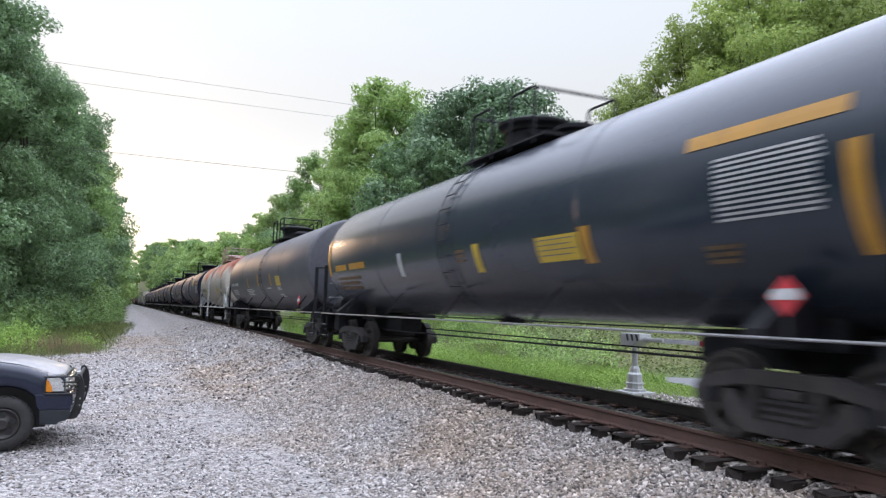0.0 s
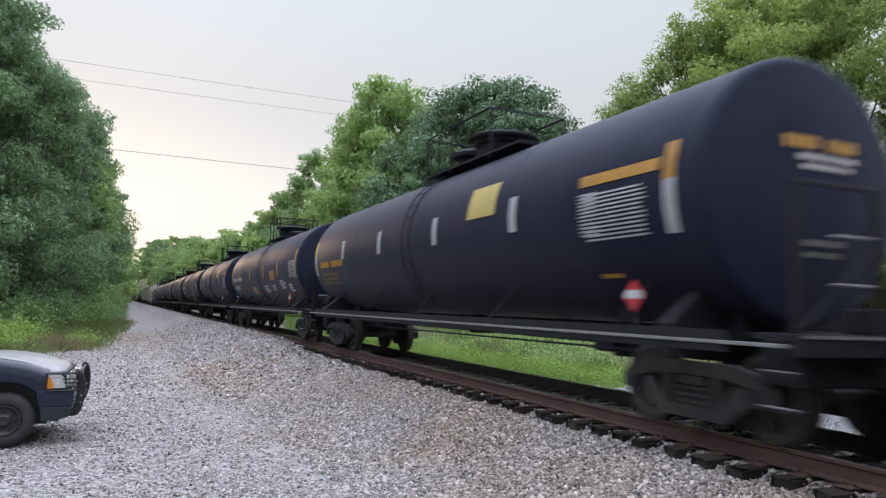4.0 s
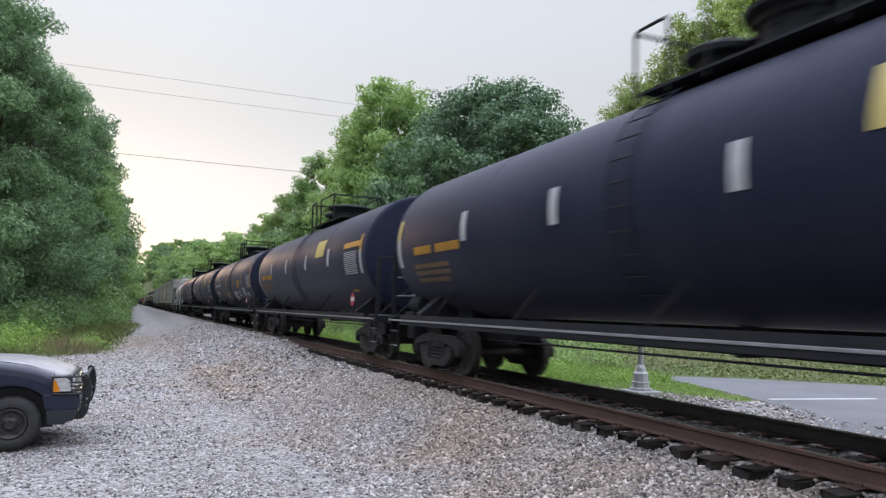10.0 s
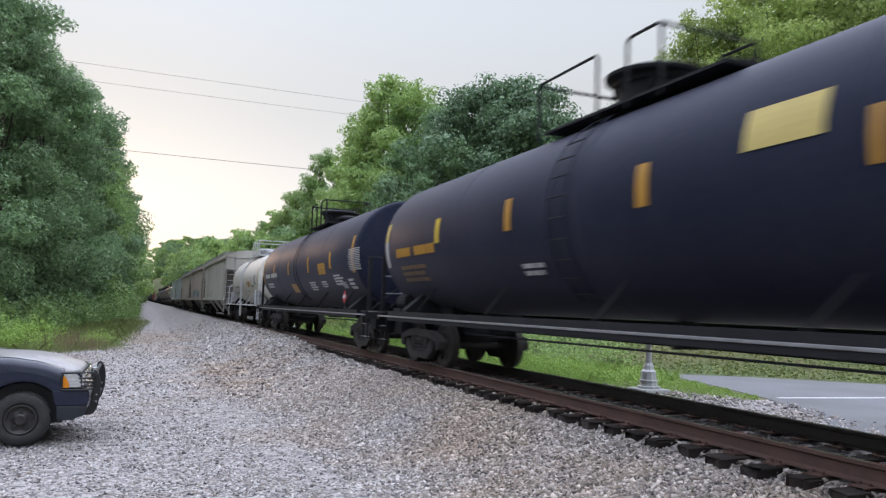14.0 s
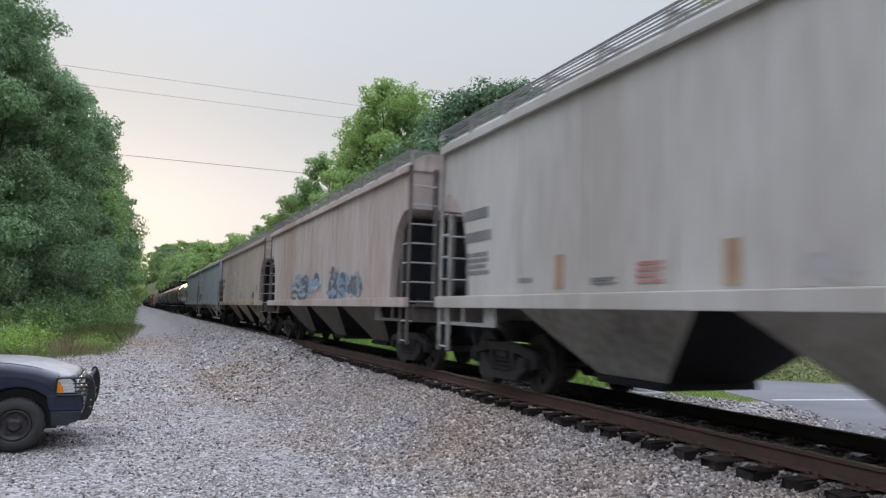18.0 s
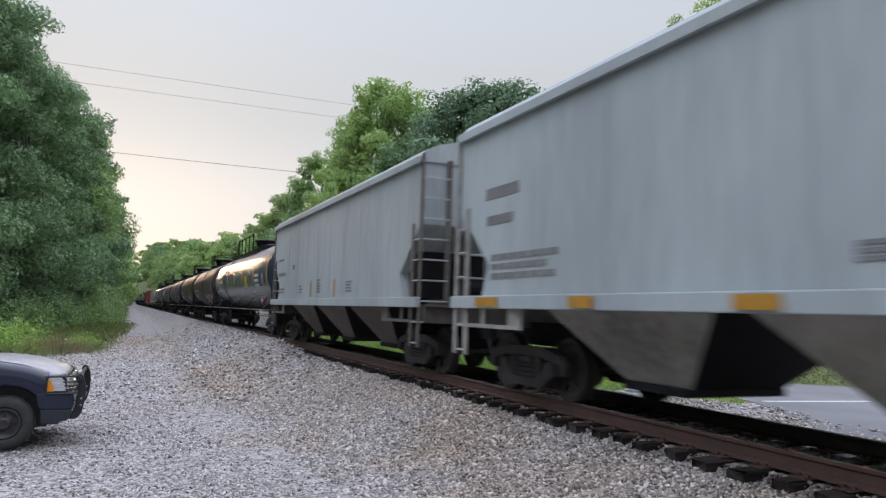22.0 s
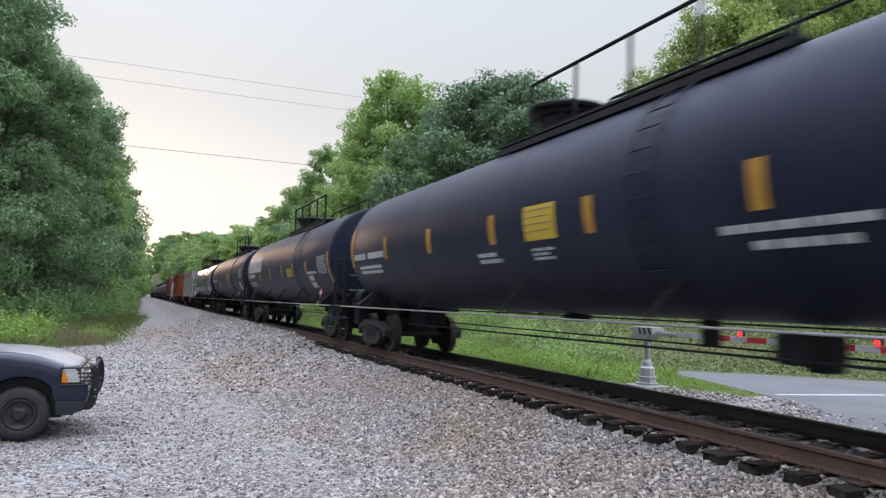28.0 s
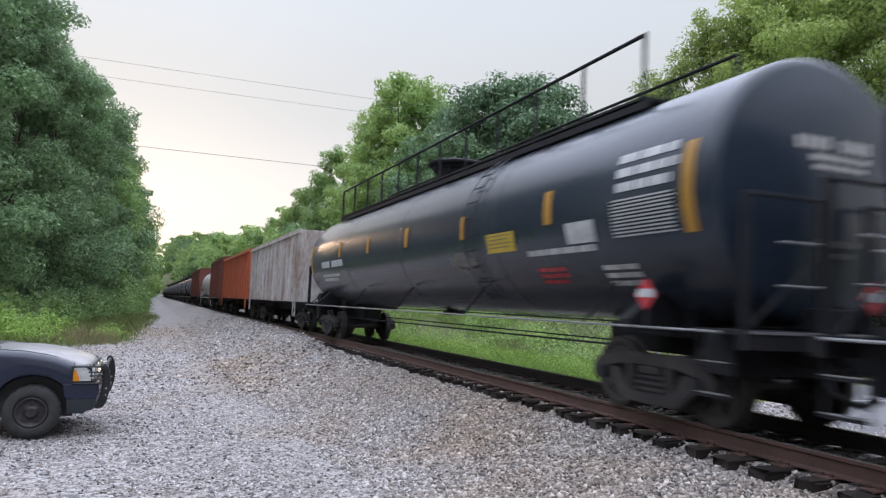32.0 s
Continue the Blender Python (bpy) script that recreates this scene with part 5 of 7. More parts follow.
MARKS[4] = [
    ("stencil", WHITE, "bars", 0.54, 2.85, 2.22, 2.48, -1),
    ("stripe", YELLOW, "patch", 2.62, 0.20, 2.26, 2.83, 0),
    ("stencil", WHITE, "bars", 0.74, 1.81, 1.86, 2.08, 2),
    ("stripe", YELLOW, "patch", 5.82, 0.20, 2.32, 2.84, 0),
    ("panel", YELLOW, "patch", 5.94, 0.92, 1.66, 1.96, 0),
    ("stripe", YELLOW, "patch", 9.36, 0.20, 2.30, 2.81, 0),
    ("panel", YELLOW, "patch", 10.96, 0.91, 2.18, 2.52, 0),
    ("stencil", WHITE, "bars", 9.18, 1.04, 1.68, 1.98, 4),
    ("stencil", WHITE, "bars", 10.95, 0.76, 1.76, 1.97, 3),
    ("stencil", WHITE, "bars", 12.74, 1.00, 1.79, 2.12, 4),
    ("stripe", YELLOW, "patch", 12.47, 0.20, 2.32, 2.81, 0),
    ("stencil", WHITE, "bars", 14.69, 1.17, 2.16, 2.76, 9),
    ("stencil", WHITE, "bars", 14.18, 0.59, 1.66, 1.97, 3),
]
MARKS[5] = [
    ("stencil", YELLOW, "bars", 0.28, 2.30, 2.21, 2.48, -1),
    ("stencil", YELLOW, "bars", 0.18, 1.88, 1.80, 2.16, 3),
    ("stripe", PALE, "patch", 2.57, 0.20, 2.47, 2.96, 0),
    ("stripe", PALE, "patch", 5.56, 0.20, 2.44, 2.95, 0),
    ("stripe", PALE, "patch", 8.81, 0.20, 2.42, 2.93, 0),
    ("panel", FADED_PANEL, "patch", 10.33, 0.98, 2.74, 3.27, 0),
    ("stripe", PALE, "patch", 11.81, 0.20, 2.41, 2.94, 0),
    ("stencil", WHITE, "bars", 13.65, 0.37, 2.18, 2.73, 8)]
MARKS[6] = [
    ("stencil", WHITE, "bars", 0.70, 2.73, 2.24, 2.54, -1),
    ("stripe", YELLOW, "patch", 2.85, 0.20, 2.26, 2.86, 0),
    ("stencil", WHITE, "bars", 0.66, 1.91, 1.87, 2.10, 2),
    ("graffiti", SPRAY_GREY, "spray", 3.23, 1.37, 1.78, 2.25, 0),
    ("stripe", YELLOW, "patch", 6.25, 0.20, 2.33, 2.81, 0),
    ("panel", YELLOW, "patch", 5.30, 0.90, 1.64, 1.96, 0),
    ("graffiti", SPRAY_TEAL, "spray", 7.27, 1.34, 1.69, 2.49, 0),
    ("panel", YELLOW, "patch", 6.73, 1.19, 1.17, 1.54, 0),
    ("stripe", YELLOW, "patch", 9.42, 0.20, 2.30, 2.79, 0),
    ("panel", YELLOW, "patch", 10.88, 0.93, 2.14, 2.51, 0),
    ("stencil", WHITE, "bars", 9.01, 1.14, 1.54, 1.96, 5),
    ("stencil", WHITE, "bars", 10.84, 0.83, 1.72, 1.97, 4),
    ("stripe", YELLOW, "patch", 12.48, 0.20, 2.28, 2.77, 0),
    ("stencil", WHITE, "bars", 12.64, 0.40, 1.75, 2.11, 4)]
MARKS[7] = [
    ("stencil", YELLOW, "bars", 0.59, 2.19, 2.24, 2.49, -1),
    ("stencil", YELLOW, "bars", 0.44, 1.82, 1.75, 2.15, 3),
    ("stripe", PALE, "patch", 2.87, 0.20, 2.45, 2.96, 0),
    ("stripe", PALE, "patch", 5.78, 0.20, 2.44, 2.95, 0),
    ("stripe", PALE, "patch", 9.06, 0.20, 2.44, 2.93, 0),
    ("panel", FADED_PANEL, "patch", 10.52, 1.00, 2.72, 3.27, 0),
    ("stripe", PALE, "patch", 12.01, 0.20, 2.42, 2.89, 0)]
MARKS[8] = [
    ("stencil", YELLOW, "bars", 0.47, 2.26, 2.23, 2.49, -1),
    ("stencil", YELLOW, "bars", 0.41, 2.00, 1.85, 2.16, 3),
    ("stripe", PALE, "patch", 2.53, 0.20, 2.49, 2.96, 0),
    ("stripe", PALE, "patch", 5.61, 0.20, 2.46, 2.95, 0),
    ("stripe", PALE, "patch", 8.91, 0.20, 2.45, 2.93, 0),
    ("panel", FADED_PANEL, "patch", 10.35, 1.03, 2.76, 3.27, 0),
    ("stripe", PALE, "patch", 11.88, 0.20, 2.44, 2.94, 0),
    ("bar", YELLOW, "patch", 13.66, 1.49, 2.82, 2.96, 0),
    ("stencil", WHITE, "bars", 13.74, 1.20, 2.11, 2.71, 8),
    ("stencil", YELLOW, "bars", 13.75, 0.48, 1.66, 1.74, 1)]
MARKS[9] = [
    ("stencil", WHITE, "bars", 0.59, 2.75, 2.29, 2.51, -1),
    ("stripe", YELLOW, "patch", 2.73, 0.20, 2.49, 2.84, 0),
    ("stencil", WHITE, "bars", 0.70, 1.94, 1.89, 2.07, 2),
    ("graffiti", SPRAY_GREY, "spray", 3.38, 1.71, 1.60, 2.36, 0),
    ("graffiti", SPRAY_GREY, "spray", 4.90, 1.56, 1.99, 2.39, 0),
    ("stripe", YELLOW, "patch", 6.00, 0.20, 2.34, 2.82, 0),
    ("panel", YELLOW, "patch", 5.67, 0.84, 1.68, 1.98, 0),
    ("graffiti", SPRAY_GREY, "spray", 6.61, 1.98, 1.38, 2.32, 0),
    ("stripe", YELLOW, "patch", 9.54, 0.20, 2.31, 2.82, 0),
    ("panel", YELLOW, "patch", 10.88, 0.94, 2.19, 2.56, 0),
    ("stencil", WHITE, "bars", 8.96, 1.37, 1.57, 1.98, 5),
    ("stencil", WHITE, "bars", 10.85, 0.84, 1.74, 1.98, 4),
    ("stripe", YELLOW, "patch", 12.38, 0.20, 2.30, 2.81, 0),
    ("stencil", WHITE, "bars", 12.60, 1.04, 1.75, 2.14, 4)]
MARKS[10] = [
    ("stencil", YELLOW, "bars", 0.35, 2.24, 2.20, 2.50, -1),
    ("stencil", YELLOW, "bars", 0.48, 1.54, 1.74, 2.12, 3),
    ("stripe", LEMON, "patch", 2.65, 0.20, 2.48, 2.95, 0),
    ("stripe", YELLOW, "patch", 5.56, 0.20, 2.46, 2.96, 0),
    ("stripe", YELLOW, "patch", 8.85, 0.20, 2.45, 2.95, 0),
    ("panel", FADED_PANEL, "patch", 10.46, 0.88, 2.79, 3.20, 0),
    ("stripe", YELLOW, "patch", 11.78, 0.11, 2.45, 2.93, 0),
    ("stencil", WHITE, "bars", 5.87, 0.72, 1.73, 1.94, 2)]
MARKS[12] = [
    ("stencil", DARK, "bars", 1.02, 1.82, 1.99, 2.18, -1),
    ("stencil", DARK, "bars", 1.21, 1.44, 1.67, 1.84, 2),
    ("panel", YELLOW, "patch", 6.60, 0.76, 2.05, 2.36, 0),
    ("stripe", TAN, "patch", 7.66, 0.20, 2.11, 2.58, 0),
    ("stripe", TAN, "patch", 6.16, 0.20, 2.13, 2.59, 0),
    ("stencil", DARK, "bars", 7.93, 0.84, 1.96, 2.13, 1),
    ("stencil", DARK, "bars", 7.67, 0.61, 1.63, 1.83, 3),
    ("panel", DARK, "patch", 8.49, 0.49, 1.58, 1.80, 0),
    ("stencil", DARK, "bars", 8.89, 0.79, 2.10, 2.61, 5),
    ("stencil", DARK, "bars", 6.09, 0.78, 1.78, 1.85, 1)]
MARKS[13] = [
    ("stencil", DARK, "bars", 0.86, 0.94, 2.66, 2.94, 1),
    ("stencil", DARK, "bars", 0.93, 0.99, 2.29, 2.56, 1),
    ("stencil", DARK, "bars", 1.03, 0.95, 1.81, 2.21, 4),
    ("stencil", DARK, "bars", 2.85, 0.34, 1.64, 1.74, 1),
    ("stripe", TAN, "patch", 3.82, 0.20, 1.56, 2.02, 0),
    ("stencil", DARK, "bars", 4.67, 0.51, 1.59, 1.69, 3),
    ("stencil", FADED_RED, "bars", 5.54, 0.51, 1.57, 1.84, 4),
    ("stripe", TAN, "patch", 6.84, 0.20, 1.55, 1.99, 0),
    ("graffiti", SPRAY_WHITE, "spray", 7.61, 0.67, 1.52, 1.84, 0)]
MARKS[14] = [
    ("graffiti", SPRAY_BLUE, "spray", 4.62, 4.05, 1.55, 2.29, 0),
    ("graffiti", SPRAY_BLUE, "spray", 9.6, 2.3, 1.52, 2.30, 0),
    ("graffiti", SPRAY_INK, "spray", 9.4, 1.6, 2.15, 2.36, 0),
    ("graffiti", SPRAY_TEAL, "spray", 11.7, 1.0, 1.54, 2.15, 0),
    ("graffiti", TAN, "spray", 12.2, 0.5, 1.60, 2.2, 0),
    ("graffiti", SPRAY_BLUE, "spray", 12.5, 0.7, 1.62, 2.1, 0),
    ("stencil", DARK, "bars", 12.76, 0.29, 1.78, 2.06, 4),
    ("graffiti", YELLOW, "spray", 6.35, 0.58, 1.70, 2.23, 0)]
MARKS[15] = [
    ("panel", DARK, "patch", 13.47, 0.55, 1.61, 1.93, 0),
    ("stencil", DARK, "bars", 14.42, 0.64, 1.94, 2.20, 3),
    ("stencil", DARK, "bars", 0.91, 1.22, 2.19, 2.87, 2),
    ("graffiti", SPRAY_CHALK, "scribble", 2.70, 6.8, 1.60, 3.40, 0),
    ("stencil", DARK, "bars", 9.15, 0.67, 1.64, 1.92, 3),
    ("stencil", DARK, "bars", 10.62, 0.45, 1.62, 1.71, 2),
    ("sill_reflector", YELLOW, "sill", 1.51, 1.09, 1.32, 1.56, 0),
    ("sill_reflector", YELLOW, "sill", 4.39, 0.57, 1.32, 1.53, 0),
    ("sill_reflector", YELLOW, "sill", 6.65, 0.55, 1.33, 1.51, 0),
    ("sill_reflector", YELLOW, "sill", 9.20, 0.55, 1.33, 1.48, 0),
    ("sill_reflector", YELLOW, "sill", 11.58, 0.51, 1.34, 1.45, 0),
    ("sill_reflector", YELLOW, "sill", 13.93, 0.89, 1.34, 1.42, 0)]
MARKS[16] = [
    ("stencil", DARK, "bars", 0.92, 1.05, 2.90, 3.18, 1),
    ("stencil", DARK, "bars", 0.97, 0.86, 2.51, 2.74, 1),
    ("stencil", DARK, "bars", 1.14, 2.33, 1.70, 2.13, 3),
    ("stencil", DARK, "bars", 7.27, 0.64, 1.69, 1.88, 3),
    ("stencil", DARK, "bars", 12.72, 0.26, 1.73, 2.07, 2),
    ("sill_reflector", YELLOW, "sill", 0.87, 0.71, 1.34, 1.57, 0),
    ("sill_reflector", YELLOW, "sill", 3.47, 0.52, 1.35, 1.54, 0),
    ("sill_reflector", YELLOW, "sill", 6.13, 0.53, 1.35, 1.51, 0),
    ("sill_reflector", YELLOW, "sill", 8.32, 0.53, 1.36, 1.49, 0),
    ("sill_reflector", YELLOW, "sill", 11.01, 0.51, 1.37, 1.46, 0)]
MARKS[17] = [
    ("stencil", DARK, "bars", 0.72, 0.90, 2.83, 2.96, 1),
    ("stencil", DARK, "bars", 0.87, 1.20, 2.26, 2.46, 1),
    ("stencil", DARK, "bars", 1.00, 1.13, 1.67, 1.89, 2),
    ("stencil", DARK, "bars", 4.33, 0.62, 1.65, 1.93, 3),
    ("stripe", TAN, "patch", 5.90, 0.20, 1.56, 2.03, 0),
    ("stencil", DARK, "bars", 6.76, 0.44, 1.64, 2.07, 5),
    ("stripe", TAN, "patch", 8.63, 0.20, 1.54, 2.02, 0),
    ("stencil", DARK, "bars", 9.86, 0.58, 1.63, 1.94, 4),
    ("stencil", DARK, "bars", 3.21, 0.31, 2.40, 2.65, 1)]
MARKS[18] = [
    ("stencil", WHITE, "bars", 0.80, 2.51, 2.38, 2.68, -1),
    ("stencil", WHITE, "bars", 1.31, 1.53, 2.01, 2.25, 2),
    ("stripe", YELLOW, "patch", 2.95, 0.20, 2.38, 2.88, 0),
    ("stripe", YELLOW, "patch", 5.53, 0.20, 2.37, 2.88, 0),
    ("stripe", YELLOW, "patch", 8.30, 0.20, 2.37, 2.85, 0),
    ("stripe", YELLOW, "patch", 11.46, 0.20, 2.37, 2.85, 0),
    ("stripe", YELLOW, "patch", 14.61, 0.20, 2.37, 2.85, 0),
    ("panel", LEMON, "patch", 11.91, 0.86, 2.11, 2.65, 0),
    ("stencil", WHITE, "bars", 15.02, 1.36, 2.00, 2.65, 3),
    ("stencil", WHITE, "bars", 13.77, 0.78, 1.85, 1.91, 1),
    ("stencil", WHITE, "bars", 16.83, 0.47, 2.14, 2.61, 7)]
MARKS[19] = [
    ("stencil", WHITE, "bars", 0.95, 2.88, 2.15, 2.38, -1),
    ("stencil", WHITE, "bars", 0.95, 1.83, 1.80, 2.02, 2),
    ("stripe", YELLOW, "patch", 3.43, 0.20, 2.42, 2.67, 0),
    ("stripe", YELLOW, "patch", 5.93, 0.20, 2.27, 2.70, 0),
    ("graffiti", SPRAY_GREY, "spray", 3.41, 3.38, 1.62, 2.10, 0),
    ("stripe", YELLOW, "patch", 8.51, 0.20, 2.21, 2.67, 0),
    ("stripe", YELLOW, "patch", 10.17, 0.20, 2.19, 2.68, 0),
    ("stripe", YELLOW, "patch", 11.83, 0.20, 2.19, 2.69, 0),
    ("stencil", WHITE, "bars", 8.20, 1.15, 1.54, 1.94, 5),
    ("stencil", WHITE, "bars", 9.73, 0.85, 1.82, 1.94, 2),
    ("graffiti", SPRAY_GREY, "spray", 9.46, 0.99, 1.46, 1.77, 0),
    ("stencil", WHITE, "bars", 10.96, 1.00, 1.74, 1.93, 3),
    ("graffiti", SPRAY_GREY, "spray", 11.42, 1.05, 1.41, 1.77, 0),
    ("stencil", WHITE, "bars", 12.18, 0.65, 1.63, 1.92, 4),
    ("stencil", WHITE, "bars", 12.75, 0.79, 2.11, 2.66, 8)]
MARKS[21] = [
    ("stencil", WHITE, "bars", 0.46, 2.44, 2.21, 2.44, -1),
    ("stencil", WHITE, "bars", 0.81, 1.83, 1.90, 2.13, 2),
    ("stripe", YELLOW, "patch", 2.96, 0.20, 2.24, 2.74, 0),
    ("stripe", YELLOW, "patch", 5.70, 0.20, 2.23, 2.70, 0),
    ("stripe", YELLOW, "patch", 8.48, 0.20, 2.22, 2.69, 0),
    ("panel", LEMON, "patch", 9.66, 0.86, 2.20, 2.70, 0),
    ("stripe", YELLOW, "patch", 11.23, 0.20, 2.20, 2.67, 0),
    ("stencil", WHITE, "bars", 9.76, 0.68, 1.90, 2.09, 3),
    ("stencil", WHITE, "bars", 7.94, 0.81, 1.90, 2.10, 2),
    ("stripe", YELLOW, "patch", 13.98, 0.20, 2.20, 2.68, 0),
    ("stencil", WHITE, "bars", 13.53, 1.69, 1.96, 2.09, 1),
    ("stencil", WHITE, "bars", 13.87, 1.11, 1.80, 1.93, 1)]
MARKS[22] = [
    ("stencil", WHITE, "bars", 0.34, 1.79, 2.13, 2.39, 1),
    ("stencil", WHITE, "bars", 0.29, 1.80, 1.77, 2.01, 2),
    ("stripe", YELLOW, "patch", 6.53, 0.20, 2.10, 2.58, 0),
    ("stripe", YELLOW, "patch", 9.33, 0.20, 2.09, 2.60, 0),
    ("panel", LEMON, "patch", 10.45, 0.95, 2.08, 2.39, 0),
    ("stripe", YELLOW, "patch", 11.66, 0.20, 2.09, 2.56, 0),
    ("stripe", YELLOW, "patch", 13.90, 0.20, 2.08, 2.54, 0),
    ("stencil", WHITE, "bars", 14.19, 1.33, 2.05, 2.18, 1),
    ("panel", WHITE, "patch", 14.18, 0.68, 1.88, 2.05, 0),
    ("panel", WHITE, "patch", 14.14, 0.73, 1.66, 1.83, 0),
    ("stencil", WHITE, "bars", 15.78, 1.21, 2.06, 2.62, 8),
    ("brand", WHITE, "brand", 0.36, 4.01, 2.47, 3.18, 0),
    ("panel", YELLOW, "patch", 3.59, 0.27, 2.09, 2.50, 0)]
MARKS[23] = [
    ("stencil", WHITE, "bars", 0.28, 2.46, 2.20, 2.45, -1),
    ("graffiti", SPRAY_WHITE, "spray", 4.04, 1.79, 1.81, 2.36, 0),
    ("stripe", YELLOW, "patch", 2.85, 0.20, 2.23, 2.70, 0),
    ("stripe", YELLOW, "patch", 5.57, 0.20, 2.28, 2.72, 0),
    ("stripe", YELLOW, "patch", 8.36, 0.20, 2.19, 2.69, 0),
    ("panel", LEMON, "patch", 9.50, 0.83, 2.19, 2.71, 0),
    ("stencil", WHITE, "bars", 8.02, 0.63, 2.04, 2.09, 1),
    ("stencil", WHITE, "bars", 9.53, 0.76, 1.84, 2.09, 4),
    ("stripe", YELLOW, "patch", 11.12, 0.20, 2.21, 2.68, 0),
    ("stencil", WHITE, "bars", 15.48, 1.18, 2.31, 2.83, 5),
    ("panel", WHITE, "patch", 15.11, 0.80, 1.71, 2.12, 0)]
MARKS[24] = [
    ("stencil", WHITE, "bars", 1.53, 2.75, 2.18, 2.49, -1),
    ("stencil", WHITE, "bars", 1.48, 2.22, 1.84, 2.09, 2),
    ("stripe", YELLOW, "patch", 3.82, 0.20, 2.56, 3.01, 0),
    ("stripe", YELLOW, "patch", 6.88, 0.20, 2.52, 2.92, 0),
    ("stripe", YELLOW, "patch", 9.95, 0.20, 2.49, 2.92, 0),
    ("stripe", YELLOW, "patch", 13.12, 0.20, 2.44, 2.86, 0),
    ("stripe", YELLOW, "patch", 16.17, 0.20, 2.45, 2.93, 0),
    ("panel", LEMON, "patch", 14.22, 0.97, 2.14, 2.45, 0),
    ("graffiti", SPRAY_GREY, "spray", 12.27, 1.51, 1.89, 2.29, 0),
    ("stencil", WHITE, "bars", 15.55, 1.80, 1.98, 2.11, 1),
    ("panel", WHITE, "patch", 16.73, 0.67, 2.14, 2.42, 0),
    ("stencil", RED, "bars", 15.66, 0.92, 1.60, 1.85, 3),
    ("stencil", WHITE, "bars", 17.91, 1.24, 2.62, 3.16, 3),
    ("stencil", WHITE, "bars", 17.82, 1.20, 2.13, 2.60, 7),
    ("stencil", WHITE, "bars", 17.35, 0.81, 1.55, 1.84, 3)]
MARKS[6].append(("stencil", WHITE, "bars", 14.35, 1.15, 2.12, 2.74, 9))
MARKS[9].append(("stencil", WHITE, "bars", 14.35, 1.15, 2.12, 2.74, 9))
MARKS[3] = MARKS[5] + MARKS[8][-3:]
MARKS[5] = MARKS[5][:-1] + MARKS[8][-3:]
MARKS[7] = MARKS[7] + MARKS[8][-3:]
MARKS[10] = MARKS[10] + MARKS[8][-3:]
MARKS[11] = MARKS[4]
MARKS[20] = MARKS[19][:10]


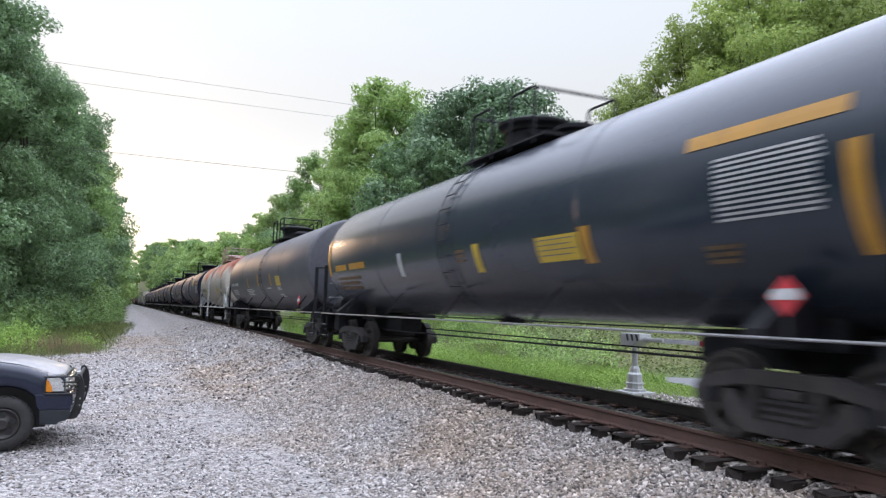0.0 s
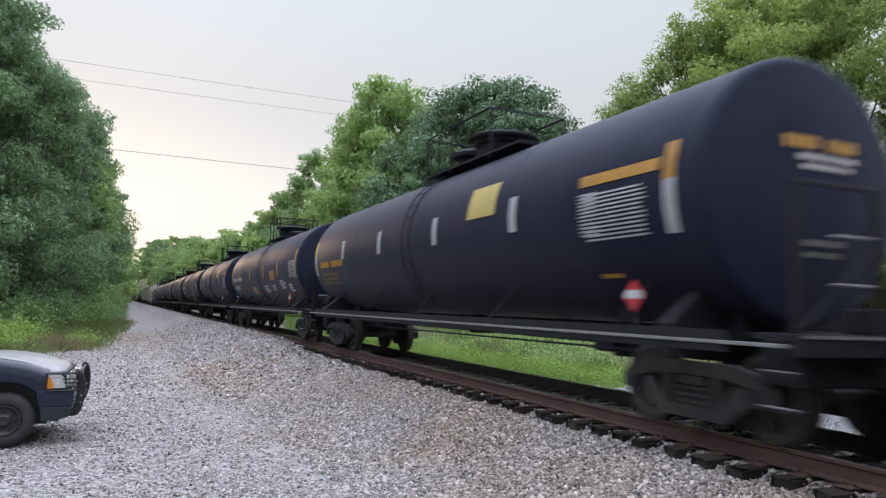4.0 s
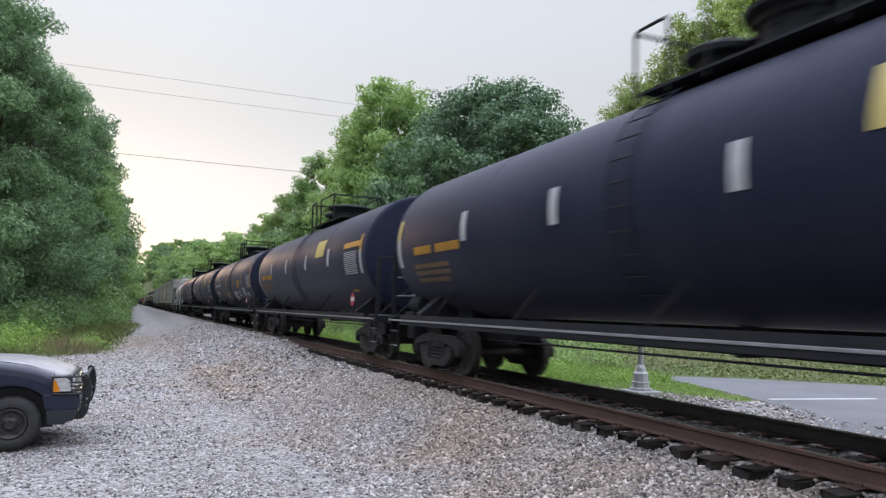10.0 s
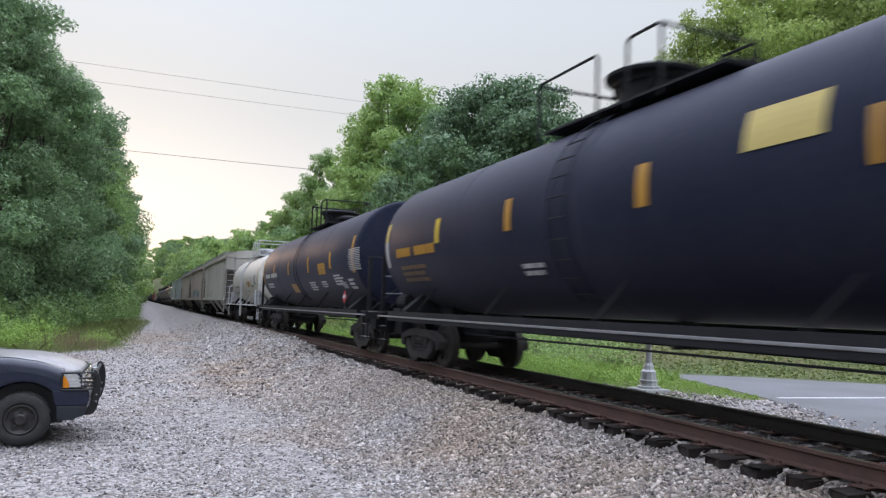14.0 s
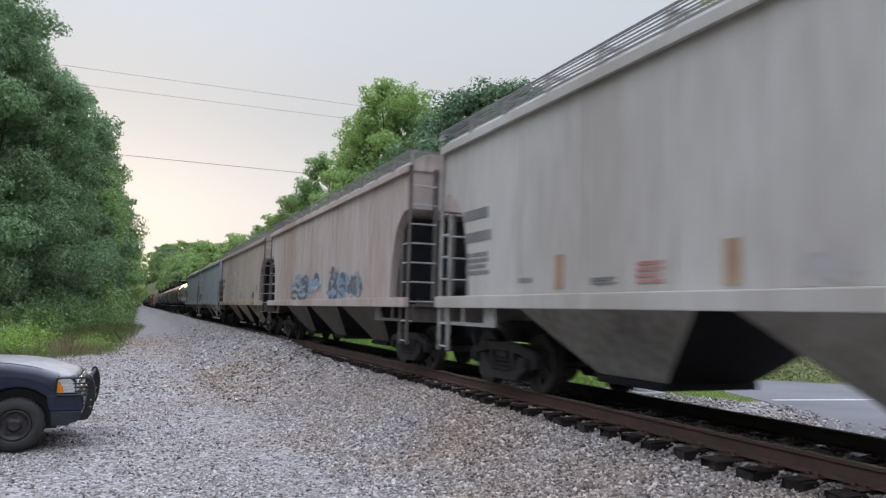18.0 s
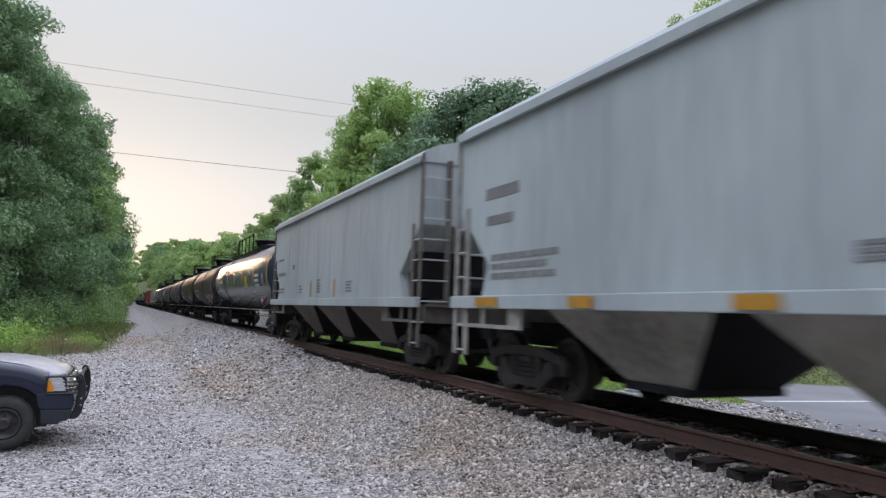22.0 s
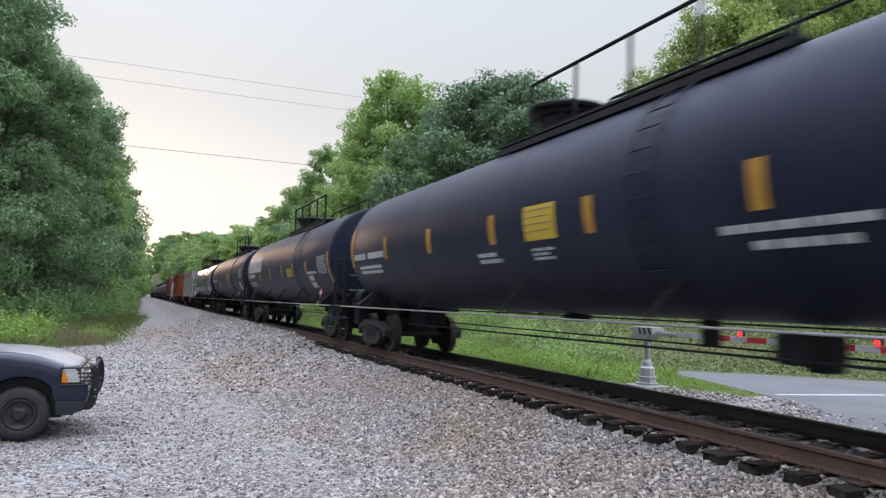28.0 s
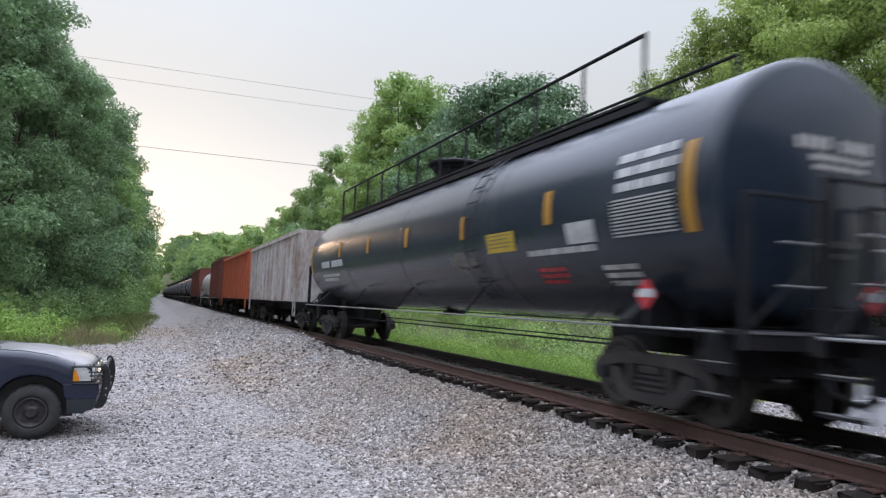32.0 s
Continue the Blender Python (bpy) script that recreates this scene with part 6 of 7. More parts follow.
def run_train():
    tanks = {
        0: dict(nose=0.15, low_stripe=True, paint=GLOSS_BLACK, ladder_u=-0.1, manway_u=-0.9, end_band=YELLOW, label="glossy black tank car with orange and yellow panels"),
        1: dict(nose=0.75, paint=GREY_TANK, ladder_u=-0.67, manway_u=-0.4, label="faded charcoal grey tank car with yellow stripes", end_band=None),
        2: dict(nose=0.75, paint=RUST_TANK, pipe_mat=WHITE_PIPE, fittings=RUSTY_PIPE, ladder_u=0.75, manway_u=-0.7, rail_white=True, deep_ladder=True, label="dirty white tank car with red rust running down"),
        3: dict(nose=1.00, paint=MATT_BLACK, ladder_u=0.5, manway_u=-0.9, end_band=PALE, label="dusty black tank car with pale stripes"),
        4: dict(nose=0.90, paint=MATT_BLACK, ladder_u=-0.35, manway_u=0.1, end_band=YELLOW, label="dusty black tank car with orange stripes and panels"),
        5: dict(nose=1.00, paint=MATT_BLACK, ladder_u=0.5, manway_u=-0.9, end_band=PALE, label="dusty black tank car with pale stripes and gold stencilling"),
        6: dict(nose=0.90, paint=MATT_BLACK, ladder_u=1.0, manway_u=0.0, end_band=YELLOW, label="dusty black tank car with orange stripes and teal graffiti"),
        7: dict(nose=1.00, paint=MATT_BLACK, ladder_u=0.43, manway_u=-1.1, end_band=PALE, label="dusty black tank car with pale stripes and gold stencilling"),
        8: dict(nose=0.67, paint=MATT_BLACK, ladder_u=0.4, manway_u=-1.06, end_band=PALE, label="dusty black tank car with pale stripes and a gold bar"),
        9: dict(nose=0.90, paint=MATT_BLACK, ladder_u=-0.28, manway_u=0.1, end_band=YELLOW, label="dusty black tank car with orange stripes and grey graffiti"),
        10: dict(nose=1.00, split_rail=True, paint=MATT_BLACK, ladder_u=0.77, manway_u=0.3, end_band=PALE, label="dusty black tank car with a large yellow panel"),
        11: dict(nose=0.90, paint=MATT_BLACK, ladder_u=0.3, manway_u=0.0, end_band=YELLOW, label="dusty black tank car with orange stripes"),
        12: dict(nose=0.65, tail=0.70, reach=0.55, paint=STAINED_TANK, R=1.36, pipe_mat=WHITE_PIPE, fittings=WHITE_PIPE, ladder_u=0.58, manway_u=-0.2, rail_white=True, end_band=TAN, deep_ladder=True, label="short creamy white tank car with a rust run"),
        18: dict(nose=0.45, paint=GLOSS_BLACK, ladder_u=4.56, manway_u=-0.7, long_platform="rear", end_band=YELLOW, label="long glossy black tank car with orange stripes"),
        19: dict(nose=0.60, paint=BROWN_TANK, ladder_u=-0.95, manway_u=-0.4, end_band=TAN, label="brownish black tank car with faded graffiti"),
        20: dict(nose=0.60, paint=BROWN_TANK, ladder_u=-0.9, manway_u=-0.4, end_band=YELLOW, label="brown black tank car with white stencilling"),
        21: dict(nose=0.30, tail=0.86, paint=BLACK, ladder_u=-3.59, manway_u=0.2, long_platform="front", end_band=YELLOW, label="black tank car with a long top walkway"),
        22: dict(nose=0.15, low_stripe=True, paint=BLACK, ladder_u=-3.94, manway_u=0.0, long_platform="front", end_band=YELLOW, label="black tank car with large white block markings"),
        23: dict(nose=0.30, paint=BLACK, ladder_u=-3.89, manway_u=-0.06, long_platform="front", end_band=YELLOW, label="black tank car with white graffiti and orange stripes"),
        24: dict(nose=0.08, paint=GLOSS_BLACK, ladder_u=-4.2, manway_u=0.0, long_platform="full", end_band=YELLOW, label="long shiny black tank car with a full top railing"),
    }
    hoppers = {
        13: dict(paint=HOPPER_GREY, pocket=POCKET_GREY, label="pale grey covered hopper car with a roof walkway"),
        14: dict(paint=HOPPER_ROSE, label="rust stained covered hopper car with blue graffiti"),
        15: dict(paint=HOPPER_TAN, pocket=POCKET_TAN, label="tan grey covered hopper car with orange sill reflectors"),
        16: dict(paint=HOPPER_GREEN, pocket=POCKET_GREY, walkway=False, curved=False, label="pale green grey covered hopper car"),
        17: dict(paint=HOPPER_BLUE, walkway=False, curved=False, label="cool grey covered hopper car with patched sides"),
    }
    for i, L in enumerate(LENGTHS):
        if i in HOPPERS:
            car = hopper_car(L, marks=MARKS.get(i, ()), **hoppers[i])
        else:
            car = tank_car(L, marks=MARKS.get(i, ()), **tanks[i])
        settle(car, REAR[i], L)
    rear = REAR[-1]
    for L, kind in ((15.2, "patchy"), (16.4, "orange"), (12.5, "brown"), (15.5, "white"), (17.5, "brown")):
        rear += L
        if kind == "white":
            car = tank_car(L, 1.36, WHITE_TANK, WHITE_PIPE, label="small white tank car between freight cars", rail_white=True, fittings=GREY_PIPE)
        elif kind == "patchy":
            car = box_car(L, PATCHY_CAR, "peeling white open hopper car with ribbed sides", H=3.9, open_top=True)
        elif kind == "orange":
            car = box_car(L, ORANGE_CAR, "orange red freight car with ribbed sides", H=4.0)
        else:
            car = box_car(L, BROWN_CAR, "dark brown red box car with ribbed sides", H=4.3)
        settle(car, rear, L)
    proto = None
    for k in range(13):
        rear += 18.4
        if proto is None:
            proto = car = tank_car(18.4, paint=MATT_BLACK, plain=True, label="dusty black tank car far down the train", marks=MARKS[4][:8])
        else:
            car = copy_thing(proto, pose(0, 0, 0))
        settle(car, rear, 18.4)


run_train()

# ---- trees: tapered trunk with limbs, crown of many small leaves in clumps ----
def leaf_sheet(centres, size, rng, up=0.35, facing=None):
    """Small folded leaves at the given places, as numpy verts and faces."""
    n = len(centres)
    d = rng.normal(size=(n, 3))
    if facing is None:
        d[:, 2] = np.abs(d[:, 2]) + up
    else:
        d = facing + 0.42 * d + np.array([0, 0, up])
    d /= np.linalg.norm(d, axis=1)[:, None]
    a = np.cross(d, rng.normal(size=(n, 3)))
    a /= np.linalg.norm(a, axis=1)[:, None]
    b = np.cross(d, a)
    s = size * rng.uniform(0.6, 1.35, (n, 1))
    v = np.stack([centres - a * s * 0.5, centres + b * s * 0.32 + d * s * 0.08, centres + a * s * 0.55 - d * s * 0.12, centres - b * s * 0.32 + d * s * 0.08], 1).reshape(-1, 3)
    return v, np.arange(4 * n).reshape(n, 4)


def tree_meshes(seed, height, spread, low, leaves, size, leaf_mat, clumps=26, name="tree"):
    rng = np.random.default_rng(seed)
    rnd = random.Random(seed)
    bm = bmesh.new()
    th = height * 0.72
    pts = [Vector((0, 0, -0.3))]
    for k in range(1, 6):
        pts.append(Vector((rnd.uniform(-0.2, 0.2) * k * 0.4, rnd.uniform(-0.2, 0.2) * k * 0.4, th * k / 5)))
    for k in range(5):
        add_rod(bm, pts[k], pts[k + 1], height * 0.018 * (1 - k * 0.17), 8, height * 0.018 * (1 - (k + 1) * 0.17))
    cs, rs = [], []
    for k in range(clumps):
        h = low + (height - low) * ((k + 0.5) / clumps) ** 0.9
        f = (h - low) / (height - low)
        reach = spread * (math.sin(math.pi * min(1.0, 0.2 + 0.74 * f)) ** 0.7) * rnd.uniform(0.55, 0.95)
        a = k * 2.4 + rnd.uniform(-0.5, 0.5)
        r = spread * rnd.uniform(0.30, 0.54) * (1.12 - 0.5 * f)
        c = Vector((reach * math.cos(a), reach * math.sin(a), min(h, height - r * 0.7)))
        cs.append(c)
        rs.append(r)
        if k % 2 == 0:
            i = min(4, max(1, int(c.z * 0.7 / th * 5)))
            add_rod(bm, pts[i], c, 0.05 + 0.06 * (1 - f), 5, 0.02)
    trunk = bpy.data.meshes.new(name + "_trunk")
    bm.to_mesh(trunk)
    bm.free()
    trunk.materials.append(BARK)
    cs, rs = np.array([list(c) for c in cs]), np.array(rs)
    # each lobe carries smaller sprays on its outer side
    ks = rng.integers(0, len(cs), len(cs) * 6)
    dd = rng.normal(size=(len(ks), 3))
    dd[:, 2] = np.abs(dd[:, 2]) * 0.8 - 0.25
    dd /= np.linalg.norm(dd, axis=1)[:, None]
    sub = cs[ks] + dd * rs[ks][:, None] * np.array([1, 1, 0.8]) * rng.uniform(0.6, 1.0, (len(ks), 1))
    cs2, rs2 = np.concatenate([cs, sub]), np.concatenate([rs * 0.85, rs[ks] * rng.uniform(0.26, 0.5, len(ks))])
    w = rs2 ** 2 / (rs2 ** 2).sum()
    pick = rng.choice(len(cs2), leaves, p=w)
    d = rng.normal(size=(leaves, 3))
    d /= np.linalg.norm(d, axis=1)[:, None]
    rad = rng.uniform(0.3, 1.25, (leaves, 1)) ** 0.5
    p = cs2[pick] + d * rad * rs2[pick][:, None] * np.array([1, 1, 0.68])
    v, f = leaf_sheet(p, size, rng, 0.45, d)
    n = leaves // 5                    # shaded inner foliage
    pick = rng.choice(len(cs), n, p=rs ** 2 / (rs ** 2).sum())
    d = rng.uniform(-1, 1, (n, 3))
    p = cs[pick] * np.array([0.86, 0.86, 0.97]) + d * 0.5 * rs[pick][:, None]
    v2, f2 = leaf_sheet(p, size * 2.0, rng)
    crown = arrays(name + "_crown", np.concatenate([v, v2]), np.concatenate([f, f2 + len(v)]), leaf_mat)
    return trunk, crown


def plant(kind, x, y, s=1.0, rz=0.0, sz=None, label="", category="tree", group=""):
    trunk, crown = kind
    t = empty(category.replace(" ", "_"))
    t.matrix_basis = Matrix.LocRotScale((x, y, ground_z(x, y) - 0.05), Euler((0, 0, radians(rz))), (s, s, sz or s))
    tagged(t, label, category, group)
    part("trunk", trunk, None, t)
    part("crown", crown, None, t)
    return t


def woods():
    front = [tree_meshes(61 + k, 17, 4.3, 0.4, 40000, 0.155, m, 24) for k, m in enumerate((LEAF_DEEP, LEAF_MID))]
    big = [tree_meshes(11 + k, 17, 4.3, 0.6, 14000, 0.245, m, 28) for k, m in enumerate((LEAF_DEEP, LEAF_MID, LEAF_DEEP))]
    tall = [tree_meshes(31 + k, 18, 4.4, 1.2, 34000, 0.215, m, 40) for k, m in enumerate((LEAF_LIGHT, LEAF_MID))]
    sunny = tree_meshes(33, 18, 4.4, 1.2, 56000, 0.15, LEAF_SUNNY, 52)
    broad = tree_meshes(41, 14, 5.2, 1.0, 24000, 0.21, LEAF_DARK, 32)
    far = [tree_meshes(51 + k, 18, 5.0, 0.6, 6500, 0.46, m, 26) for k, m in enumerate((LEAF_MID, LEAF_LIGHT, LEAF_DEEP))]
    rnd = random.Random(7)
    # wood along the yard side of the track
    lab = "tall leafy deciduous tree in full summer green"

    def edge(y):
        return np.interp(y, [40, 45, 52, 62, 72, 89, 187, 400], [-6.8, -5.8, -4.6, -2.8, -2.2, -1.2, 0.7, 2.0])
    y = 43.0
    while y < 125:
        s = rnd.uniform(1.22, 1.40)
        plant(front[rnd.randrange(2)] if y < 74 else big[rnd.randrange(3)], edge(y) - 4.0 * s, y, s, rnd.uniform(0, 360), label=lab, group="wood beside the yard")
        if y < 90:
            plant(far[2], edge(y) - 12 - rnd.uniform(0, 3), y + 3 + rnd.uniform(-1, 1), s * 1.12, rnd.uniform(0, 360), label=lab, group="wood beside the yard")
        y += rnd.uniform(6.0, 7.5)
    while y < 420:
        plant(far[rnd.randrange(3)], edge(y) - 5.5, y, rnd.uniform(1.0, 1.2), rnd.uniform(0, 360), label=lab, group="wood beside the yard")
        y += rnd.uniform(8, 11)
    for k in range(14):
        y = 425 + 19 * k
        plant(far[k % 3], edge(y) - 5.0, y, rnd.uniform(1.1, 1.35), rnd.uniform(0, 360), label=lab, group="wood beside the yard")
        plant(far[(k + 1) % 3], 18 + rnd.uniform(-1, 3), y + 8, rnd.uniform(1.2, 1.45), rnd.uniform(0, 360), label="leafy green tree in the wood across the track", group="wood across the track")
    for k in range(7):
        plant(far[k % 3], -22 + 9 * k, 870 + 10 * math.sin(3 * k), 2.1, 50 * k, label="distant tree closing the view down the line", group="wood beside the yard")
    # wooded rise beyond the end of the straight
    for k in range(20):
        x, y = 14.5 + 5.2 * (k % 10) + 2.0 * (k // 10), (560 if k < 10 else 625) + 12 * math.sin(2.7 * k)
        plant(far[(k * 2 + k // 3) % 3], x, y, rnd.uniform(1.15, 1.4), 40 * k, label="distant tree on the wooded rise", group="wood across the track")
    # unseen trees added round the yard, so tanks and truck reflect something dark
    ring = [(-25 + 2 * math.sin(k * 2.1), -50 + 6.2 * k) for k in range(14)] + [(-35 + 2 * math.sin(k), -48 + 9 * k) for k in range(9)] + [(-10 + 8 * k, -58 + 3 * math.sin(2 * k)) for k in range(8)]
    for x, y in ring:
        plant(far[rnd.randrange(3)], x, y, rnd.uniform(0.72, 0.92), rnd.uniform(0, 360), label="tall green tree added out of view to darken reflections", group="wood round the yard")
    # wood behind the track: kind, distance, bearing, height
    lab = "leafy green tree in the wood across the track"
    for kind, far_off, bearing, h in ((far[1], 138, 7.0, 14.0), (far[0], 121, 8.5, 14.3), (far[1], 110, 9.8, 15.2), (tall[0], 100, 11.0, 16.6), (big[0], 86, 12.5, 16.8), (tall[1], 75, 13.8, 17.0), (big[1], 68, 15.3, 16.2), (tall[0], 63, 16.9, 18.5),
                                      (tall[0], 57, 18.3, 19.8), (tall[1], 59, 20.3, 19.0), (big[2], 52, 22.4, 16.4), (big[2], 47, 19.5, 12.5), (broad, 46, 25.3, 16.2), (broad, 45, 28.0, 16.4), (big[2], 42, 22.5, 11.5), (broad, 42, 30.6, 13.4), (big[1], 44, 33.5, 12.4),
                                      (big[1], 53, 30.0, 14.5), (sunny, 44, 38.6, 15.0), (sunny, 45, 42.8, 19.6), (sunny, 44, 47.5, 22.0), (sunny, 44, 53.0, 21.0), (sunny, 46, 60.0, 20.0), (big[0], 55, 44, 19.0), (far[1], 55, 36, 14.0), (far[0], 60, 25, 17.0), (tall[1], 50, 47.0, 21.5), (big[1], 56, 50.0, 22.0)):
        a = radians(bearing)
        plant(kind, far_off * math.sin(a), far_off * math.cos(a), h / (15.2 if kind is broad else 18.9), rnd.uniform(0, 360), label=lab, group="wood across the track")
    y = 152
    while y < 420:
        s = 0.86 + 0.4 * (y - 152) / 268
        plant(far[rnd.randrange(3)], 17.5 + rnd.uniform(-1, 2), y, s * rnd.uniform(0.9, 1.1), rnd.uniform(0, 360), label=lab, group="wood across the track")
        plant(far[rnd.randrange(3)], 27 + rnd.uniform(-2, 4), y + 5, s * rnd.uniform(1.05, 1.2), rnd.uniform(0, 360), label=lab, group="wood across the track")
        y += rnd.uniform(9, 13)


woods()


def undergrowth(name, label, spots, height, leaves, size, mat, seed, category="bushes"):
    """spots: (x, y, radius x, radius y, height)."""
    rng = np.random.default_rng(seed)
    ps = []
    for x, y, rx, ry, h in spots:
        n = int(leaves * rx * ry * h)
        d = rng.normal(size=(n, 3))
        d /= np.linalg.norm(d, axis=1)[:, None]
        r = rng.uniform(0.55, 1.05, (n, 1))
        q = d * r * np.array([rx, ry, h]) * (1 + 0.22 * np.sin(7 * d[:, :1] + x) * np.sin(6 * d[:, 1:2] + y))
        q[:, 2] = np.abs(q[:, 2])
        q += np.array([x, y, ground_z(x, y)])
        ps.append(q)
    v, f = leaf_sheet(np.concatenate(ps), size, rng)
    return tagged(new(name, arrays(name, v, f, mat)), label, category, kind="stuff")


def grass(name, label, area, count, height, width, mat, seed, lean=0.35, keep=None):
    """Blades over a rectangle x0, x1, y0, y1."""
    rng = np.random.default_rng(seed)
    x = rng.uniform(area[0], area[1], count)
    y = rng.uniform(area[2], area[3], count)
    if keep is not None:
        k = keep(x, y)
        x, y = x[k], y[k]
    n = len(x)
    z = np.array([ground_z(a, b) for a, b in zip(x, y)])
    h = height * rng.uniform(0.4, 1.2, n)
    a = rng.uniform(0, 2 * math.pi, n)
    w = width * rng.uniform(0.6, 1.3, n)
    lx, ly = lean * h * rng.normal(size=n), lean * h * rng.normal(size=n)
    base = np.stack([x, y, z - 0.03], 1)
    side = np.stack([np.cos(a) * w, np.sin(a) * w, np.zeros(n)], 1)
    mid = base + np.stack([lx * 0.35, ly * 0.35, h * 0.6], 1)
    tip = base + np.stack([lx, ly, h], 1)
    v = np.stack([base - side, base + side, mid + side * 0.7, tip, mid - side * 0.7], 1).reshape(-1, 3)
    f = np.arange(5 * n).reshape(n, 5)
    return tagged(new(name, arrays(name, v, f, mat)), label, "grass", kind="stuff")


def verges():
    rnd = random.Random(3)
    spots = []
    for k in range(26):
        y = 34 + k * 3.2
        e = np.interp(y, [34, 52, 72, 89, 187], [-7.5, -5.2, -2.8, -1.2, 0.0])
        spots.append((e - 0.8 + rnd.uniform(-0.6, 0.4), y, 1.6, 1.9, rnd.uniform(1.2, 2.6)))
    undergrowth("woodland_undergrowth", "dense green bushes along the foot of the wood", spots, 1, 300, 0.24, LEAF_MID, 5)
    undergrowth("roadside_weeds", "bright yellow-green weeds beside the gravel", [(-5.6, 34.6, 1.2, 1.0, 1.35), (-4.5, 34.4, 0.7, 0.8, 0.95), (-6.8, 36, 1.5, 1.2, 1.7), (-3.6, 34.0, 0.6, 0.6, 0.6), (-2.4, 34.5, 0.7, 0.6, 0.5), (-1.6, 37, 0.8, 1.2, 0.7), (-4.4, 38, 1.4, 1.4, 1.1), (-3.0, 33.2, 0.5, 0.4, 0.45), (-4.9, 33.4, 0.6, 0.5, 0.75), (-6.2, 33.3, 0.9, 0.6, 1.25), (-2.0, 35.6, 0.5, 0.6, 0.55)], 1, 900, 0.105, GRASS_LEAF, 6, "weeds")
    grass("verge_grass", "long green grass at the edge of the gravel", (-12, 2.0, 31, 75), 60000, 0.46, 0.006, VERGE_LEAF, 7, 0.45,
          keep=lambda x, y: x < np.interp(y, [31, 33, 73], [-2.5, -0.9, 0.6]) + 0.35 * np.sin(y * 2.1) + 0.25 * np.sin(y * 5.3 + x) + 0.12 * np.random.default_rng(1).normal(size=len(x)))
    grass("dry_grass", "pinkish brown seeding grass beside the gravel", (-4.0, -0.9, 32.0, 36), 4200, 0.75, 0.003, DRY_LEAF, 8, 0.22,
          keep=lambda x, y: np.random.default_rng(2).uniform(size=len(x)) < np.exp(-((x + 2.4) / 0.8) ** 2 - ((y - 33.6) / 1.2) ** 2) + 0.06)
    # across the track
    spots = [(11.8 + rnd.uniform(-0.6, 1.5), y, 1.1, 1.3, rnd.uniform(0.5, 1.1)) for y in np.arange(18.5, 60, 1.7)]
    weeds = [(9.9 + rnd.uniform(-0.5, 1.6), y + rnd.uniform(-0.4, 0.4), rnd.uniform(0.3, 0.7), rnd.uniform(0.3, 0.7), rnd.uniform(0.3, 0.75)) for y in np.arange(17.0, 48, 0.6)] + [(rnd.uniform(9.6, 11.6), rnd.uniform(13.6, 18.0), rnd.uniform(0.2, 0.45), rnd.uniform(0.2, 0.45), rnd.uniform(0.15, 0.42)) for k in range(34)]
    undergrowth("trackside_weeds", "lush bright green weeds beyond the rails", weeds, 1, 2200, 0.055, GRASS_LEAF, 14, "weeds")
    undergrowth("trackside_bushes", "bright green bushes along the far side of the track", spots, 1, 520, 0.11, LEAF_LIGHT, 9)

    def left_of_road(x, y):
        return (x < np.interp(y, [11.1, 13.4, 16.6], [11.7, 12.6, 13.4]) + 0.12 * np.sin(y * 5)) & (x > np.interp(y, [11, 13.5, 17], [11.6, 9.9, 9.3]) + 0.15 * np.sin(y * 3.7))
    grass("trackside_grass", "fresh green grass beyond the rails", (8.9, 13.4, 14.6, 48), 70000, 0.28, 0.0045, GRASS_LEAF, 10, 0.55, keep=lambda x, y: (y > 16.6) | left_of_road(x, y))
    grass("grass_tongue", "short bright grass between the gate and the road", (9.2, 13.4, 11.1, 14.8), 14000, 0.10, 0.005, GRASS_LEAF, 13, 0.7, keep=left_of_road)
    rng = np.random.default_rng(11)
    x, y = rng.uniform(13.5, 30, 62000), rng.uniform(6, 30, 62000)
    k = y > np.interp(x, [13.5, 15.7, 18.5, 40], [16.9, 15.7, 13.3, 5.4]) + 0.15 * rng.normal(size=len(x))
    x, y = x[k], y[k]
    z = np.array([ground_z(p, q) for p, q in zip(x, y)]) + rng.uniform(0.0, 0.12, len(x))
    v, f = leaf_sheet(np.stack([x, y, z], 1), 0.10, rng, 0.9)
    tagged(new("bank_grass", arrays("bank_grass", v, f, VERGE_LEAF)), "rough green and straw coloured grass on the bank", "grass", kind="stuff")
    spots = [(x, np.interp(x, [16, 40], [26, 15]) + rnd.uniform(-1, 1) + 12, 2.5, 2.5, rnd.uniform(2, 4)) for x in np.arange(15, 46, 2.6)]
    undergrowth("wood_edge_bushes", "dark green shrubs at the edge of the wood", spots, 1, 110, 0.3, LEAF_DEEP, 12)


verges()

# ---- crossing road, gate, cables ----
def crossing():
    road = prism([(11.9, 11.1), (12.7, 13.4), (13.5, 16.6), (15.7, 15.4), (18.5, 13.0), (40, 5), (70, -5), (70, -14), (40, -6), (12, 1), (8.6, 1.0), (8.6, 6.6), (10.6, 8.8)], "z", -0.6, -0.408)
    tagged(part("road", road, ASPHALT), "grey asphalt road running up to the crossing", "road", kind="structure")
    a, b = Vector((12.3, 11.3)), Vector((15.0, 10.9))
    d = (b - a).normalized() * 1.0
    n = Vector((-d.y, d.x)) * 0.06
    tagged(part("road_line", prism([(a - n)[:], (b - n)[:], (b + n)[:], (a + n)[:]], "z", -0.408, -0.402), ROAD_WHITE), "white painted road line", "road marking", kind="structure")


crossing()


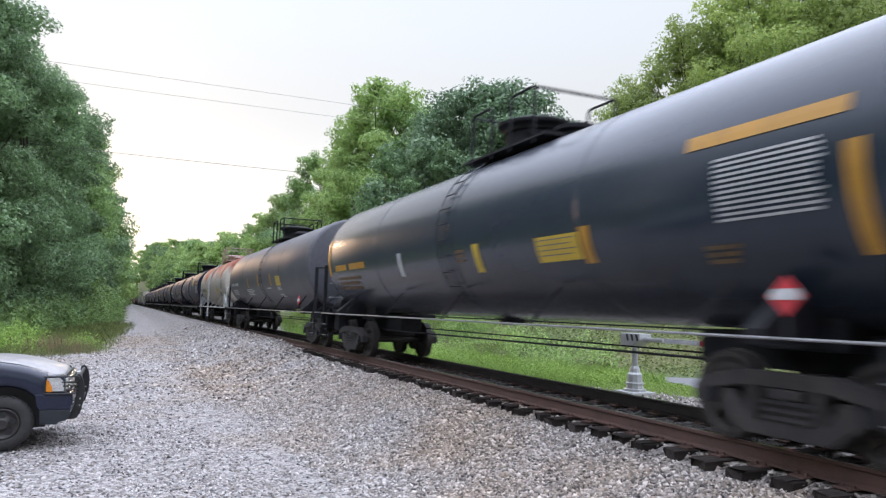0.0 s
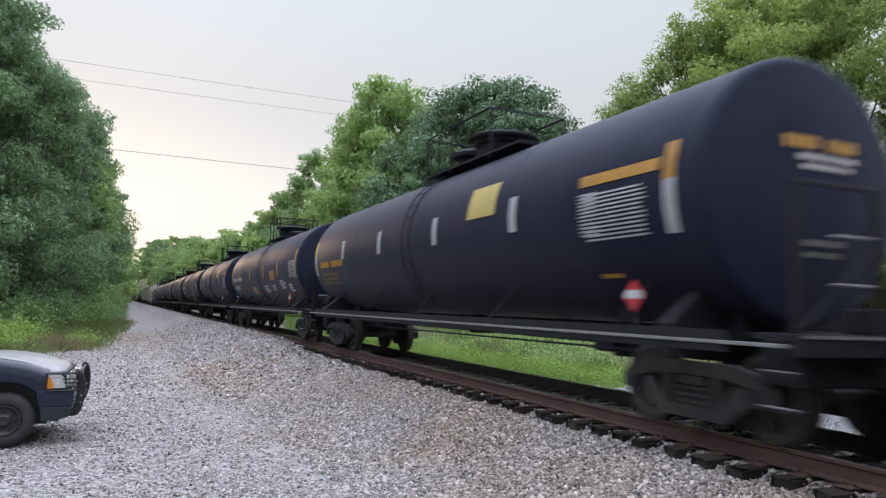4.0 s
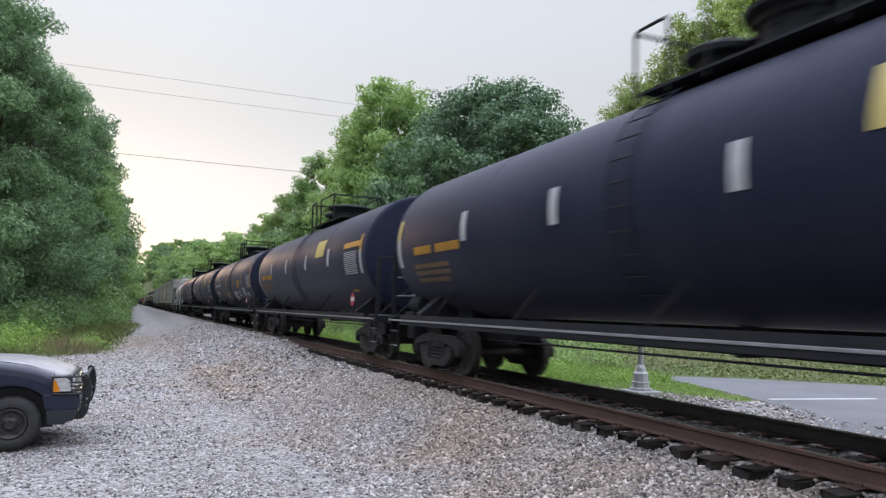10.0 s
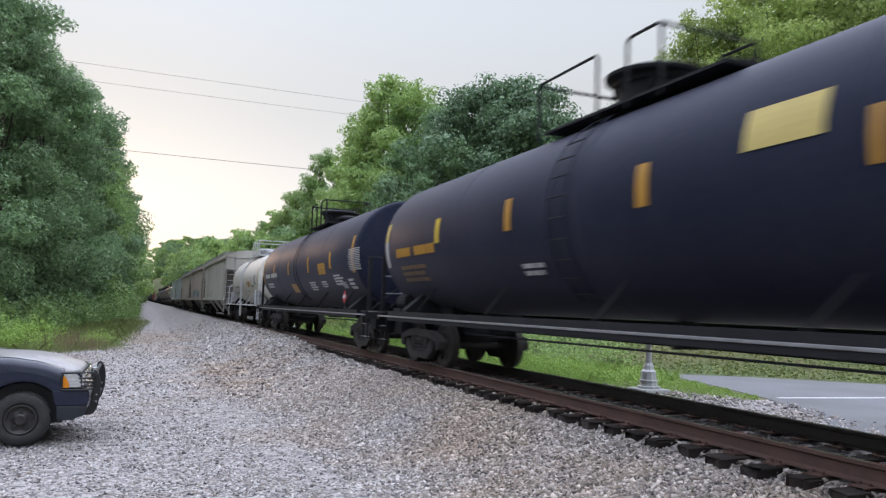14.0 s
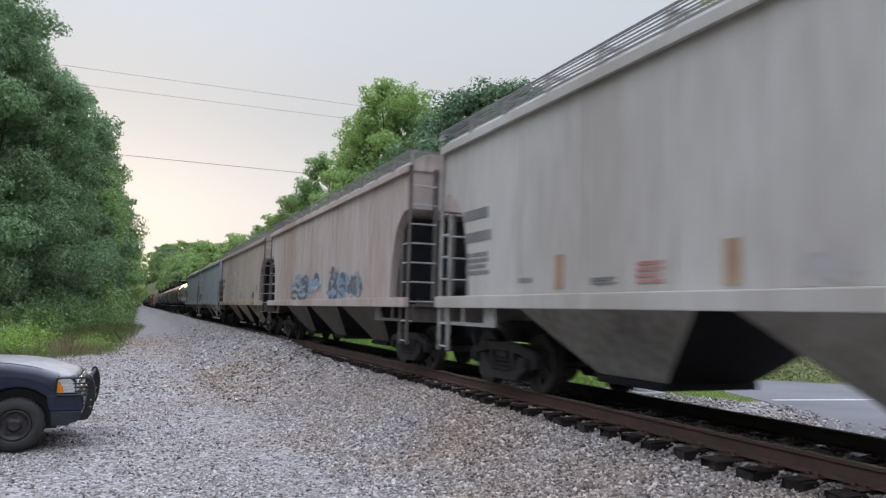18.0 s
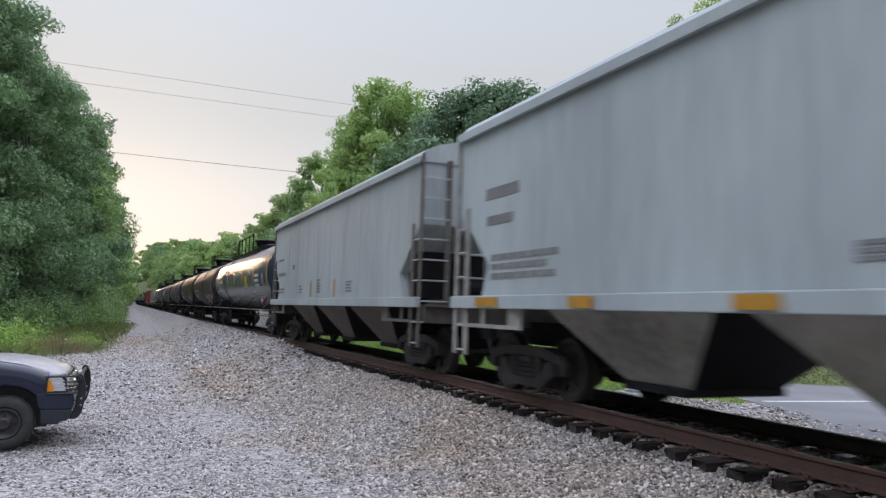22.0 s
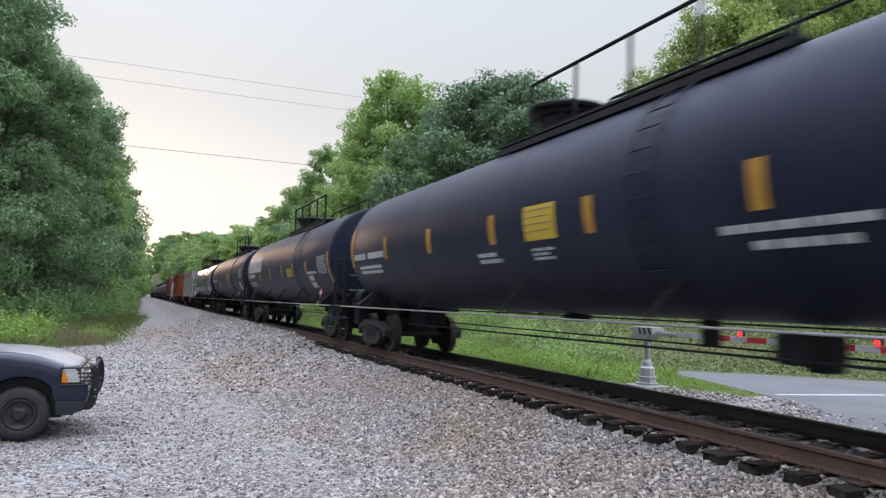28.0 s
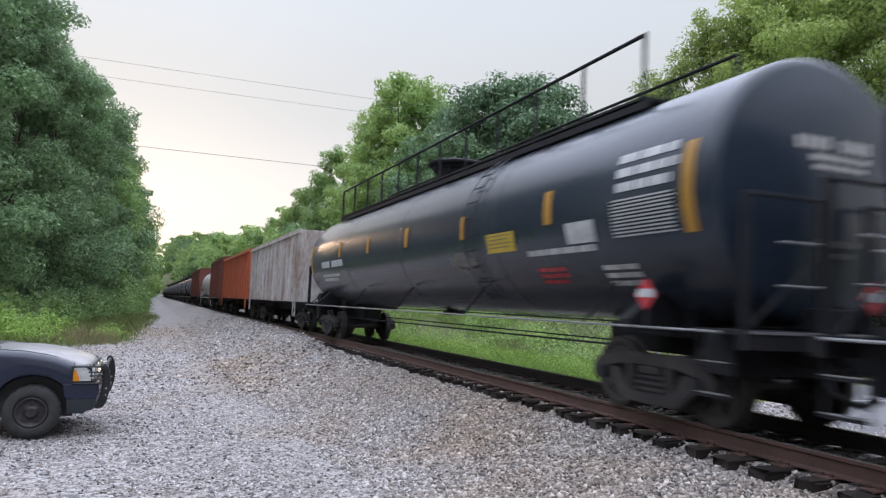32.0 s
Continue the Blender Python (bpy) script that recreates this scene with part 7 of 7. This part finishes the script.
def gate():
    g = empty("crossing_gate", 10.2, 12.8, -0.45)
    tagged(g, "silver crossing gate with a lowered red and white arm", "crossing gate")
    part("foundation", box(-0.32, 0.32, -0.32, 0.32, 0.0, 0.10, 0.02), ALU, g)
    part("base_casting", lathe([(0.10, 0.25), (0.15, 0.25), (0.16, 0.19), (0.24, 0.18), (0.25, 0.20), (0.28, 0.20), (0.29, 0.165), (0.46, 0.16), (0.50, 0.12), (0.58, 0.105), (0.64, 0.075), (0.64, 0.0)], "z", 10), ALU, g, "bolted silver junction base")
    part("mast", rod((0, 0, 0.55), (0, 0, 1.12), 0.062, 16), ALU, g)
    mech = part("gate_mechanism", prism([(-0.34, 1.34), (-0.34, 1.20), (-0.10, 1.06), (0.30, 1.06), (0.30, 1.34)], "x", -0.16, 0.16, 0.015), ALU, g, "silver gate machine housing")
    for k in range(3):
        part("dark_panel", prism([(-0.27 + 0.16 * k, 1.32), (-0.20 + 0.16 * k, 1.32), (-0.26 + 0.16 * k, 1.17), (-0.31 + 0.16 * k, 1.20)], "x", -0.164, -0.1605), TRUCK_TRIM, mech)
    part("arm_bracket", box(-0.06, 0.06, -0.95, -0.3, 1.19, 1.25, 0.01), ALU, mech)
    arm = part("gate_arm", box(-0.025, 0.025, -6.2, -0.15, 1.175, 1.265), WHITE, g, "white gate arm with red bands")
    for k in range(5):
        part("red_band", box(-0.031, 0.031, -2.40 - k * 0.85, -1.97 - k * 0.85, 1.17, 1.27), RED, arm)
    for y in (-2.65, -4.05, -5.32):
        part("arm_lamp", rod((-0.045, y, 1.32), (-0.02, y, 1.32), 0.045, 14), RED_LAMP, arm, "glowing red lamp")
        part("lamp_housing", box(-0.02, 0.05, y - 0.05, y + 0.05, 1.28, 1.38, 0.01), TRUCK_TRIM, arm)


gate()


def cables():
    for y, z0, z1, r in ((60.0, 12.65, 12.8, 0.019), (45.0, 14.5, 14.9, 0.009), (45.4, 13.6, 14.1, 0.009)):
        pts = []
        for k in range(25):
            s = k / 24
            pts.append((-22 + 62 * s, y, z0 + (z1 - z0) * s - 0.6 * 4 * s * (1 - s) * 0.3))
        cu = bpy.data.curves.new("overhead_cable", "CURVE")
        cu.dimensions, cu.bevel_depth, cu.bevel_resolution = "3D", r, 1
        line = cu.splines.new("POLY")
        line.points.add(len(pts) - 1)
        for q, p in zip(line.points, pts):
            q.co = (*p, 1)
        cu.materials.append(WIRE)
        tagged(new("overhead_cable", cu), "thin dark overhead cable across the track", "cable", "cables over the track")


cables()


# ---- pickup truck at the edge of the yard ----
def pickup():
    t = empty("pickup_truck", -1.47, 12.0, -0.945)
    tagged(t, "dark blue pickup truck with a black grille guard, parked on gravel", "pickup truck")
    W = 1.95

    def arch(cx, r, n=14):
        return [(cx + r * math.cos(k / n * math.pi), 0.40 + r * math.sin(k / n * math.pi)) for k in range(n + 1)]

    def loft(rows, thick):
        bm = bmesh.new()
        vs = [[bm.verts.new(p) for p in row] for row in rows]
        for p, q in zip(vs, vs[1:]):
            for k in range(len(p) - 1):
                bm.faces.new((p[k], p[k + 1], q[k + 1], q[k]))
        bmesh.ops.recalc_face_normals(bm, faces=bm.faces)
        bmesh.ops.solidify(bm, geom=list(bm.faces), thickness=thick)
        bmesh.ops.recalc_face_normals(bm, faces=bm.faces)
        return bm
    # body behind the front wheels; the wings, bonnet, cab and bed are parts of their own
    low = [(-4.55, 0.62), (-4.55, 1.30), (-2.0, 1.27), (-0.60, 1.27), (-0.60, 0.44), (-2.95, 0.42)] + arch(-3.45, 0.47) + [(-4.1, 0.55)]
    part("body", prism(low, "y", 0.0, W, 0.015), TRUCK_BLUE, t)
    part("engine_bay", box(-0.60, 0.48, 0.34, W - 0.34, 0.45, 1.10), TRUCK_TRIM, t)
    for cx in (0.0, -3.45):
        ring = [(cx + r * math.cos(k / 14 * math.pi), 0.40 + r * math.sin(k / 14 * math.pi)) for r, ks in ((0.53, range(15)), (0.465, range(14, -1, -1))) for k in ks]
        if cx:
            part("wheel_arch_trim", prism(ring, "y", -0.03, 0.02), TRUCK_TRIM, t)
        part("wheel_well", prism(arch(cx, 0.52) + [(cx - 0.52, 0.30), (cx + 0.52, 0.30)], "y", 0.24, 0.32), TRUCK_TRIM, t)
    # bonnet: crowned sheet that falls away to the nose
    prof = [(-0.55, 1.315, 0.06), (-0.11, 1.30, 0.06), (0.09, 1.285, 0.07), (0.30, 1.25, 0.085), (0.45, 1.21, 0.10), (0.60, 1.165, 0.10), (0.70, 1.135, 0.09), (0.76, 1.105, 0.07), (0.79, 1.07, 0.05), (0.80, 1.03, 0.04)]
    rows = []
    for x, z, drop in prof:
        rows.append([(x - 0.07 * (k / 8 - 1) ** 2, W / 2 + (k / 8 - 1) * (W / 2 - 0.14), z - drop * abs(k / 8 - 1) ** 3) for k in range(17)])
    bm = loft(rows, 0.02)
    part("cowl", box(-0.80, -0.50, 0.14, W - 0.14, 1.20, 1.30, 0.02), TRUCK_TRIM, t, "black cowl panel under the windscreen")
    part("bonnet", bm, TRUCK_BONNET, t, "pale grey bonnet", smooth=True)
    # wings: rounded shoulders, flat sides and a lip round the wheel opening
    for near in (True, False):
        rows = []
        for x in (-0.60, -0.52, -0.49, -0.44, -0.36, -0.26, -0.14, 0.0, 0.14, 0.26, 0.36, 0.43, 0.47, 0.50, 0.515):
            top = float(np.interp(x, [-0.60, -0.16, 0.21, 0.50, 0.62], [1.285, 1.265, 1.205, 1.10, 1.07]))
            foot = 0.39 + math.sqrt(max(0.0, 0.52 ** 2 - x * x)) if abs(x) < 0.50 else 0.50 if x < 0 else 0.56
            row = []
            for k in range(13):
                q = k / 12
                y = 0.15 * (1 - q / 0.3) ** 2 if q < 0.3 else -0.018 * math.sin((q - 0.3) / 0.7 * math.pi)
                z = top - 0.11 * (q / 0.3) ** 1.8 if q < 0.3 else top - 0.11 + (foot - top + 0.11) * (q - 0.3) / 0.7
                if k == 12:
                    y += 0.03
                row.append((x, y if near else W - y, z))
            rows.append(row)
        part("wing", loft(rows, 0.008), TRUCK_BLUE, t, "glossy dark blue wing", smooth=True)
    cab = [(-2.35, 1.24), (-0.72, 1.24), (-0.85, 1.34), (-1.35, 1.85), (-1.48, 1.89), (-2.25, 1.89), (-2.38, 1.82)]
    part("cab", prism(cab, "y", 0.10, W - 0.10, 0.03), TRUCK_BLUE, t)
    win = [(-2.25, 1.34), (-0.99, 1.34), (-1.05, 1.42), (-1.43, 1.78), (-2.25, 1.80)]
    part("side_window", prism(win, "y", 0.085, 0.10), TRUCK_TRIM, t, "dark side window")
    part("windscreen", prism([(-0.83, 1.34), (-0.815, 1.35), (-1.315, 1.86), (-1.33, 1.85)], "y", 0.2, W - 0.2), LENS, t, "sloping windscreen")
    part("wiper", rod((-0.68, 0.3, 1.32), (-0.74, 0.9, 1.35), 0.012, 6), TRUCK_TRIM, t)
    part("mirror", box(-1.10, -0.94, -0.24, 0.02, 1.34, 1.54, 0.03), TRUCK_TRIM, t)
    part("door_seam", box(-0.56, -0.545, -0.003, 0.0, 0.5, 1.33), TRUCK_TRIM, t)
    part("door_seam", box(-1.96, -1.945, -0.003, 0.0, 0.5, 1.33), TRUCK_TRIM, t)
    part("door_handle", box(-1.85, -1.68, -0.03, 0.0, 1.12, 1.17, 0.01), TRUCK_TRIM, t)
    part("bed_rail", box(-4.56, -2.08, -0.01, 0.10, 1.30, 1.36, 0.015), TRUCK_TRIM, t)
    for x in (0.0, -3.45):
        for y in (-0.04, W - 0.21):
            w = part("wheel", lathe([(0.12, 0.0), (0.12, 0.215), (0.015, 0.235), (0.0, 0.26), (0.01, 0.34), (0.035, 0.378), (0.07, 0.393), (0.20, 0.393), (0.235, 0.375), (0.25, 0.30), (0.25, 0.0)], "y", 40), RUBBER, t, "dusty black all-terrain tyre", smooth=True)
            w.location = (x, y, 0.392)
            w.scale = (0.96, 1.0, 0.96)
            part("rim", lathe([(0.03, 0.0), (-0.005, 0.06), (0.0, 0.075), (0.045, 0.09), (0.05, 0.18), (0.01, 0.205), (0.012, 0.225), (0.03, 0.225)], "y", 24), RIM_STEEL, w, "dark steel rim", smooth=True)
            for k in range(5):
                a = k * 2 * math.pi / 5 + 0.3
                part("rim_hole", rod((0.135 * math.cos(a), 0.030, 0.135 * math.sin(a)), (0.135 * math.cos(a), 0.047, 0.135 * math.sin(a)), 0.042, 10), TRUCK_TRIM, w)
            bm = bmesh.new()
            for k in range(40):
                r = bmesh.ops.create_cube(bm, size=1, matrix=Matrix.Rotation(-k * math.pi / 20, 4, "Y") @ Matrix.Translation((0, 0.085 + 0.07 * (k % 2), 0.395)) @ Matrix.Diagonal((0.045, 0.09, 0.018, 1)))
            part("tread", bm, RUBBER, w)
    # front: nose, bumper, lamps, grille, guard
    part("nose_panel", prism([(0.46, 0.80), (0.46, 1.06), (0.72, 1.07), (0.79, 1.00), (0.80, 0.80)], "y", 0.01, W - 0.01, 0.01), TRUCK_BLUE, t)
    part("bumper", prism([(0.37, 0.805), (0.41, 0.62), (0.44, 0.577), (0.89, 0.577), (0.92, 0.66), (0.91, 0.78), (0.88, 0.805)], "y", -0.02, W + 0.02, 0.02), TRUCK_BLUE, t)
    part("bumper_valance", prism([(0.44, 0.574), (0.46, 0.37), (0.70, 0.365), (0.74, 0.40), (0.84, 0.42), (0.89, 0.50), (0.89, 0.574)], "y", -0.015, W + 0.015, 0.015), TRUCK_GREY, t, "grey plastic lower bumper")
    part("fog_recess", prism([(0.74, 0.49), (0.84, 0.51), (0.84, 0.56), (0.76, 0.56)], "y", -0.019, -0.0155), TRUCK_TRIM, t)
    for y in (0.16, W - 0.16):
        part("fog_lamp", rod((0.86, y, 0.52), (0.905, y, 0.52), 0.05, 14), LENS, t)
    for near in (True, False):
        y0, y1 = (-0.012, 0.04) if near else (W - 0.04, W + 0.012)
        h = part("headlight", prism([(0.515, 0.84), (0.515, 1.03), (0.70, 1.035), (0.765, 0.98), (0.79, 0.84)], "y", y0, y1, 0.008), LENS, t, "clear ribbed headlight")
        part("front_lens", box(0.79, 0.825, 0.0 if near else W - 0.32, 0.32 if near else W, 0.84, 1.03, 0.01), LENS, h)
        for k in range(3):
            part("lens_rib", box(0.53, 0.75, y0 - 0.003, y0 - 0.0005, 0.885 + 0.045 * k, 0.891 + 0.045 * k), CHROME, h)
        part("turn_signal", prism([(0.51, 0.836), (0.51, 1.0), (0.545, 1.0), (0.60, 0.90), (0.61, 0.836)], "y", y0 - 0.006, y1 - 0.02), AMBER, t, "amber corner lens")
    for k in range(5):
        part("grille_bar", box(0.80, 0.835, 0.33, W - 0.33, 0.84 + 0.045 * k, 0.862 + 0.045 * k, 0.006), CHROME, t)
    part("grille_back", box(0.78, 0.80, 0.32, W - 0.32, 0.82, 1.06), TRUCK_TRIM, t)
    guard = [(0.92, 1.06), (0.97, 1.09), (1.01, 1.06), (1.055, 0.98), (1.08, 0.85), (1.075, 0.68), (1.04, 0.52), (0.99, 0.44), (0.93, 0.42), (0.84, 0.42), (0.80, 0.46), (0.88, 0.50), (0.93, 0.60), (0.955, 0.78), (0.95, 0.93), (0.91, 1.00)]
    for y in (0.10, W - 0.17):
        gp = part("guard_upright", prism(guard, "y", y, y + 0.07, 0.012), TRUCK_TRIM, t, "curved black guard plate")
        for z in (0.62, 0.72):
            part("bolt_hole", rod((1.02, y - 0.006, z), (1.02, y - 0.001, z), 0.014, 10), ALU, gp)
    for z, x in ((1.02, 0.97), (0.60, 1.00)):
        part("guard_tube", rod((x, 0.02, z), (x, W - 0.02, z), 0.03, 10), TRUCK_TRIM, t)
    for z, back in ((1.055, 0.50), (0.975, 0.74), (0.92, 0.76), (0.865, 0.78), (0.81, 0.50)):
        part("lamp_guard", pipe([(0.97, 0.12, z), (0.94, 0.0, z), (0.85, -0.045, z), (back, -0.045, z)], 0.013), TRUCK_TRIM, t)
    part("lamp_guard", pipe([(0.50, -0.045, 0.81), (0.50, -0.045, 1.055)], 0.012), TRUCK_TRIM, t)
    part("hood_hook", pipe([(0.90, 0.13, 1.05), (0.94, 0.13, 1.11), (1.0, 0.13, 1.12)], 0.016), CHROME, t)
    part("guard_light", rod((0.88, 0.06, 0.60), (0.93, 0.03, 0.70), 0.022, 10), CHROME, t, "bright curved guard strip")
    for ob in t.children_recursive:          # short front overhang
        if ob.type == "MESH" and ob.parent.name.split(".")[0] != "wheel" and ob.name.split(".")[0] != "wheel":
            for v in ob.data.vertices:
                if v.co.x > 0.50:
                    v.co.x = 0.50 + (v.co.x - 0.50) * 0.88


pickup()


# ---- wooden ties, tie plates and loose stones ----
def ties():
    track = tagged(new("track"), "single railway track on dark wooden ties", "railway track", kind="structure")
    rnd = random.Random(21)
    wood, plate = [], None
    for k in range(5):
        bm = box(-1.12, 1.22, -0.11, 0.11, -0.18, 0.0, 0.016)
        for v in bm.verts:
            v.co += Vector((rnd.uniform(-0.05, 0.05), rnd.uniform(-0.014, 0.014), rnd.uniform(-0.014, 0.004)))
        me = bpy.data.meshes.new("tie")
        bm.to_mesh(me)
        bm.free()
        me.materials.append(TIE_WOOD)
        wood.append(me)
    bm = box(-0.19, 0.19, -0.09, 0.09, 0.0, 0.016, 0.003)
    for sx in (-1, 1):
        for sy in (-1, 1):
            add_box(bm, sx * 0.10 - 0.012, sx * 0.10 + 0.012, sy * 0.05 - 0.012, sy * 0.05 + 0.012, 0.016, 0.045)
    plate = bpy.data.meshes.new("tie_plate")
    bm.to_mesh(plate)
    bm.free()
    plate.materials.append(RAIL_RUST)
    y, n = -5.0, 0
    while y < 115:
        t = part("tie", wood[rnd.randrange(5)], None, track)
        t.matrix_basis = pose(TRACK + rnd.uniform(-0.07, 0.05), y, -0.203 + rnd.uniform(-0.010, 0.002), 0, 0, rnd.uniform(-2.0, 2.0))
        if y < 32:
            for x in (NEAR_RAIL, FAR_RAIL):
                part("tie_plate", plate, None, track).matrix_basis = pose(x, y, -0.2025)
        y += 0.485 + rnd.uniform(-0.035, 0.035) + (0.06 if rnd.random() < 0.07 else 0)
        n += 1


ties()


def stones():
    rng = np.random.default_rng(4)
    oct6 = np.array([(1, 0, 0), (-1, 0, 0), (0, 1, 0), (0, -1, 0), (0, 0, 1), (0, 0, -1)], float)
    tri = np.array([(0, 2, 4), (2, 1, 4), (1, 3, 4), (3, 0, 4), (2, 0, 5), (1, 2, 5), (3, 1, 5), (0, 3, 5)])

    def scatter(name, label, x0, x1, y0, y1, count, s0, s1, thin=None, mat=STONE):
        x, y = rng.uniform(x0, x1, count), rng.uniform(y0, y1, count)
        if thin is not None:
            k = thin(x, y)
            x, y = x[k], y[k]
        n = len(x)
        s = rng.uniform(s0, s1, n) * rng.choice([0.7, 1.0, 1.35], n, p=[0.35, 0.5, 0.15])
        z = np.array([ground_z(a, b) + noise.noise((a * 0.9, b * 0.9, 0)) * 0.035 + noise.noise((a * 3.1, b * 3.1, 5)) * 0.018 for a, b in zip(x, y)]) + s * 0.2
        v = (oct6[None] + rng.uniform(-0.55, 0.55, (n, 6, 3))) * s[:, None, None] * np.stack([rng.uniform(0.9, 1.6, n), rng.uniform(0.9, 1.6, n), rng.uniform(0.6, 1.1, n)], 1)[:, None, :]
        a = rng.uniform(0, 2 * math.pi, n)
        c, d = np.cos(a)[:, None], np.sin(a)[:, None]
        e = rng.uniform(-0.8, 0.8, n)
        ce, de = np.cos(e)[:, None], np.sin(e)[:, None]
        v = np.stack([v[:, :, 0], v[:, :, 1] * ce - v[:, :, 2] * de, v[:, :, 1] * de + v[:, :, 2] * ce], 2)
        vx, vy = v[:, :, 0] * c - v[:, :, 1] * d, v[:, :, 0] * d + v[:, :, 1] * c
        v = np.stack([vx + x[:, None], vy + y[:, None], v[:, :, 2] + z[:, None]], 2).reshape(-1, 3)
        f = (tri[None] + 6 * np.arange(n)[:, None, None]).reshape(-1, 3)
        tagged(new(name, arrays(name, v, f, mat)), label, "gravel", kind="stuff")

    def fade(a, b):
        return lambda x, y: rng.uniform(size=len(x)) > ((y - a) / (b - a)).clip(0, 1)

    scatter("ballast_shoulder", "grey and brown crushed stone ballast", 2.4, 5.62, 3.4, 17, 62000, 0.0115, 0.022)
    scatter("ballast_crib", "stones between the tie ends", 5.60, 5.86, 3.4, 26, 2600, 0.013, 0.024)
    scatter("ballast_far", "grey crushed stone ballast down the line", 2.0, 5.7, 17, 62, 15000, 0.022, 0.042, fade(22, 62))
    scatter("ballast_between", "dark stones between the ties", 6.05, 8.1, 3, 24, 5200, 0.018, 0.034, lambda x, y: np.abs(x - FAR_RAIL) > 0.09, DARK_STONE)
    scatter("yard_stones", "loose grey stones on the yard", -4.8, 2.5, 4.5, 17, 40000, 0.009, 0.019, lambda x, y: rng.uniform(size=len(x)) < 0.75 - 0.7 * np.exp(-((x - 1.9) / 1.0) ** 2 - ((y - 13.0) / 2.2) ** 2) + 0.7 * np.array([noise.noise((a * 0.5, b * 0.35, 9)) for a, b in zip(x, y)]))
    scatter("yard_stones_beyond", "loose grey stones further down the yard", -3.4, 2.2, 17, 60, 15000, 0.018, 0.034, fade(20, 60))
    scatter("apron_stones", "pale stones beside the crossing", 8.2, 11.8, 4, 14.5, 7000, 0.015, 0.035, lambda x, y: x < np.interp(y, [4, 9.4, 11.1, 13.5, 15], [10.4, 11.0, 11.9, 10.2, 9.6]) + 0.25 * rng.normal(size=len(x)))


stones()

# ---- what moves: the train at a steady speed, its wheels turning ----
def motions():
    for car, y in CARS:
        walk(car, [(t, pose(TRACK, y - SPEED * t, 0)) for t in (0.0, 8.0, 16.0, 24.0, 32.0)])
    spin = {}
    wheels = [o for car, y in CARS for o in car.children_recursive if o.name.startswith("wheelset")]
    for w in wheels:
        k = round(w.location.y, 3)
        if k not in spin:
            step = 1.0 / 30
            walk(w, [(i * step, pose(0, k, 0.457, math.degrees(SPEED * i * step / 0.457) % 360)) for i in range(961)])
            spin[k] = w.animation_data
        else:
            w.rotation_mode = "QUATERNION"
            keys = w.animation_data_create()
            keys.action = spin[k].action
            keys.action_slot = spin[k].action_slot


motions()
